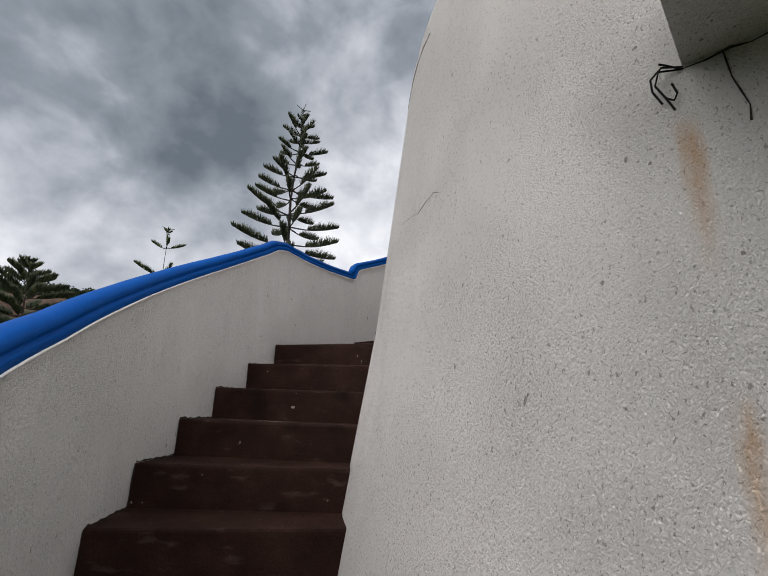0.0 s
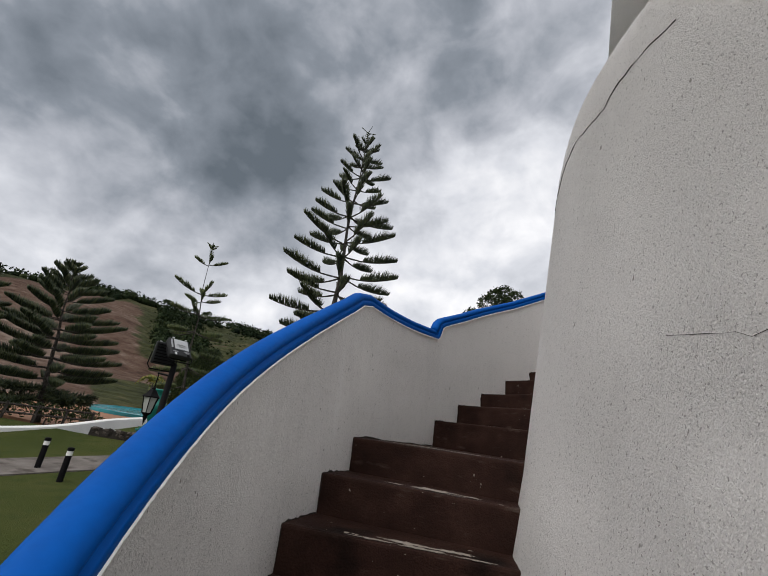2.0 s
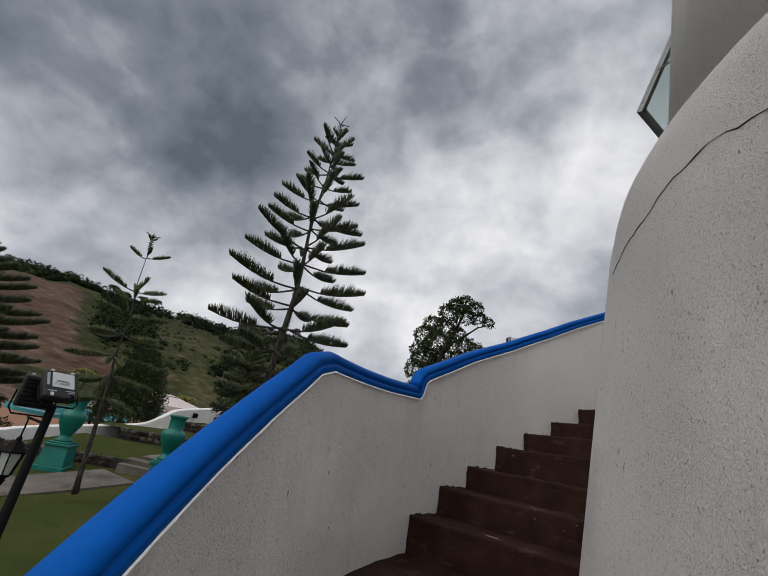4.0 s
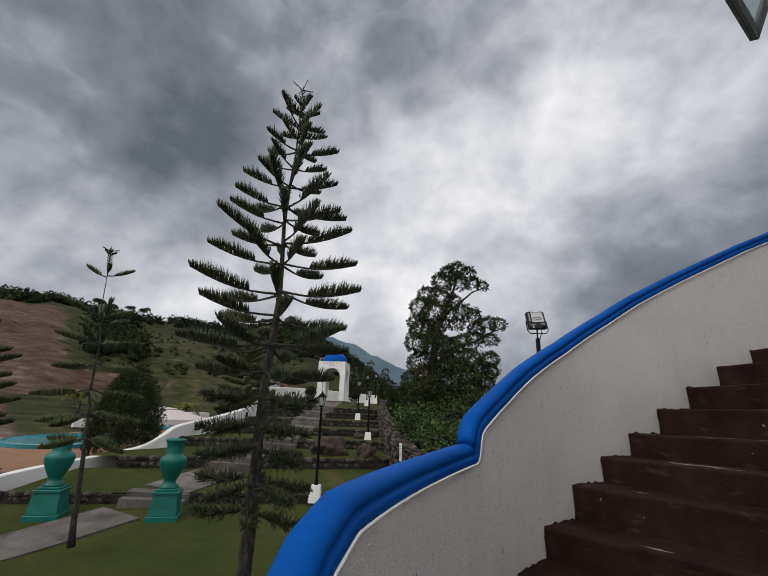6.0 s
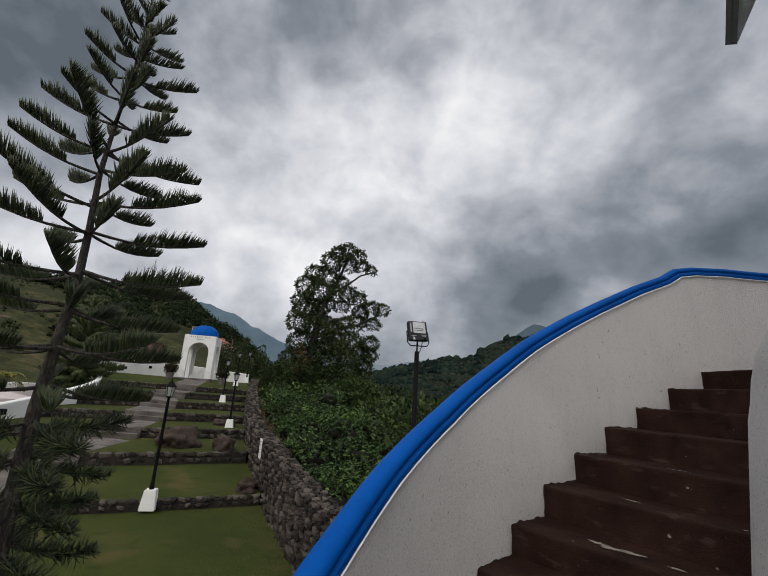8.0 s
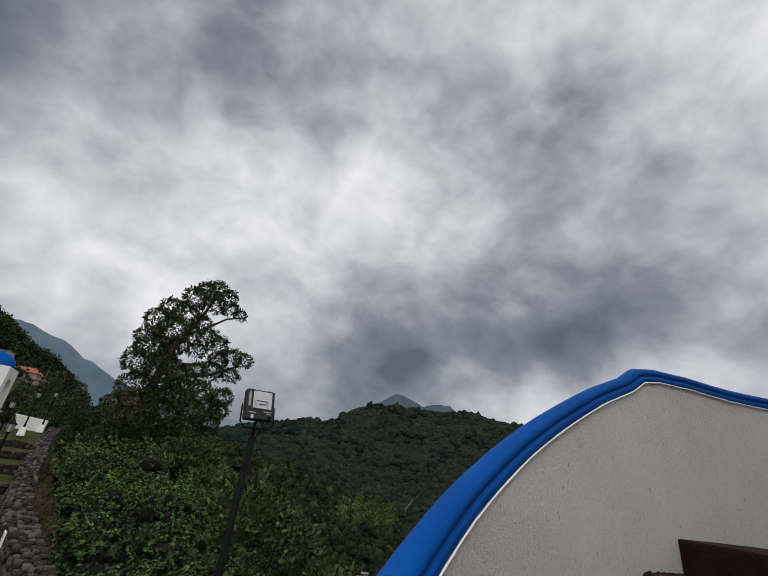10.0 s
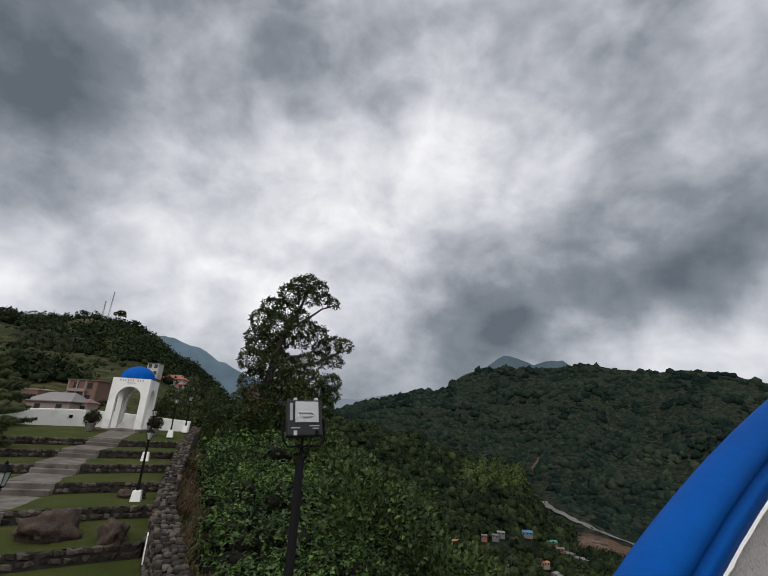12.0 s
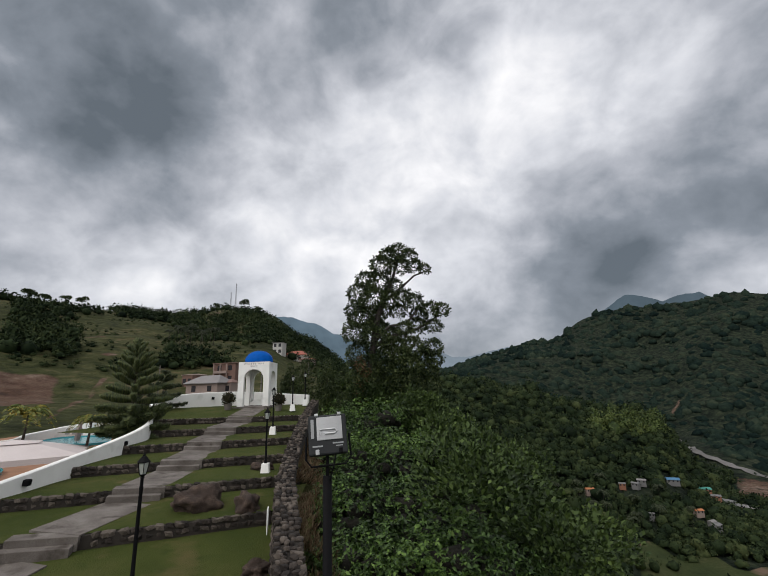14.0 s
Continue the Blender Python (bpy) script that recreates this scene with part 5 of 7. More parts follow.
# ---- woods on the hills and in the valley ----
def leafy_wood(name, spots, mat, per, seed, label, leaf=0.34, sub=2, core=0.72):
    """Ragged crowns of leaf clumps round shaded cores: spots are x, y, z, radius, tallness."""
    gg = np.random.default_rng(seed)
    S = np.repeat(np.array(spots), per, axis=0)
    d = gg.normal(size=(len(S), 3))
    d /= np.linalg.norm(d, axis=1, keepdims=True)
    d[:, 2] = np.where(d[:, 2] < -0.2, -d[:, 2], d[:, 2])
    lobes = 1 + 0.3 * np.sin(d[:, :1] * 5 + S[:, :1]) * np.cos(d[:, 1:2] * 5 + S[:, 1:2])
    k = gg.uniform(0.6, 1.0, (len(S), 1)) ** 0.5 * lobes
    P = S[:, :3] + d * k * S[:, 3:4] * np.stack([np.ones(len(S)), np.ones(len(S)), S[:, 4]], 1)
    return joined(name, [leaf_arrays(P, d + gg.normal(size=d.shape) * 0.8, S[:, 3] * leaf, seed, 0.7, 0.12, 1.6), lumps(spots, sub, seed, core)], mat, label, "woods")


def sighted(az, el):
    """Where a sight line from the stair head meets the ground sheet."""
    ex, ey, ez = -1.3, 2.8, 2.9
    for r in np.geomspace(60, 3500, 600):
        x, y = ex + r * math.sin(radians(az)), ey + r * math.cos(radians(az))
        z = terrain(x, y)
        if z > ez + r * math.tan(radians(el)):
            return Vector((x, y, z))
    return Vector((x, y, z))


# winding river: azimuth, elevation from the stair head, half width
course = [(37.5, -3.4, 6), (37.7, -4.1, 8), (38.5, -4.8, 10), (39.5, -5.4, 12), (41.8, -6.3, 13), (44.9, -7.1, 14), (50, -8.0, 12), (56, -8.6, 13), (64, -9, 14)]
course = [tuple(np.interp(k / 6, range(len(course)), [c[j] for c in course]) for j in range(3)) for k in range(6 * len(course) - 5)]
river_line = [sighted(a, e) for a, e, w in course]


def near_river(x, y, reach=26):
    for p, q in zip(river_line, river_line[1:]):
        d = q - p
        t = max(0.0, min(1.0, ((x - p.x) * d.x + (y - p.y) * d.y) / (d.x ** 2 + d.y ** 2 + 1e-6)))
        if math.hypot(x - p.x - d.x * t, y - p.y - d.y * t) < reach:
            return True
    return False


g = np.random.default_rng(41)


def polar(az, r):
    return r * math.sin(radians(az)), r * math.cos(radians(az))


spots = []
for k in range(6200):  # left hillside, in groves
    az, r = g.uniform(-75, -2), 125 * (380 / 125) ** g.uniform(0, 1)
    x, y = polar(az, r)
    dense = noise.noise(Vector((x * 0.016, y * 0.016, 2.0))) + (0.05 if r > 250 else -0.1) + (0.3 if az > -24 else 0.0) + (0.35 if -47 < az < -33 and 118 < r < 150 else 0.0) - (0.3 if -33 < az < -25 and r < 230 else 0.0) - (0.2 if az < -26 and r > 290 else 0.0)
    if dense < g.uniform(-0.12, 0.10) or bare_earth(az, r) > 0.1:
        continue
    s = g.uniform(0.9, 2.6) * (0.7 + r / 600)
    spots.append((x, y, terrain(x, y) + s * 0.55, s, g.uniform(0.8, 1.3)))
for k in range(150):  # skyline trees
    az = g.uniform(-75, -3)
    if noise.noise(Vector((az * 0.35, 4.0, 0))) < 0.08:
        continue
    x, y = polar(az, g.uniform(335, 360))
    s = g.uniform(0.8, 2.8)
    spots.append((x, y, terrain(x, y) + s * 0.7, s, g.uniform(0.9, 1.5)))
for k in range(1300):  # low scrub on the open slope
    x, y = polar(g.uniform(-62, -14), 105 * (330 / 105) ** g.uniform(0, 1))
    if bare_earth(math.degrees(math.atan2(x, y)), math.hypot(x, y)) > 0.1 or noise.noise(Vector((x * 0.05, y * 0.05, 7.0))) < -0.05:
        continue
    s = g.uniform(0.35, 1.0)
    spots.append((x, y, terrain(x, y) + s * 0.3, s, g.uniform(0.6, 1.0)))
leafy_wood("hillside_trees", spots, CANOPY, 34, 50, "scattered dark trees and groves on the hillside", 0.42, 1)
spots = []
HAMLET = [(306, 376, 9), (309, 368, 7), (319, 368, 9), (334, 372, 10), (336, 364, 8), (257, 348, 9), (179, 333, 6), (209, 339, 4.5), (218, 336, 5), (225, 339, 6), (249, 315, 6), (244, 294, 6), (246, 300, 5), (205, 302, 3.5)]  # houses in the valley: x, y, width
r = 56.0
while r < 690:  # falling wood on the valley's near side, crown beside crown
    size = 0.8 + r / 240
    az = g.uniform(0, 1)
    while az < 66:
        gap = 2.35 * size * (1.0 if az < 48 else 1.5)
        x, y = polar(az + g.uniform(-0.3, 0.3) * math.degrees(gap / r), r + g.uniform(-0.4, 0.4) * gap)
        az += math.degrees(gap / r)
        a2, r2 = math.degrees(math.atan2(x, y)), math.hypot(x, y)
        if any(math.hypot(x - hx * q, y - hy * q) < 2.5 + hw * 0.55 for hx, hy, hw in HAMLET for q in (1.0, 0.982, 0.965)) or near_river(x, y, 16) or bare_earth(a2, r2) > 0.2 or 31.3 < a2 < 46 and 262 < r2 < 332 + 18 * noise.noise(Vector((a2 * 0.5, 0, 0))) and g.uniform() < 0.93:
            continue
        s = g.uniform(1.0, 2.3) * size * (1.25 if g.uniform() < 0.12 else 1.0)
        spots.append((x, y, terrain(x, y) + s * g.uniform(0.2, 1.2), s, g.uniform(0.75, 1.3)))
    r += 2.35 * size * 0.9
leafy_wood("valley_wood", spots, CANOPY, 22, 60, "dense dark wood falling into the valley", 0.36, 2, 0.74)
spots = []
for k in range(9500):  # opposite slopes
    az, r = g.uniform(-4, 72), 420 * (1850 / 420) ** g.uniform(0, 1)
    x, y = polar(az, r)
    if bare_earth(az, r) > 0.2 or near_river(x, y) or r < 690 and az < 40:
        continue
    s = g.uniform(5.0, 10.0) * (0.5 + r / 1500) * g.uniform(0.7, 1.3)
    spots.append((x, y, terrain(x, y) - s * 0.2, s, g.uniform(0.8, 1.3)))
joined("mountain_wood", [lumps(spots, 1, 70)], HAZED_CANOPY, "forest cover of the opposite mountain", "woods", True)

# lone trees on the near ridge
for i, (az, h) in enumerate(((-38.2, 9), (-36.9, 7), (-35.1, 6), (-33.6, 7.5), (-16.0, 8), (-14.2, 6), (-19.4, 5))):
    x, y = polar(az, 346)
    tree = empty("ridge_tree", Matrix.Translation((x, y, terrain(x, y))), label="lone spreading tree on the hill ridge", category="tree", group="ridge trees")
    bm = bmesh.new()
    tube(bm, [(0, 0, -1), (0.3, 0, h * 0.4), (0.1, 0, h * 0.8)], [0.4, 0.3, 0.12], 6)
    part("trunk", bm, BARK, tree)
    P, D = shell([(h * 0.28 * math.sin(k * 2.3 + i), h * 0.28 * math.cos(k * 2.3 + i), h * (0.72 + 0.08 * (k % 3))) for k in range(6)], [h * 0.22] * 6, 36, 200 + i, 0.75, -0.5)
    leaves("crown", P, D, 0.9, OAKLEAF, tree, 210 + i, 0.7)

# conical and round trees beyond the gate's right side
for i, (x, y, z, h, w) in enumerate(((-6.6, 47, 1.2, 5.2, 1.9), (-3.6, 45, 0.8, 3.4, 1.8), (-1.6, 49, 0.6, 4.6, 2.2), (-8.8, 52, 1.4, 4.2, 2.2), (-4.8, 54, 1.0, 5.4, 2.4), (-2.2, 40.5, 0.8, 2.0, 1.2))):
    tree = empty("dark_tree", pose(x, y, z - 0.8), label="dark dense evergreen tree beyond the rubble wall", category="tree", group="evergreens")
    bm = bmesh.new()
    tube(bm, [(0, 0, -0.6), (0, 0, h * 0.8)], [0.16, 0.05], 7)
    part("trunk", bm, BARK, tree)
    n = 7
    P, D = shell([(0.2 * math.sin(k * 2.1 + i), 0.2 * math.cos(k * 1.7 + i), 0.5 + h * k / n) for k in range(n + 1)], [w * 0.6 * (1 - (k / (n + 1)) ** 1.4) + 0.15 for k in range(n + 1)], 420, 80 + i, 0.8, -0.5)
    leaves("crown", P, D, 0.24, OAKLEAF, tree, 90 + i, 0.45)

# ---- details of tower and stair ----
CRACK = plain("crack_shadow", (0.03, 0.028, 0.025), 0.95, 0, 0.1)
PATCH = material("bare_cement_patch", [(0.20, 0.17, 0.14), (0.33, 0.29, 0.25)], 0.9, 9, 80, 0.3, 0.003)
GREYMETAL = plain("grey_painted_metal", (0.20, 0.21, 0.21), 0.5, 0.2)
GLASS = bpy.data.materials.new("window_glass")
GLASS.use_nodes = True
gb = GLASS.node_tree.nodes["Principled BSDF"]
gb.inputs["Base Color"].default_value = (0.75, 0.85, 0.82, 1)
gb.inputs["Roughness"].default_value, gb.inputs["Transmission Weight"].default_value, gb.inputs["IOR"].default_value = 0.08, 0.85, 1.45
SHINE = plain("lamp_reflector", (0.52, 0.53, 0.54), 0.38, 0.6)
INK = plain("faded_lettering", (0.30, 0.31, 0.32), 0.7)


def crack(points, radius_at, width, seed):
    """A wandering crack on the tower: points are (angle, height)."""
    gg = random.Random(seed)
    bm = bmesh.new()
    pts = []
    for (a0, z0), (a1, z1) in zip(points, points[1:]):
        n = max(2, int(abs(a1 - a0) * 1.2))
        for k in range(n):
            t = k / n
            z = z0 + (z1 - z0) * t + gg.uniform(-0.008, 0.008)
            pts.append(arc(radius_at(z) + 0.001, a0 + (a1 - a0) * t, z))
    tube(bm, pts, [width * gg.uniform(0.3, 1.3) for _ in pts], 4)
    return part("crack", bm, CRACK, tower)


def shoulder_r(z):
    return float(np.interp(z, [1.75] + [q[0] for q in SHOULDER], [tower_radius(1.75)] + [q[1] for q in SHOULDER]))


crack([(110, 2.275), (128, 2.265), (150, 2.27), (178, 2.275), (190, 2.26), (204, 2.27)], shoulder_r, 0.0048, 3)
crack([(165, 1.54), (171.1, 1.571), (176.2, 1.60), (180.4, 1.637), (184.5, 1.648), (189.1, 1.604), (192.6, 1.585), (195.4, 1.632), (200, 1.638), (204, 1.63)], tower_radius, 0.0026, 4)
crack([(201.7, 0.43), (204.5, 0.409), (207, 0.397), (208.9, 0.41), (210.5, 0.422), (212.8, 0.40)], tower_radius, 0.0010, 5)
crack([(234.7, 0.355), (234.8, 0.28), (235.2, 0.20), (235.0, 0.10)], tower_radius, 0.0026, 6)
crack([(232.9, 0.360), (235, 0.358), (243, 0.360)], tower_radius, 0.0035, 7)

# entrance canopy slab over the foot of the stair
canopy = empty("entrance_canopy", label="plastered concrete canopy slab on the tower", category="canopy", kind="structure")
bm = bmesh.new()
rows = []
for a in np.linspace(232.85, 285, 26):
    rows.append([bm.verts.new(arc(r, a, z)) for r, z in ((2.2, 0.368), (2.95, 0.368), (2.97, 0.39), (2.97, 0.58), (2.95, 0.60), (2.2, 0.60))])
for a, b in zip(rows, rows[1:]):
    for k in range(6):
        bm.faces.new((a[k], a[(k + 1) % 6], b[(k + 1) % 6], b[k]))
bm.faces.new(rows[0])
bm.faces.new(rows[-1][::-1])
bmesh.ops.recalc_face_normals(bm, faces=bm.faces)
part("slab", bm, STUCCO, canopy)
canopy.location = AXIS

wire = empty("wire_end", label="frayed black wire end hanging from the canopy corner", category="wire")
for k, pts in enumerate(([(-1.655, -1.745, 0.365), (-1.69, -1.735, 0.375), (-1.715, -1.735, 0.345), (-1.715, -1.735, 0.315), (-1.70, -1.735, 0.285)],
                         [(-1.655, -1.745, 0.360), (-1.70, -1.74, 0.36), (-1.708, -1.735, 0.33), (-1.695, -1.74, 0.295), (-1.685, -1.745, 0.262)],
                         [(-1.66, -1.75, 0.355), (-1.685, -1.745, 0.37), (-1.70, -1.745, 0.375)],
                         [(-1.695, -1.74, 0.295), (-1.683, -1.745, 0.285), (-1.677, -1.748, 0.30), (-1.682, -1.745, 0.325)])):
    bm = bmesh.new()
    tube(bm, [Vector((-1.40, -1.70, 0.363)) + (Vector(q) - Vector((-1.655, -1.745, 0.365))) * 1.17 for q in pts], 0.0025, 6)
    part("strand", bm, BLACK, wire)

# open top-hung sash of the upper tower wall
sash = empty("open_window", label="open top-hung grey metal window sash with glass", category="window")
Pc, Qc = Vector((-1.134, 1.850, 3.412)), Vector((-1.498, 1.552, 3.415))
mid = (Pc + Qc) / 2 - Vector(AXIS)
outw = Vector((mid.x, mid.y, 0)).normalized()
hinge_z = 4.16
Ph, Qh = Pc - outw * 0.33 + Vector((0, 0, hinge_z - 3.43)), Qc - outw * 0.33 + Vector((0, 0, hinge_z - 3.43))
depth = (Ph - Pc).cross(Qc - Pc).normalized() * 0.022
for name, a, b in (("bottom_rail", Pc, Qc), ("stile", Pc, Ph), ("stile", Qc, Qh), ("top_rail", Ph, Qh)):
    bm = bmesh.new()
    d = (b - a).normalized()
    inward = ((Pc + Qc + Ph + Qh) / 4 - (a + b) / 2)
    inward = (inward - d * inward.dot(d)).normalized() * 0.042
    c = [bm.verts.new(p + o) for p in (a, b) for o in (depth, depth + inward, -depth + inward, -depth)]
    for k in range(4):
        bm.faces.new((c[k], c[(k + 1) % 4], c[4 + (k + 1) % 4], c[4 + k]))
    bm.faces.new(c[:4])
    bm.faces.new(c[4:][::-1])
    bmesh.ops.recalc_face_normals(bm, faces=bm.faces)
    part(name, bm, GREYMETAL, sash)
bm = bmesh.new()
c = [bm.verts.new(p + s * depth * 0.12) for s in (-1, 1) for p in (Pc, Qc, Qh, Ph)]
for f in ((0, 1, 2, 3), (7, 6, 5, 4), (0, 4, 5, 1), (1, 5, 6, 2), (2, 6, 7, 3), (3, 7, 4, 0)):
    bm.faces.new([c[i] for i in f])
part("pane", bm, GLASS, sash)
bm = bmesh.new()
for p, q in ((Ph, Pc), (Qh, Qc)):
    tube(bm, [p - outw * 0.06 + Vector((0, 0, -0.36)), p.lerp(q, 0.55)], 0.007, 6)
part("stay", bm, GREYMETAL, sash)
bm = bmesh.new()
d = (Qc - Pc).normalized()
for s in (-0.03, 0.50):
    o = Ph + d * s - outw * 0.02
    tube(bm, [o + Vector((0, 0, 0.05)), o + Vector((0, 0, -0.78))], 0.028, 4)
for z in (0.04, -0.76):
    tube(bm, [Ph - d * 0.03 - outw * 0.02 + Vector((0, 0, z)), Qh + d * 0.03 - outw * 0.02 + Vector((0, 0, z))], 0.028, 4)
part("window_frame", bm, GREYMETAL, sash)


# flaked paint on the treads
def flake(k, r, da, w, l, seed):
    gg = random.Random(seed)
    bm = bmesh.new()
    a = stair_angle(k) - da
    z = tread(k) + 0.0035
    n = 26
    ring = []
    for i in range(n):
        t = 2 * math.pi * i / n
        q = gg.uniform(0.35, 1.25)
        ring.append(bm.verts.new(arc(r + w * q * math.cos(t), a + math.degrees(l * q * math.sin(t) / r), z)))
    bm.faces.new(ring)
    ob = part("bare_patch", bm, PATCH, stair)


for i, (k, r, da, w, l) in enumerate([(0, 2.98, 1.8, 0.24, 0.045), (0, 2.72, 1.6, 0.22, 0.07), (0, 2.95, 3.6, 0.16, 0.06), (0, 3.2, 1.3, 0.05, 0.02), (-2, 3.0, 0.5, 0.10, 0.016), (-2, 2.78, 0.5, 0.12, 0.018), (-2, 2.58, 0.4, 0.09, 0.014), (-3, 3.12, 1.4, 0.05, 0.018), (-3, 2.98, 1.8, 0.05, 0.016), (-3, 2.9, 1.1, 0.06, 0.02),
                                      (5, 3.0, 2.0, 0.05, 0.03), (5, 2.86, 2.3, 0.05, 0.02), (5, 2.72, 1.2, 0.08, 0.014), (4, 3.08, 2.0, 0.04, 0.012), (6, 3.0, 2.2, 0.05, 0.02), (6, 2.84, 2.2, 0.06, 0.02), (6, 2.65, 1.6, 0.04, 0.012), (7, 2.95, 2.4, 0.06, 0.014), (3, 2.9, 1.0, 0.07, 0.012), (2, 2.75, 0.9, 0.06, 0.012), (8, 2.8, 1.0, 0.06, 0.010), (-1, 2.7, 0.6, 0.06, 0.010), (-1, 2.80, 1.9, 0.15, 0.05), (-1, 3.0, 1.5, 0.07, 0.03), (-1, 2.62, 1.6, 0.08, 0.03), (-2, 2.85, 1.4, 0.13, 0.028), (-2, 2.66, 1.6, 0.09, 0.03), (5, 2.95, 1.7, 0.07, 0.05), (5, 2.80, 1.9, 0.06, 0.03), (6, 2.92, 1.9, 0.06, 0.03), (1, 2.9, 1.2, 0.05, 0.02)]):
    flake(k, r, da, w, l, 100 + i)


# ---- lamps of the park ----
LANTERN_GLASS = plain("lantern_glass", (0.40, 0.42, 0.40), 0.2, 0, 0.6)


def lantern_parts(parent, base_z, s=1.0, hang=False):
    """Six-sided lantern on top of a pole, or hanging below a hook."""
    bm = bmesh.new()
    lathe(bm, [(0.02 * s, base_z), (0.05 * s, base_z + 0.03 * s), (0.075 * s, base_z + 0.05 * s), (0.075 * s, base_z + 0.065 * s)], 6)
    part("lantern_base", bm, BLACK, parent)
    bm = bmesh.new()
    lathe(bm, [(0.068 * s, base_z + 0.065 * s), (0.115 * s, base_z + 0.30 * s)], 6)
    part("lantern_glass", bm, LANTERN_GLASS, parent)
    for k in range(6):
        a = radians(60 * k)
        bm = bmesh.new()
        tube(bm, [(0.072 * s * math.cos(a), 0.072 * s * math.sin(a), base_z + 0.06 * s), (0.12 * s * math.cos(a), 0.12 * s * math.sin(a), base_z + 0.305 * s)], 0.008 * s, 5)
        part("glazing_bar", bm, BLACK, parent)
    bm = bmesh.new()
    lathe(bm, [(0.14 * s, base_z + 0.30 * s), (0.145 * s, base_z + 0.315 * s), (0.10 * s, base_z + 0.36 * s), (0.055 * s, base_z + 0.42 * s), (0.03 * s, base_z + 0.43 * s), (0.035 * s, base_z + 0.45 * s), (0.0, base_z + 0.50 * s)], 6)
    part("lantern_roof", bm, BLACK, parent)


def lamp_post(x, y, z, height, label):
    lamp = empty("street_lamp", pose(x, y, z), label=label, category="street lamp", group="park lamps")
    bm = bmesh.new()
    r = bmesh.ops.create_cube(bm, size=1.0)
    for v in r["verts"]:
        k = 0.36 if v.co.z < 0 else 0.26
        v.co = Vector((v.co.x * k, v.co.y * k, (v.co.z + 0.5) * 0.46 - 0.06))
    bmesh.ops.bevel(bm, geom=list(bm.edges), offset=0.012, segments=2, affect="EDGES")
    part("plinth", bm, WHITEWALL, lamp, "white painted tapered concrete plinth")
    bm = bmesh.new()
    top = height - 0.5
    lathe(bm, [(0.06, 0.38), (0.055, 0.5), (0.042, 0.55), (0.036, top - 0.25), (0.045, top - 0.22), (0.036, top - 0.18), (0.03, top - 0.03), (0.05, top)], 12)
    part("pole", bm, BLACK, lamp, smooth=True)
    lantern_parts(lamp, top)
    return lamp


POST = "black lantern post on a white plinth"
for x, y, z, h, extra in ((-5.38, 12.82, -1.53, 3.05, "before the low stone curb"), (-4.45, 20.5, -0.32, 2.5, "beside the rubble wall"), (-5.6, 27.3, 0.45, 2.55, "on an upper lawn terrace"), (-5.5, 33.2, 1.45, 2.45, "near the domed gate"), (-4.95, 35.6, 1.75, 2.5, "by the gate wall")):
    lamp_post(x, y, z, h, POST + " " + extra)


HOUSING = plain("grey_black_cast_housing", (0.026, 0.028, 0.030), 0.6, 0.0, 0.2)


def flood_head(parent, m, name="flood_head"):
    """Flood lamp: x across, z up, the glass towards -y."""
    head = new(name)
    head.parent = parent
    head.matrix_basis = m
    bm = bmesh.new()
    box(bm, (-0.125, -0.02, -0.125), (0.125, 0.045, 0.125), 0.012)
    part("housing", bm, HOUSING, head)
    for k in range(7):
        bm = bmesh.new()
        box(bm, (-0.11, 0.04, -0.105 + 0.033 * k), (0.11, 0.075, -0.095 + 0.033 * k))
        part("cooling_fin", bm, BLACK, head)
    bm = bmesh.new()
    box(bm, (-0.07, -0.026, -0.035), (0.095, -0.018, 0.11), 0.002)
    part("reflector_window", bm, SHINE, head, "bright reflector behind glass")
    bm = bmesh.new()
    tube(bm, [(-0.05, -0.03, 0.0), (-0.05, -0.03, 0.03), (0.045, -0.03, 0.03), (0.06, -0.03, 0.015), (0.045, -0.03, 0.003), (-0.02, -0.03, 0.003)], 0.006, 6)
    part("lamp_tube", bm, SHINE, head)
    for nm, x0, z0, x1, z1 in (("lettering_bar", -0.108, -0.02, -0.088, 0.10), ("lettering_bar", -0.10, -0.075, -0.035, -0.066), ("lettering_bar", 0.03, -0.062, 0.10, -0.054), ("lettering_bar", 0.05, -0.078, 0.095, -0.072)):
        bm = bmesh.new()
        box(bm, (x0, -0.0225, z0), (x1, -0.019, z1))
        part(nm, bm, INK, head)
    for x in (-0.07, 0.08):
        bm = bmesh.new()
        box(bm, (x - 0.012, -0.03, 0.118), (x + 0.012, 0.0, 0.135), 0.003)
        part("clip", bm, SHINE, head)
        bm = bmesh.new()
        box(bm, (x - 0.012, -0.03, -0.122), (x + 0.012, -0.018, -0.09), 0.003)
        part("clip", bm, SHINE if x < 0 else BLACK, head)
    bm = bmesh.new()
    tube(bm, [(-0.14, 0.02, 0.0), (-0.145, 0.02, -0.14), (-0.11, 0.02, -0.185), (0.11, 0.02, -0.185), (0.145, 0.02, -0.14), (0.14, 0.02, 0.0)], 0.007, 6)
    part("bracket", bm, BLACK, head)
    return head


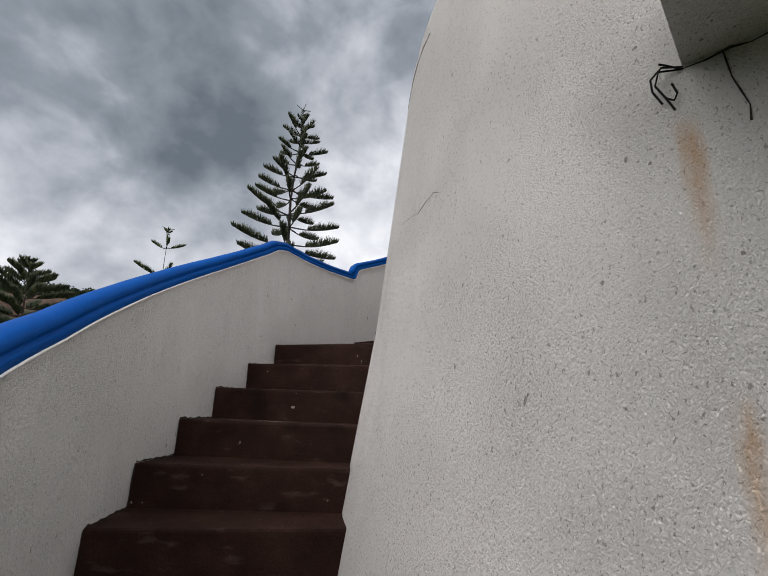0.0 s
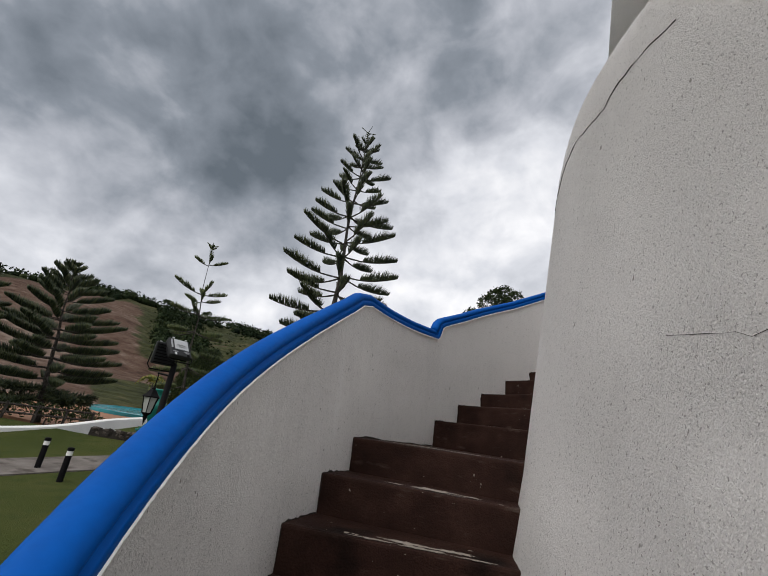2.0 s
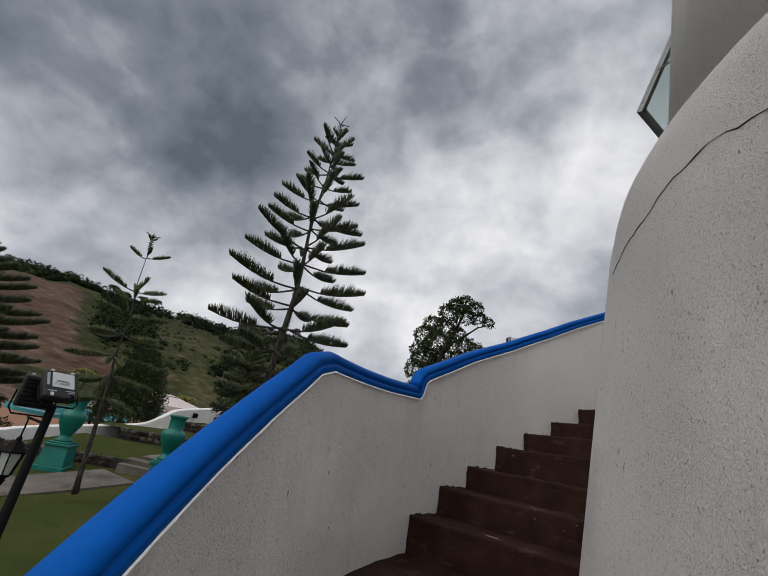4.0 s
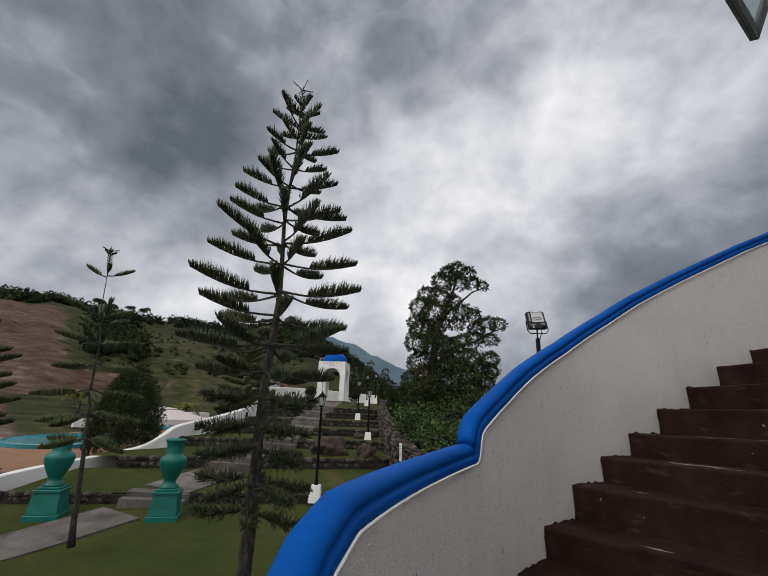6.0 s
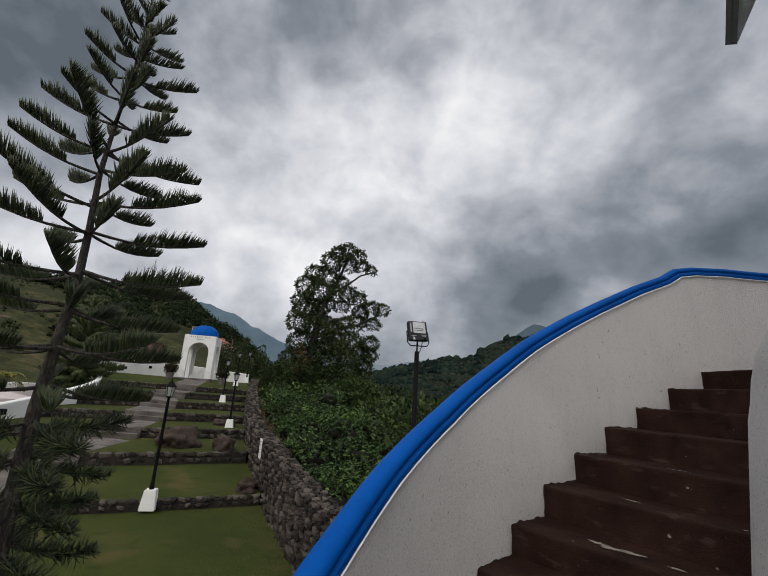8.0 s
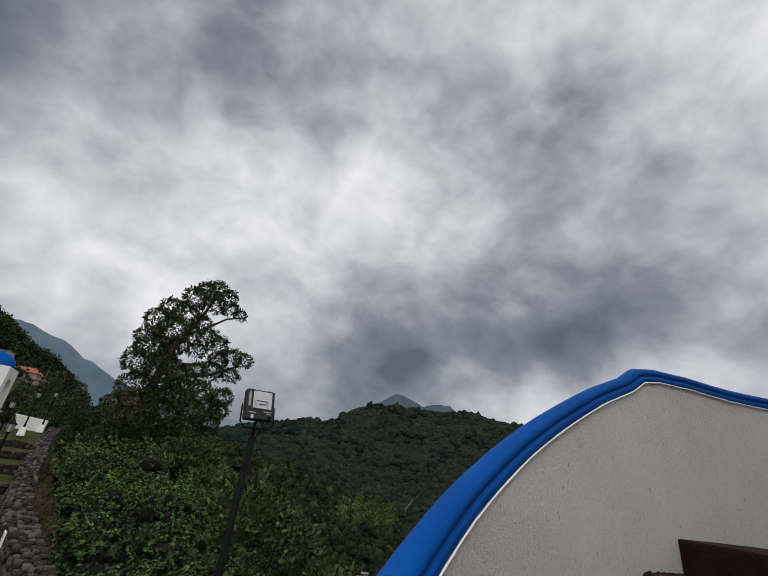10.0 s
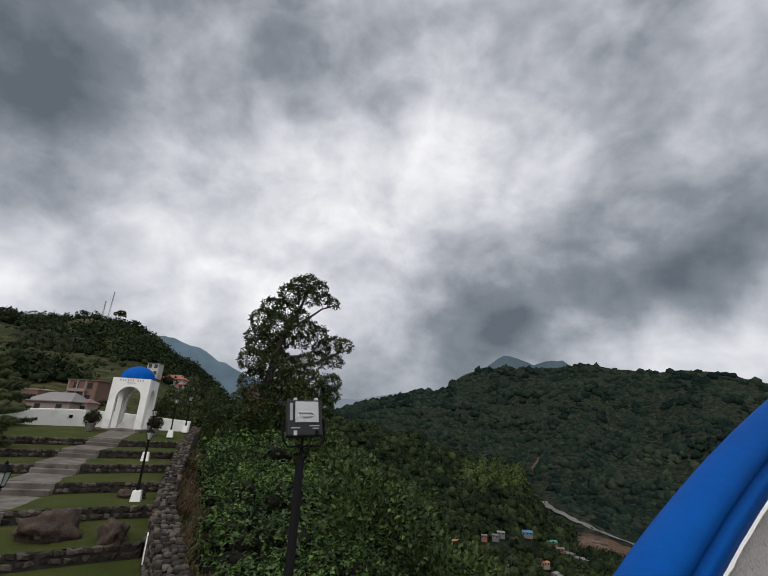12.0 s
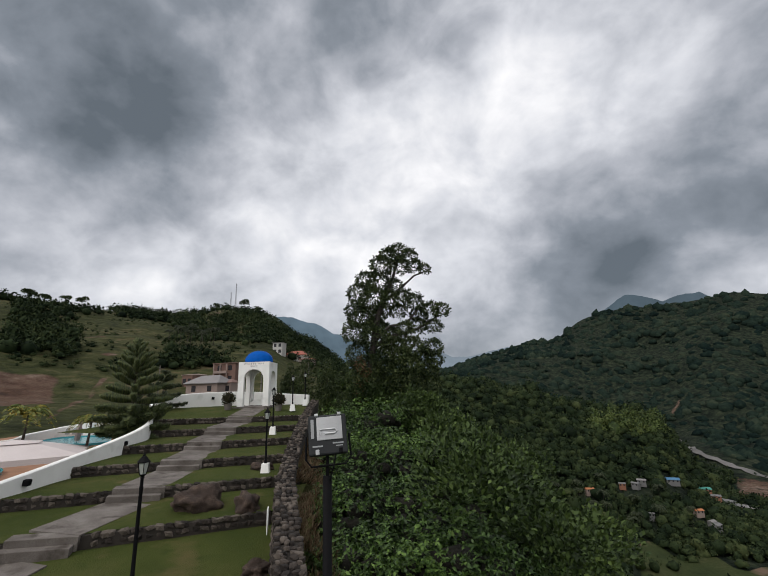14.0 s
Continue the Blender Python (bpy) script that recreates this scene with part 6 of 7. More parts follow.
flood = empty("flood_light", pose(-1.25, 6.27, -2.63), label="black square flood light on a tall black pole beyond the parapet", category="flood light", group="flood lights")
bm = bmesh.new()
tube(bm, [(0, 0, -0.3), (0, 0, 4.98)], 0.033, 14)
part("pole", bm, BLACK, flood, smooth=True)
bm = bmesh.new()
tube(bm, [(0, 0, 4.98), (0.0, 0, 5.12)], 0.012, 8)
part("spigot", bm, BLACK, flood)
bm = bmesh.new()
tube(bm, [(0.02, -0.03, 4.95), (0.05, -0.05, 5.05), (0.07, -0.03, 5.15), (0.05, 0.0, 5.25)], 0.006, 6)
part("cable", bm, BLACK, flood)
flood_head(flood, pose(0, 0, 5.27, -14, -3, 8) @ Matrix.Scale(1.16, 4))
SETTLED.append(flood)

twin = empty("flood_light", pose(-5.56, 2.34, -2.13), label="black lamp post with twin flood lights and a hanging lantern", category="flood light", group="flood lights")
bm = bmesh.new()
lathe(bm, [(0.045, -0.2), (0.045, 0.9), (0.056, 0.92), (0.056, 0.97), (0.04, 1.0), (0.050, 1.06), (0.036, 1.1), (0.030, 2.33), (0.0, 2.35)], 16)
part("pole", bm, BLACK, twin, smooth=True)
flood_head(twin, pose(0.07, -0.10, 2.49, -40, 0, 62) @ Matrix.Scale(0.94, 4))
flood_head(twin, pose(-0.10, -0.07, 2.42, -8, 0, 228) @ Matrix.Scale(0.94, 4))
bm = bmesh.new()
tube(bm, [(0, 0, 2.20), (-0.20, 0.06, 2.22)], 0.010, 8)
tube(bm, [(-0.19, 0.06, 2.22), (-0.19, 0.06, 2.12), (-0.20, 0.07, 2.02)], 0.006, 6)
part("arm", bm, BLACK, twin)
hang = new("hanging_lantern")
hang.parent = twin
hang.matrix_basis = pose(-0.20, 0.07, 1.68)
lantern_parts(hang, 0.08, 0.66)
bm = bmesh.new()
lathe(bm, [(0.0, -0.01), (0.010, 0.03), (0.018, 0.06), (0.03, 0.083)], 8)
part("finial", bm, BLACK, hang)


def bollard(x, y):
    b = empty("bollard", pose(x, y, lawn_z(x, y)), label="black path bollard with a white band", category="bollard", group="path bollards")
    bm = bmesh.new()
    lathe(bm, [(0.06, -0.1), (0.06, 0.50)], 14)
    part("shaft", bm, BLACK, b)
    bm = bmesh.new()
    lathe(bm, [(0.058, 0.50), (0.058, 0.59)], 14)
    part("band", bm, WHITEWALL, b, "white lens band")
    bm = bmesh.new()
    lathe(bm, [(0.065, 0.59), (0.065, 0.65), (0.0, 0.67)], 14)
    part("cap", bm, BLACK, b)


bollard(-11.3, 7.1)
bollard(-10.2, 6.6)


# ---- teal urns on pedestals ----
def urn(x, y, z):
    u = empty("garden_urn", pose(x, y, z, 0, 0, 16), label="large teal glazed urn on a square pedestal", category="urn", group="teal urns")
    bm = bmesh.new()
    for lo, hi, w0, w1 in ((-0.1, 0.05, 0.36, 0.36), (0.05, 0.52, 0.32, 0.27), (0.52, 0.58, 0.31, 0.31), (0.58, 0.63, 0.25, 0.25)):
        r = bmesh.ops.create_cube(bm, size=1.0)
        for v in r["verts"]:
            w = w0 if v.co.z < 0 else w1
            v.co = Vector((v.co.x * 2 * w, v.co.y * 2 * w, lo if v.co.z < 0 else hi))
    bmesh.ops.bevel(bm, geom=list(bm.edges), offset=0.01, segments=1, affect="EDGES")
    part("pedestal", bm, TEAL, u)
    bm = bmesh.new()
    lathe(bm, [(0.0, 0.63), (0.22, 0.63), (0.23, 0.67), (0.15, 0.73), (0.135, 0.80), (0.16, 0.84), (0.20, 0.92), (0.27, 1.07), (0.305, 1.19), (0.315, 1.27), (0.30, 1.33), (0.25, 1.37), (0.205, 1.40), (0.19, 1.44), (0.195, 1.60), (0.21, 1.70), (0.245, 1.735), (0.25, 1.77), (0.225, 1.785), (0.18, 1.76), (0.0, 1.70)], 40)
    part("vase", bm, TEAL, u, smooth=True)


urn(-8.75, 11.0, lawn_z(-8.75, 11.0) + 0.02)
urn(-11.35, 10.55, lawn_z(-11.35, 10.55) + 0.02)


# ---- boulders, sign, pots ----
def boulder(x, y, size, seed, label):
    bm = bmesh.new()
    bmesh.ops.create_icosphere(bm, subdivisions=4, radius=0.5)
    o = Vector((seed * 2.3, seed, 0))
    for v in bm.verts:
        n = v.co.normalized()
        k = 1 + 0.5 * noise.noise(n * 1.5 + o) - 0.30 * abs(noise.noise(n * 3.2 + o)) + 0.10 * noise.noise(n * 9 + o) + 0.05 * noise.noise(n * 20 + o)
        v.co = n * 0.5 * k
        v.co.x, v.co.y, v.co.z = v.co.x * size[0], v.co.y * size[1], max(-0.25, v.co.z) * size[2]
    ob = part("boulder", bm, ROCK, smooth=True)
    ob.matrix_world = pose(x, y, lawn_z(x, y) + size[2] * 0.12, 0, 0, seed * 40)
    return tagged(ob, label, "boulder", group="boulders")


boulder(-5.75, 17.35, (1.6, 1.2, 1.0), 1.3, "large weathered brown boulder on a lawn terrace")
boulder(-4.25, 17.15, (1.1, 0.8, 0.75), 2.9, "cleft brown boulder beside the stone edging")
boulder(-4.75, 21.2, (1.0, 0.6, 0.4), 4.1, "low flat boulder beside a lamp post")
boulder(-3.15, 13.9, (0.8, 0.6, 0.5), 5.7, "small dark boulder at the rubble wall's foot")

sign = empty("wall_sign", pose(-2.93, 14.05, -0.12, 0, 0, -82), label="small white sign board on the rubble wall", category="sign")
bm = bmesh.new()
box(bm, (-0.17, -0.10, -0.27), (0.17, -0.075, 0.27), 0.004)
part("board", bm, WHITEWALL, sign)
for k in range(6):
    bm = bmesh.new()
    w = (0.11, 0.13, 0.09, 0.13, 0.12, 0.08)[k]
    box(bm, (-w, -0.104, 0.17 - 0.07 * k), (w, -0.0995, 0.195 - 0.07 * k))
    part("lettering_bar", bm, INK, sign)


RUSSET = material("russet_green_leaf", [(0.012, 0.013, 0.006), (0.030, 0.033, 0.013), (0.060, 0.045, 0.022)], 0.7, 6, 30, 0, island=0.5, spec=0.1)


def core_ball(r, z, seed):
    bm = bmesh.new()
    bmesh.ops.create_icosphere(bm, subdivisions=2, radius=r)
    for v in bm.verts:
        v.co *= 1 + 0.2 * noise.noise(v.co * 9 + Vector((seed, 0, 0)))
        v.co.z += z
    return bm


def potted_bush(x, y, z, seed):
    p = empty("potted_bush", pose(x, y, z), label="clipped round bush in a pale clay pot", category="potted plant", group="gate bushes")
    bm = bmesh.new()
    lathe(bm, [(0.0, 0), (0.2, 0), (0.28, 0.36), (0.31, 0.37), (0.31, 0.43), (0.26, 0.43), (0.0, 0.40)], 20)
    part("pot", bm, PAVING, p)
    P, D = shell([(0, 0, 0.78)], [0.43], 9000, seed, 0.95, -0.9)
    leaves("foliage", P, D, 0.07, RUSSET, p, seed, 0.6)
    # near-black ball closes the gaps between leaves, as painted inner shade
    part("twigs", core_ball(0.34, 0.78, seed), SHADE, p)


potted_bush(-10.1, 33.7, lawn_z(-10.1, 33.7), 61)
potted_bush(-6.55, 33.6, lawn_z(-6.55, 33.6), 62)
for k in range(9):  # dark lettering over the arch, unreadable: one bar a letter
    bm = bmesh.new()
    w = 0.055 if k % 3 else 0.07
    x = -0.72 + 0.155 * k + (0.12 if k > 5 else 0)
    box(bm, (x, -GT / 2 - 0.008, 3.02), (x + w, -GT / 2 + 0.004, 3.14))
    part("letter_bar", bm, INK, gate)
for k in range(3):
    bm = bmesh.new()
    box(bm, (-0.25 + 0.18 * k, -GT / 2 - 0.006, 2.88), (-0.12 + 0.18 * k, -GT / 2 + 0.004, 2.93))
    part("letter_bar", bm, INK, gate)


# ---- white garden walls ----
def wall_run(name, pts, thick, label, mat=WHITEWALL):
    """pts: x, y, bottom, top; rounded head."""
    w = empty(name, label=label, category="garden wall", kind="structure")
    bm = bmesh.new()
    fine_pts = []
    for i in range(len(pts) - 1):
        p0, p1, p2, p3 = (np.array(pts[max(0, min(len(pts) - 1, i + k))]) for k in (-1, 0, 1, 2))
        for k in range(6):
            t = k / 6
            fine_pts.append(0.5 * ((2 * p1) + (-p0 + p2) * t + (2 * p0 - 5 * p1 + 4 * p2 - p3) * t * t + (-p0 + 3 * p1 - 3 * p2 + p3) * t ** 3))
    fine_pts.append(np.array(pts[-1]))
    rows = []
    for i, p in enumerate(fine_pts):
        d = fine_pts[min(i + 1, len(fine_pts) - 1)] - fine_pts[max(i - 1, 0)]
        s = Vector((-d[1], d[0], 0)).normalized() * thick / 2
        o = Vector((p[0], p[1], 0))
        rows.append([bm.verts.new(o + s * k + Vector((0, 0, z))) for k, z in ((1, p[2]), (1, p[3] - 0.03), (0.7, p[3]), (-0.7, p[3]), (-1, p[3] - 0.03), (-1, p[2]))])
    for a, b in zip(rows, rows[1:]):
        for k in range(5):
            bm.faces.new((a[k], b[k], b[k + 1], a[k + 1]))
    bm.faces.new(rows[0])
    bm.faces.new(rows[-1][::-1])
    bmesh.ops.recalc_face_normals(bm, faces=bm.faces)
    part("wall", bm, mat, w, smooth=False)
    return w


wall_run("white_garden_wall", [(-19.5, 1.0, -2.9, -2.46), (-16.4, 6.6, -2.8, -2.34), (-14.9, 10.1, -2.7, -2.06), (-14.1, 12.6, -2.5, -1.55), (-13.0, 14.8, -2.4, -1.16), (-12.45, 15.8, -2.2, -0.92), (-12.1, 16.3, -2.2, -0.55), (-11.95, 17.0, -2.0, -0.22), (-11.8, 19.0, -2.0, 0.02), (-11.75, 21.9, -1.5, 0.32), (-11.6, 24.4, -1.2, 0.70), (-11.9, 26.4, -1.0, 1.0), (-12.9, 28.6, -0.8, 1.2)], 0.22,
              "curving white plastered garden wall beside the lawn terraces")
wall_run("white_garden_wall", [(-13.4, 29.6, -0.5, 1.55), (-14.4, 32.0, 0.0, 1.85), (-14.2, 34.8, 0.0, 2.15), (-12.6, 37.2, 0.0, 2.4), (-10.4, 38.6, 0.5, 2.52), (-8.0, 39.0, 0.5, 2.5), (-5.0, 38.4, 0.5, 2.45)], 0.22, "low white wall round the terrace behind the domed gate")
# black boxes added where the white wall has small dark vent holes
for x, y, z in ((-11.72, 18.2, -0.32), (-11.6, 23.6, 0.25), (-12.4, 37.25, 1.95)):
    bm = bmesh.new()
    box(bm, (-0.02, -0.10, -0.10), (0.16, 0.10, 0.10), 0.03)
    ob = part("wall_lamp", bm, BLACK)
    ob.matrix_world = pose(x, y, z, 0, 0, -4 if y < 30 else -60)
    tagged(ob, "small dark box set in the white wall", "wall lamp", group="wall lamps")

# ---- pool yard ----
def paint(name, colour):
    return material(name, [tuple(c * 0.8 for c in colour), tuple(min(1, c * 1.1) for c in colour)], 0.8, 0.4, 5, 0.2, 0.05)


TILE = material("orange_terrace", [(0.19, 0.095, 0.055), (0.30, 0.155, 0.085)], 0.8, 1.5, 20, 0.2, 0.01)
POOL = material("pool_water", [(0.03, 0.22, 0.26), (0.05, 0.30, 0.34)], 0.12, 1.0, 8, 0.3, 0.02, spec=0.5)
FABRIC = material("canopy_fabric", [(0.46, 0.41, 0.405), (0.56, 0.51, 0.50)], 0.85, 1.0, 20, 0.1, 0.01)
bm = bmesh.new()
lo = [(-25, 12, -2.4), (-14.4, 13.6, -2.4), (-12.3, 17, -2.4), (-11.9, 26, -2.4), (-14.8, 37, -2.4), (-20, 54, -2.4), (-33, 54, -2.4), (-33, 43, -2.4), (-26.4, 33, -2.4), (-26, 25, -2.4), (-28, 20, -2.4)]
top = [bm.verts.new(p) for p in lo]
bot = [bm.verts.new((p[0], p[1], p[2] - 0.8)) for p in lo]
bm.faces.new(top)
for k in range(11):
    bm.faces.new((top[k], bot[k], bot[(k + 1) % 11], top[(k + 1) % 11]))
bmesh.ops.recalc_face_normals(bm, faces=bm.faces)
tagged(part("pool_terrace", bm, TILE), "orange tiled terrace round the pool", "terrace", kind="structure")
bm = bmesh.new()
for cx, cy, w, l in ((-25.6, 43.6, 2.8, 3.4), (-22.6, 26.0, 2.4, 4.6)):
    lathe(bm, [(0.0, 0), (1.0, 0), (1.0, 0.22), (0.93, 0.24), (0.92, 0.16), (0.0, 0.16)], 36)
    for v in bm.verts:
        if not v.tag:
            v.co = Vector((cx + v.co.x * w, cy + v.co.y * l, v.co.z + -2.42))
            v.tag = True
tagged(part("swimming_pool", bm, POOL), "turquoise round swimming pool", "pool", kind="structure")
tent = empty("shade_canopy", pose(-16.5, 23.8, -1.2, 0, 0, 28), label="pale pink fabric shade canopy on dark posts", category="canopy")
bm = bmesh.new()
prof = [(2.8, 2.0, 0.50), (2.8, 2.0, 0.74), (0.9, 0.55, 1.26), (1.0, 0.65, 1.28), (0.0, 0.0, 1.44)]
rings = [[bm.verts.new((sx * a, sy * b, z)) for sx, sy in ((-1, -1), (1, -1), (1, 1), (-1, 1))] for a, b, z in prof[:-1]]
for p, q in zip(rings, rings[1:]):
    for k in range(4):
        bm.faces.new((p[k], p[(k + 1) % 4], q[(k + 1) % 4], q[k]))
apex = bm.verts.new((0, 0, 1.44))
for k in range(4):
    bm.faces.new((rings[-1][k], rings[-1][(k + 1) % 4], apex))
part("cloth", bm, FABRIC, tent)
for sx in (-1, 1):
    for sy in (-1, 0, 1):
        bm = bmesh.new()
        tube(bm, [(sx * 2.7, sy * 1.9, -1.25), (sx * 2.7, sy * 1.9, 0.72)], 0.06, 8)
        part("post", bm, BLACK, tent)
arcade = wall_run("pool_arcade", [(-30.5, 36.0, -2.6, -1.9), (-28.6, 39.2, -2.6, -1.85), (-29.3, 42.0, -2.6, -1.72), (-29.6, 44.5, -2.6, -1.66), (-29.2, 46.4, -2.6, -1.45), (-28.1, 46.9, -2.6, -1.2), (-26.8, 47.2, -2.6, -1.05), (-26.4, 49.5, -2.6, -0.95), (-26.0, 52.0, -2.6, -1.0)], 0.3, "white scalloped pool wall with arched openings")
for k in range(4):  # arched openings
    bm = bmesh.new()
    ring = [bm.verts.new((-0.17, 0, 0)), bm.verts.new((0.17, 0, 0))] + [bm.verts.new((0.17 * math.cos(radians(q * 30)), 0, 0.42 + 0.17 * math.sin(radians(q * 30)))) for q in range(7)]
    solid = bmesh.ops.extrude_face_region(bm, geom=[bm.faces.new(ring)])["geom"]
    bmesh.ops.translate(bm, vec=(0, 0.34, 0), verts=[v for v in solid if isinstance(v, bmesh.types.BMVert)])
    bmesh.ops.recalc_face_normals(bm, faces=bm.faces)
    ob = part("arched_opening", bm, INK, arcade)
    ob.matrix_basis = pose(-28.75 + 0.55 * k, 46.60 - 0.17 + 0.14 * k, -2.15, 0, 0, 14)
umbrella = empty("closed_umbrella", pose(-25.3, 42.5, -2.4), label="closed dusky pink umbrella by the pool", category="umbrella")
bm = bmesh.new()
tube(bm, [(0, 0, -0.2), (0.03, 0, 2.15)], 0.03, 8)
part("pole", bm, GREYMETAL, umbrella)
bm = bmesh.new()
tube(bm, [(0, 0, 0.25), (0, 0, 0.6), (0.02, 0, 1.2), (0.03, 0, 1.75), (0.03, 0, 2.1)], [0.20, 0.24, 0.19, 0.13, 0.03], 9)
for v in bm.verts:
    v.co.xy *= 1 + 0.16 * math.sin(5 * math.atan2(v.co.y, v.co.x))
part("canopy_cloth", bm, paint("dusky_pink_cloth", (0.27, 0.21, 0.20)), umbrella)
curb_rail = empty("pool_fence", label="low brown wooden rail fence by the pool yard", category="fence")
for k in range(16):
    bm = bmesh.new()
    x, y = -15.2 - 0.35 * k, 12.6 - 0.80 * k
    tube(bm, [(x, y, -2.6), (x, y, -1.55)], 0.045, 6)
    part("post", bm, BARK, curb_rail)
for z in (-1.6, -1.85):
    bm = bmesh.new()
    tube(bm, [(-15.2, 12.6, z), (-20.5, 0.6, z - 0.15)], 0.035, 6)
    part("rail", bm, BARK, curb_rail)


# shrubs along the wooden rail
for k in range(9):
    f = k / 8
    x, y = -16.4 - 4.4 * f + 0.3 * math.sin(k * 2.1), 13.4 - 9.5 * f
    bush = empty("shrub", pose(x, y, -2.35), label="low dark green shrub beside the wooden rail", category="shrub", group="rail shrubs")
    cs = [(0.45 * math.cos(q * 2.2 + k), 0.55 * math.sin(q * 2.2 + k), 0.25 + 0.1 * (q % 3)) for q in range(5)]
    P, D = shell(cs, [0.42] * 5, 520, 300 + k, 0.8)
    leaves("foliage", P, D, 0.13, OAKLEAF, bush, 310 + k, 0.4)
    bm = bmesh.new()
    tube(bm, [(0, 0, -0.2), (0.05, 0, 0.3)], [0.04, 0.02], 6)
    part("stem", bm, BARK, bush)

# ---- palms ----
FROND = material("palm_frond", [(0.055, 0.085, 0.014), (0.125, 0.145, 0.024), (0.26, 0.20, 0.03)], 0.6, 0.6, 8, 0, island=0.4)


def palm(x, y, z, h, spread, seed, mat=FROND, group="palms", label="small yellow-green palm by the pool"):
    gg = np.random.default_rng(seed)
    p = empty("palm_tree", pose(x, y, z), label=label, category="palm", group=group)
    bm = bmesh.new()
    tube(bm, [(0, 0, -0.5), (0.05, 0, h * 0.5), (0, 0.05, h)], [0.12, 0.09, 0.07], 8)
    part("trunk", bm, BARK, p, smooth=True)
    P, D, L = [], [], []
    for c in range(17):
        a = 2 * math.pi * c / 17 + gg.uniform(-0.2, 0.2)
        up = gg.uniform(0.4, 1.5)
        for j in range(26):
            t = j / 25
            r = spread * t
            q = np.array((math.cos(a) * r, math.sin(a) * r, h + spread * (up * t - (0.9 + up * 0.5) * t * t)))
            for s in (-1, 1):
                P.append(q)
                D.append(np.array((math.cos(a) * 0.6 - s * math.sin(a), math.sin(a) * 0.6 + s * math.cos(a), -0.5)))
                L.append(spread * 0.34 * (1 - 0.6 * t) * gg.uniform(0.8, 1.1))
    leaves("fronds", P, D, np.array(L), mat, p, seed, 0.30, 0.04)


palm(-28.1, 40.1, -2.4, 2.7, 1.9, 71)
palm(-23.4, 40.8, -2.4, 2.2, 1.5, 72)
palm(-31.5, 37.5, -2.4, 2.4, 1.5, 73)


COCO = material("coconut_frond", [(0.012, 0.020, 0.008), (0.028, 0.040, 0.016), (0.055, 0.066, 0.028)], 0.6, 0.3, 4, 0, island=0.4)


# ---- far houses, masts, river and village ----
BRICK, ORANGE, PINKISH, PALE, GREYROOF, REDROOF, TEALROOF, RUST, WINDOW = (paint("brick_red_render", (0.16, 0.095, 0.075)), paint("orange_render", (0.22, 0.10, 0.06)), paint("pinkish_render", (0.26, 0.20, 0.175)), paint("pale_render", (0.40, 0.39, 0.37)), paint("grey_roofing", (0.20, 0.19, 0.19)),
                                                                    paint("red_roofing", (0.30, 0.10, 0.07)), paint("teal_roofing", (0.05, 0.22, 0.18)), paint("rust_roofing", (0.36, 0.14, 0.06)), plain("dark_window", (0.03, 0.03, 0.035), 0.2))


def house(p, w, d, h, turn, wall_mat, roof_mat, label, floors=1, hip=True, roof_h=None):
    hs = empty("house", Matrix.Translation(p) @ pose(0, 0, 0, 0, 0, turn), label=label, category="house", group="hill houses")
    bm = bmesh.new()
    box(bm, (-w / 2, -d / 2, -2.5), (w / 2, d / 2, h))
    part("wall", bm, wall_mat, hs)
    bm = bmesh.new()
    rh = roof_h if roof_h is not None else w * 0.22
    o = 0.06 * w
    b = [bm.verts.new(v) for v in ((-w / 2 - o, -d / 2 - o, h), (w / 2 + o, -d / 2 - o, h), (w / 2 + o, d / 2 + o, h), (-w / 2 - o, d / 2 + o, h))]
    e = [bm.verts.new((v.co.x, v.co.y, h + 0.15)) for v in b]
    k = 0.25 * w if hip else 0.0
    r = [bm.verts.new((-w / 2 - o + k, 0, h + 0.15 + rh)), bm.verts.new((w / 2 + o - k, 0, h + 0.15 + rh))]
    bm.faces.new(b[::-1])
    for i in range(4):
        bm.faces.new((b[i], b[(i + 1) % 4], e[(i + 1) % 4], e[i]))
    for f in ((e[0], e[1], r[1], r[0]), (e[2], e[3], r[0], r[1]), (e[1], e[2], r[1]), (e[3], e[0], r[0])):
        bm.faces.new(f)
    part("roof", bm, roof_mat, hs)
    n = max(2, int(w / 2.6))
    for fl in range(floors):
        for i in range(n):
            bm = bmesh.new()
            x = -w / 2 + w * (i + 0.5) / n
            z = h * (fl + 0.35) / floors
            box(bm, (x - 0.5, -d / 2 - 0.05, z), (x + 0.5, -d / 2 + 0.1, z + 1.2))
            part("window", bm, WINDOW, hs)
    return hs


def seat(x, y, dz=0.0):
    return Vector((x, y, terrain(x, y) + dz))


villa = house(seat(-32.4, 108, -1.0), 5.6, 5, 5.0, -14, BRICK, BRICK, "unfinished brick two-storey house with a balcony", 2, True, 0.25)
bm = bmesh.new()
box(bm, (-2.6, -3.3, 2.7), (1.0, -2.5, 2.85))
box(bm, (-2.6, -3.3, 2.85), (1.0, -3.2, 3.3))
for x in (-2.5, -0.8, 0.9):
    box(bm, (x - 0.1, -3.3, 0), (x + 0.1, -3.1, 4.9))
part("balcony", bm, PINKISH, villa)
house(seat(-33.4, 98, -0.8), 7.6, 6, 2.5, -16, PINKISH, GREYROOF, "low house with a broad grey hipped roof", 1)
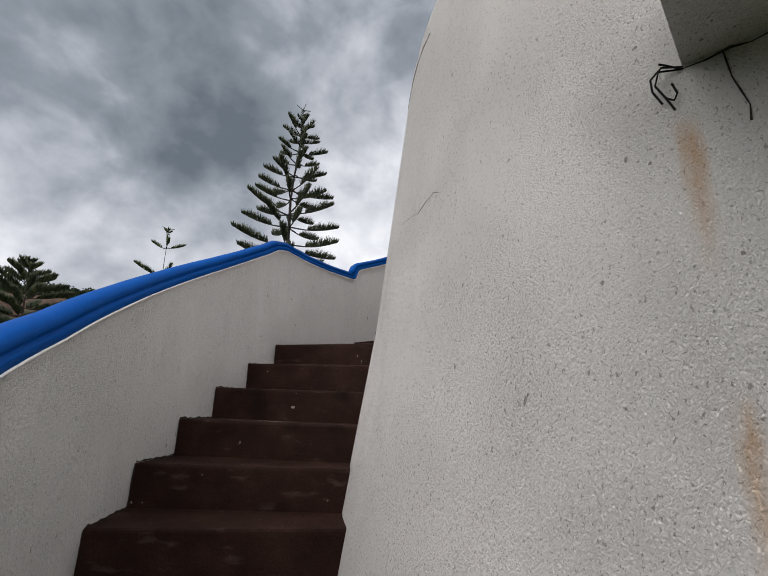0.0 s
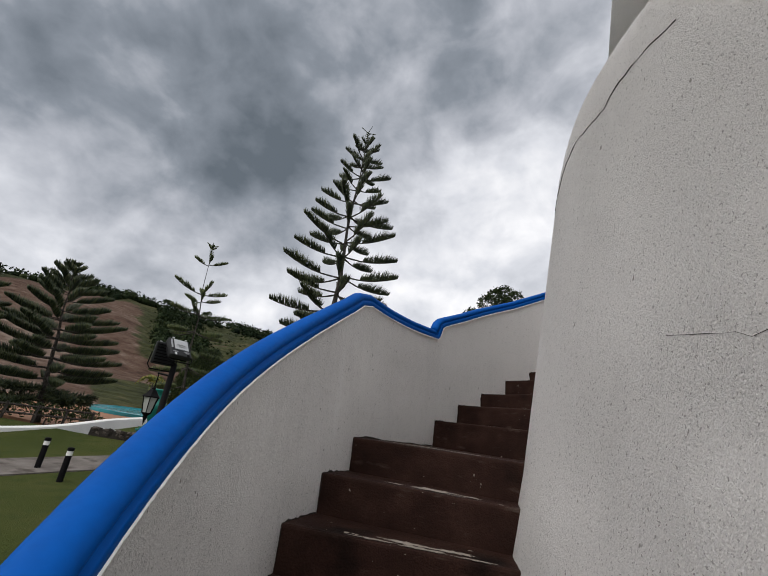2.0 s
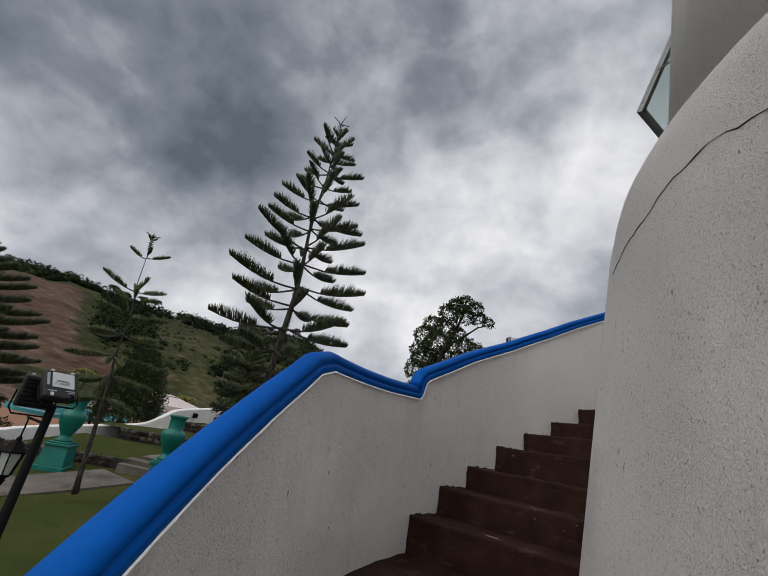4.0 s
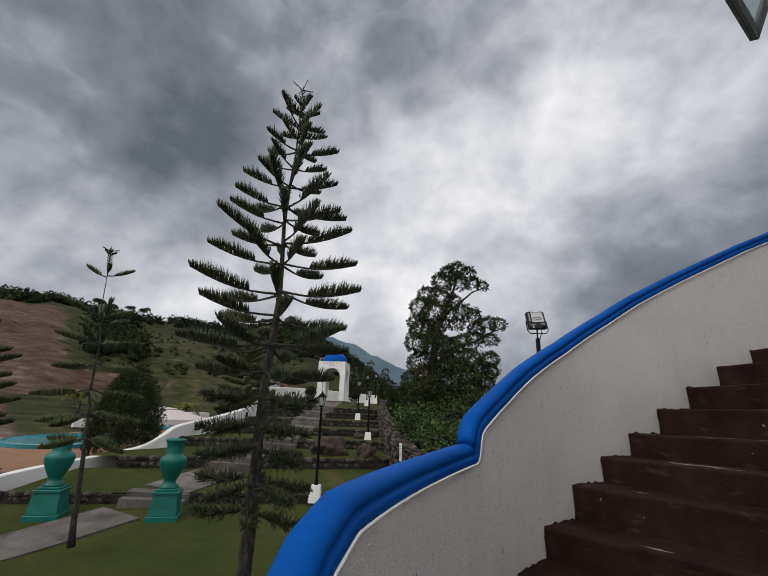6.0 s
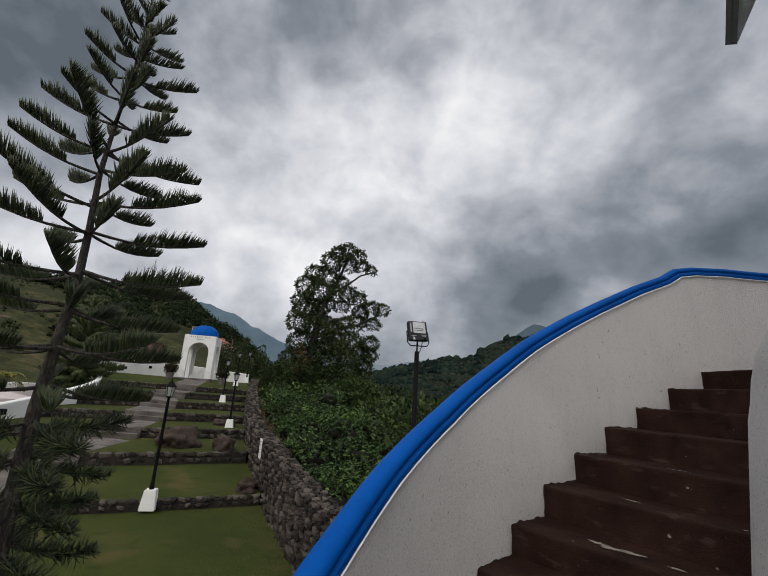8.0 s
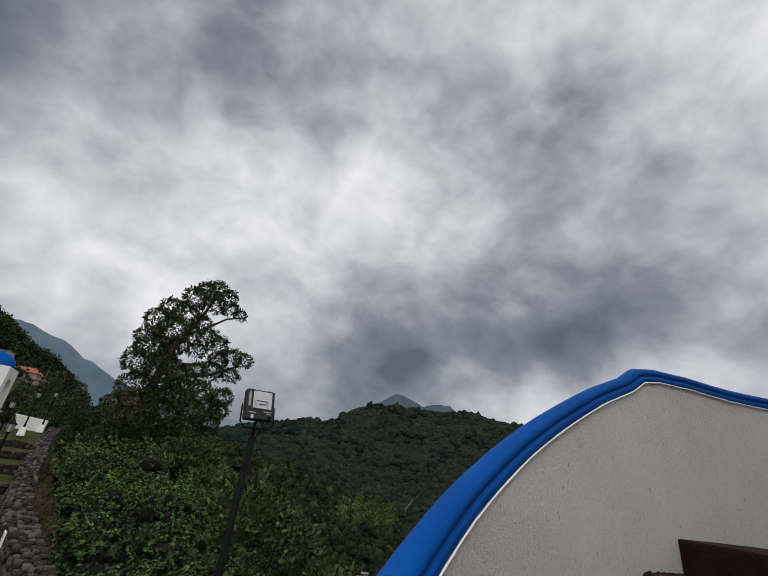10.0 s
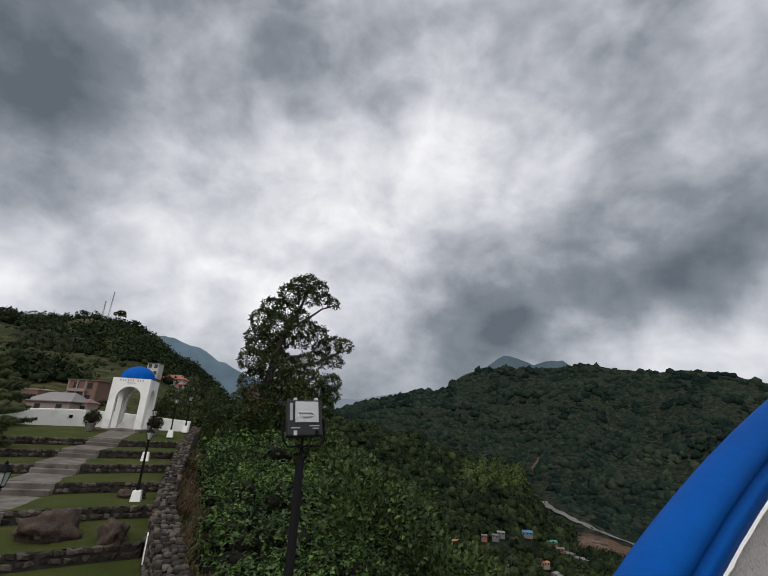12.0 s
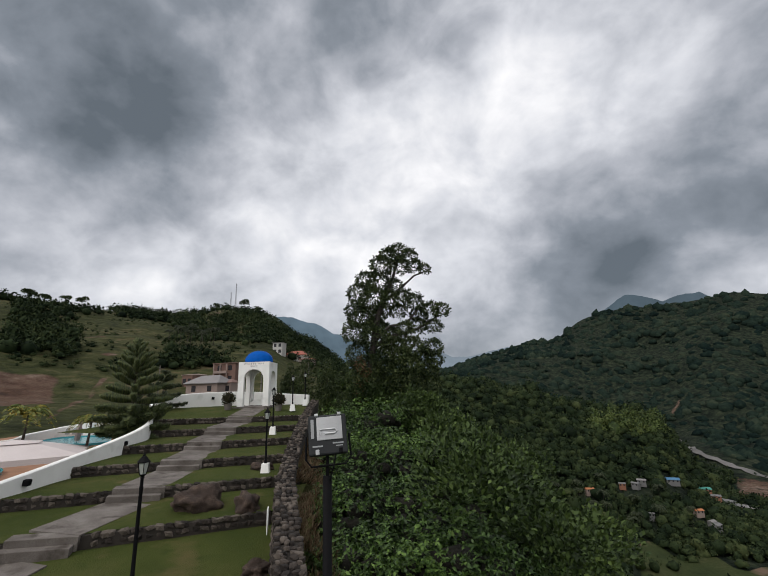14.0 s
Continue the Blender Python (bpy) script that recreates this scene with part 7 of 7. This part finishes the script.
house(seat(-29.8, 99, -0.8), 3.2, 4, 2.7, -12, PINKISH, paint("faded_brown_roofing", (0.19, 0.12, 0.10)), "low house with a faded brown hipped roof", 1)
house(seat(-38.6, 102, -0.8), 3.0, 4, 3.0, -25, BRICK, PINKISH, "small pinkish block house", 1, True, 0.2)
house(seat(-25.0, 165, -1.0), 7.5, 6, 2.8, -8, PALE, REDROOF, "pale villa with a red hipped roof on the hill", 1)
house(seat(-20.6, 163, -1.0), 5, 5, 2.0, -6, PINKISH, REDROOF, "pinkish annex of the hill villa", 1, True, 0.4)
house(seat(-30.6, 158, -1.0), 3.6, 4, 4.4, -12, PALE, GREYROOF, "pale flat-roofed house behind the dome", 2, True, 0.2)
house(Vector((-15.9, 33.6, -1.2)), 2.6, 2.2, 1.2, 20, ORANGE, RUST, "small orange pool hut with a flat roof", 1, True, 0.12)

for az, h in ((-17.1, 21), (-17.7, 14)):
    x, y = polar(az, 346)
    mast = empty("radio_mast", Matrix.Translation(seat(x, y, -1)), label="thin lattice radio mast on the hilltop", category="mast", group="radio masts")
    for k in range(3):
        bm = bmesh.new()
        a = 2 * math.pi * k / 3
        tube(bm, [(0.6 * math.cos(a), 0.6 * math.sin(a), -1), (0.25 * math.cos(a), 0.25 * math.sin(a), h)], 0.09, 4)
        part("leg", bm, GREYMETAL, mast)
    for k in range(10):
        bm = bmesh.new()
        s = 0.6 - 0.35 * k / 10
        z = h * k / 10
        tube(bm, [(s, 0, z), (-s / 2, s * 0.86, z + 1), (-s / 2, -s * 0.86, z + 0.5), (s, 0, z + 1.5)], 0.05, 4)
        part("brace", bm, GREYMETAL, mast)

# power poles on the slope
for x, y, h in ((-21, 92, 7.5), (-14.5, 118, 8), (-38, 84, 7), (-12.2, 86, 7)):
    pole = empty("power_pole", Matrix.Translation(seat(x, y)), label="grey concrete power pole on the slope", category="pole", group="power poles")
    bm = bmesh.new()
    tube(bm, [(0, 0, -1), (0, 0, h)], [0.14, 0.09], 7)
    part("shaft", bm, PAVING, pole)
    bm = bmesh.new()
    tube(bm, [(-0.8, 0, h - 0.6), (0.8, 0, h - 0.6)], 0.06, 5)
    part("crossarm", bm, BARK, pole)

RIVER = material("river_gravel", [(0.06, 0.055, 0.05), (0.11, 0.105, 0.10), (0.18, 0.175, 0.17)], 0.7, 0.03, 0.3, 0.3, 0.5)
vs, fs = [], []
for i, p in enumerate(river_line):
    d = river_line[min(i + 1, len(river_line) - 1)] - river_line[max(i - 1, 0)]
    s = Vector((-d.y, d.x, 0)).normalized() * course[i][2] * (0.42 + 0.12 * math.sin(i * 1.9))
    for k in (-1, -0.3, 0.3, 1):
        q = p + s * k
        vs.append((q.x, q.y, max(p.z, terrain(q.x, q.y)) + 1.0))
for i in range(len(river_line) - 1):
    for k in range(3):
        fs.append((4 * i + k, 4 * i + k + 1, 4 * i + 5 + k, 4 * i + 4 + k))
tagged(from_arrays("river", vs, fs, RIVER, smooth=True), "grey braided river bed in the valley", "river", kind="structure")

DUSTY = paint("dusty_pale_roofing", (0.14, 0.14, 0.14))
BLUEROOF = paint("blue_roofing", (0.06, 0.16, 0.28))
VILLAGE = [(20, ORANGE, TEALROOF, "teal"), (10, ORANGE, DUSTY, "pale"), (-30, DUSTY, DUSTY, "pale"), (-25, PINKISH, DUSTY, "pale"), (-35, DUSTY, GREYROOF, "grey"), (15, DUSTY, BLUEROOF, "blue"), (30, PINKISH, RUST, "rusty"), (10, ORANGE, DUSTY, "pale"), (-20, DUSTY, DUSTY, "pale"), (5, DUSTY, GREYROOF, "grey"), (40, PINKISH, RUST, "rusty"), (70, DUSTY, DUSTY, "pale"), (60, DUSTY, GREYROOF, "grey"), (0, DUSTY, DUSTY, "pale")]  # turn, wall, roof, roof's name
for (x, y, w), (turn, wm, rm, tint) in zip(HAMLET, VILLAGE):
    house(seat(x, y, 2.6), w, w * 0.7, 2.2, turn - 38, wm, rm, "small valley house with a %s roof" % tint, 1, False, w * 0.13)
for a, e, w in ((46.9, -10.5, 24), (49.2, -10.5, 26)):
    house(sighted(a, e) + Vector((0, 0, 1.5)), w, 12, 4, 62, PALE, PALE, "long pale-roofed shed beside the river", 1, False, 2.0)

# meadow on the valley floor
MEADOW = material("valley_meadow", [(0.014, 0.022, 0.008), (0.030, 0.040, 0.014), (0.060, 0.060, 0.028)], 0.95, 0.05, 0.6, 0.5, 0.3, spec=0.1, stain=[((0.12, 0.085, 0.06), 0.03, 0.60, 0.68)])
vs, fs = [], []
for i in range(13):
    for j in range(7):
        az = 33 + 12 * i / 12
        p = sighted(az, -18.0 + 3.0 * j / 6 + 0.5 * math.sin(i * 1.3))
        vs.append((p.x, p.y, p.z + 0.4))
for i in range(12):
    for j in range(6):
        a = i * 7 + j
        fs.append((a, a + 1, a + 8, a + 7))
tagged(from_arrays("meadow", vs, fs, MEADOW, smooth=True), "pale green meadow on the valley floor", "meadow", kind="structure")

# bright bamboo on the spur above the river
BAMBOO = material("bamboo_leaf", [(0.020, 0.036, 0.010), (0.048, 0.072, 0.018), (0.085, 0.110, 0.030)], 0.7, 0.1, 1.5, 0, island=0.5, spec=0.2)
gg = np.random.default_rng(91)
spots = []
for k in range(46):
    p = sighted(gg.uniform(29.5, 37.0), -4.6 + gg.uniform(0, 2.0))
    s = gg.uniform(4.5, 8.5)
    spots.append((p.x, p.y, p.z + s * 0.8, s, gg.uniform(1.2, 1.8)))
leafy_wood("bamboo_grove", spots, BAMBOO, 130, 92, "bright feathery bamboo grove on the wooded spur", 0.30)

# coconut palms among the village trees
VALLEY_PALMS = [(169, 311), (176, 307), (183, 291), (190, 296), (171, 335), (194, 344), (385, 450), (355, 430), (209, 300), (165, 322), (200, 312), (182, 320), (226, 322), (160, 300), (232, 300), (150, 330)]
HILL_PALMS = [(-63 + 1.5 * k + 2.0 * math.sin(k * 2.2), 141 + 0.6 * k + 5 * math.cos(k * 1.7)) for k in range(9)]
for k, (x, y) in enumerate(VALLEY_PALMS):
    palm(x, y, terrain(x, y), gg.uniform(8, 12), gg.uniform(4.0, 5.2), 400 + k, COCO, "valley palms", "tall dark coconut palm in the valley wood")
for k, (x, y) in enumerate(HILL_PALMS):
    palm(x, y, terrain(x, y), gg.uniform(4.5, 6.5), gg.uniform(1.7, 2.2), 430 + k, COCO, "hill palms", "slim coconut palm on the hillside")

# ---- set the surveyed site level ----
bpy.context.view_layer.update()
keep = {tower, stair, parapet, canopy, wire, sash, cam, sun, *SETTLED}
for ob in list(scene.objects):
    if ob.parent or ob in keep:
        continue
    if ob.name.split(".")[0] in UPRIGHT:
        ob.matrix_world = Matrix.Translation(LEVEL @ ob.matrix_world.translation) @ Matrix.Rotation(radians(2.45), 4, "Z") @ Matrix.Translation(-ob.matrix_world.translation) @ ob.matrix_world
    else:
        ob.matrix_world = LEVEL @ ob.matrix_world
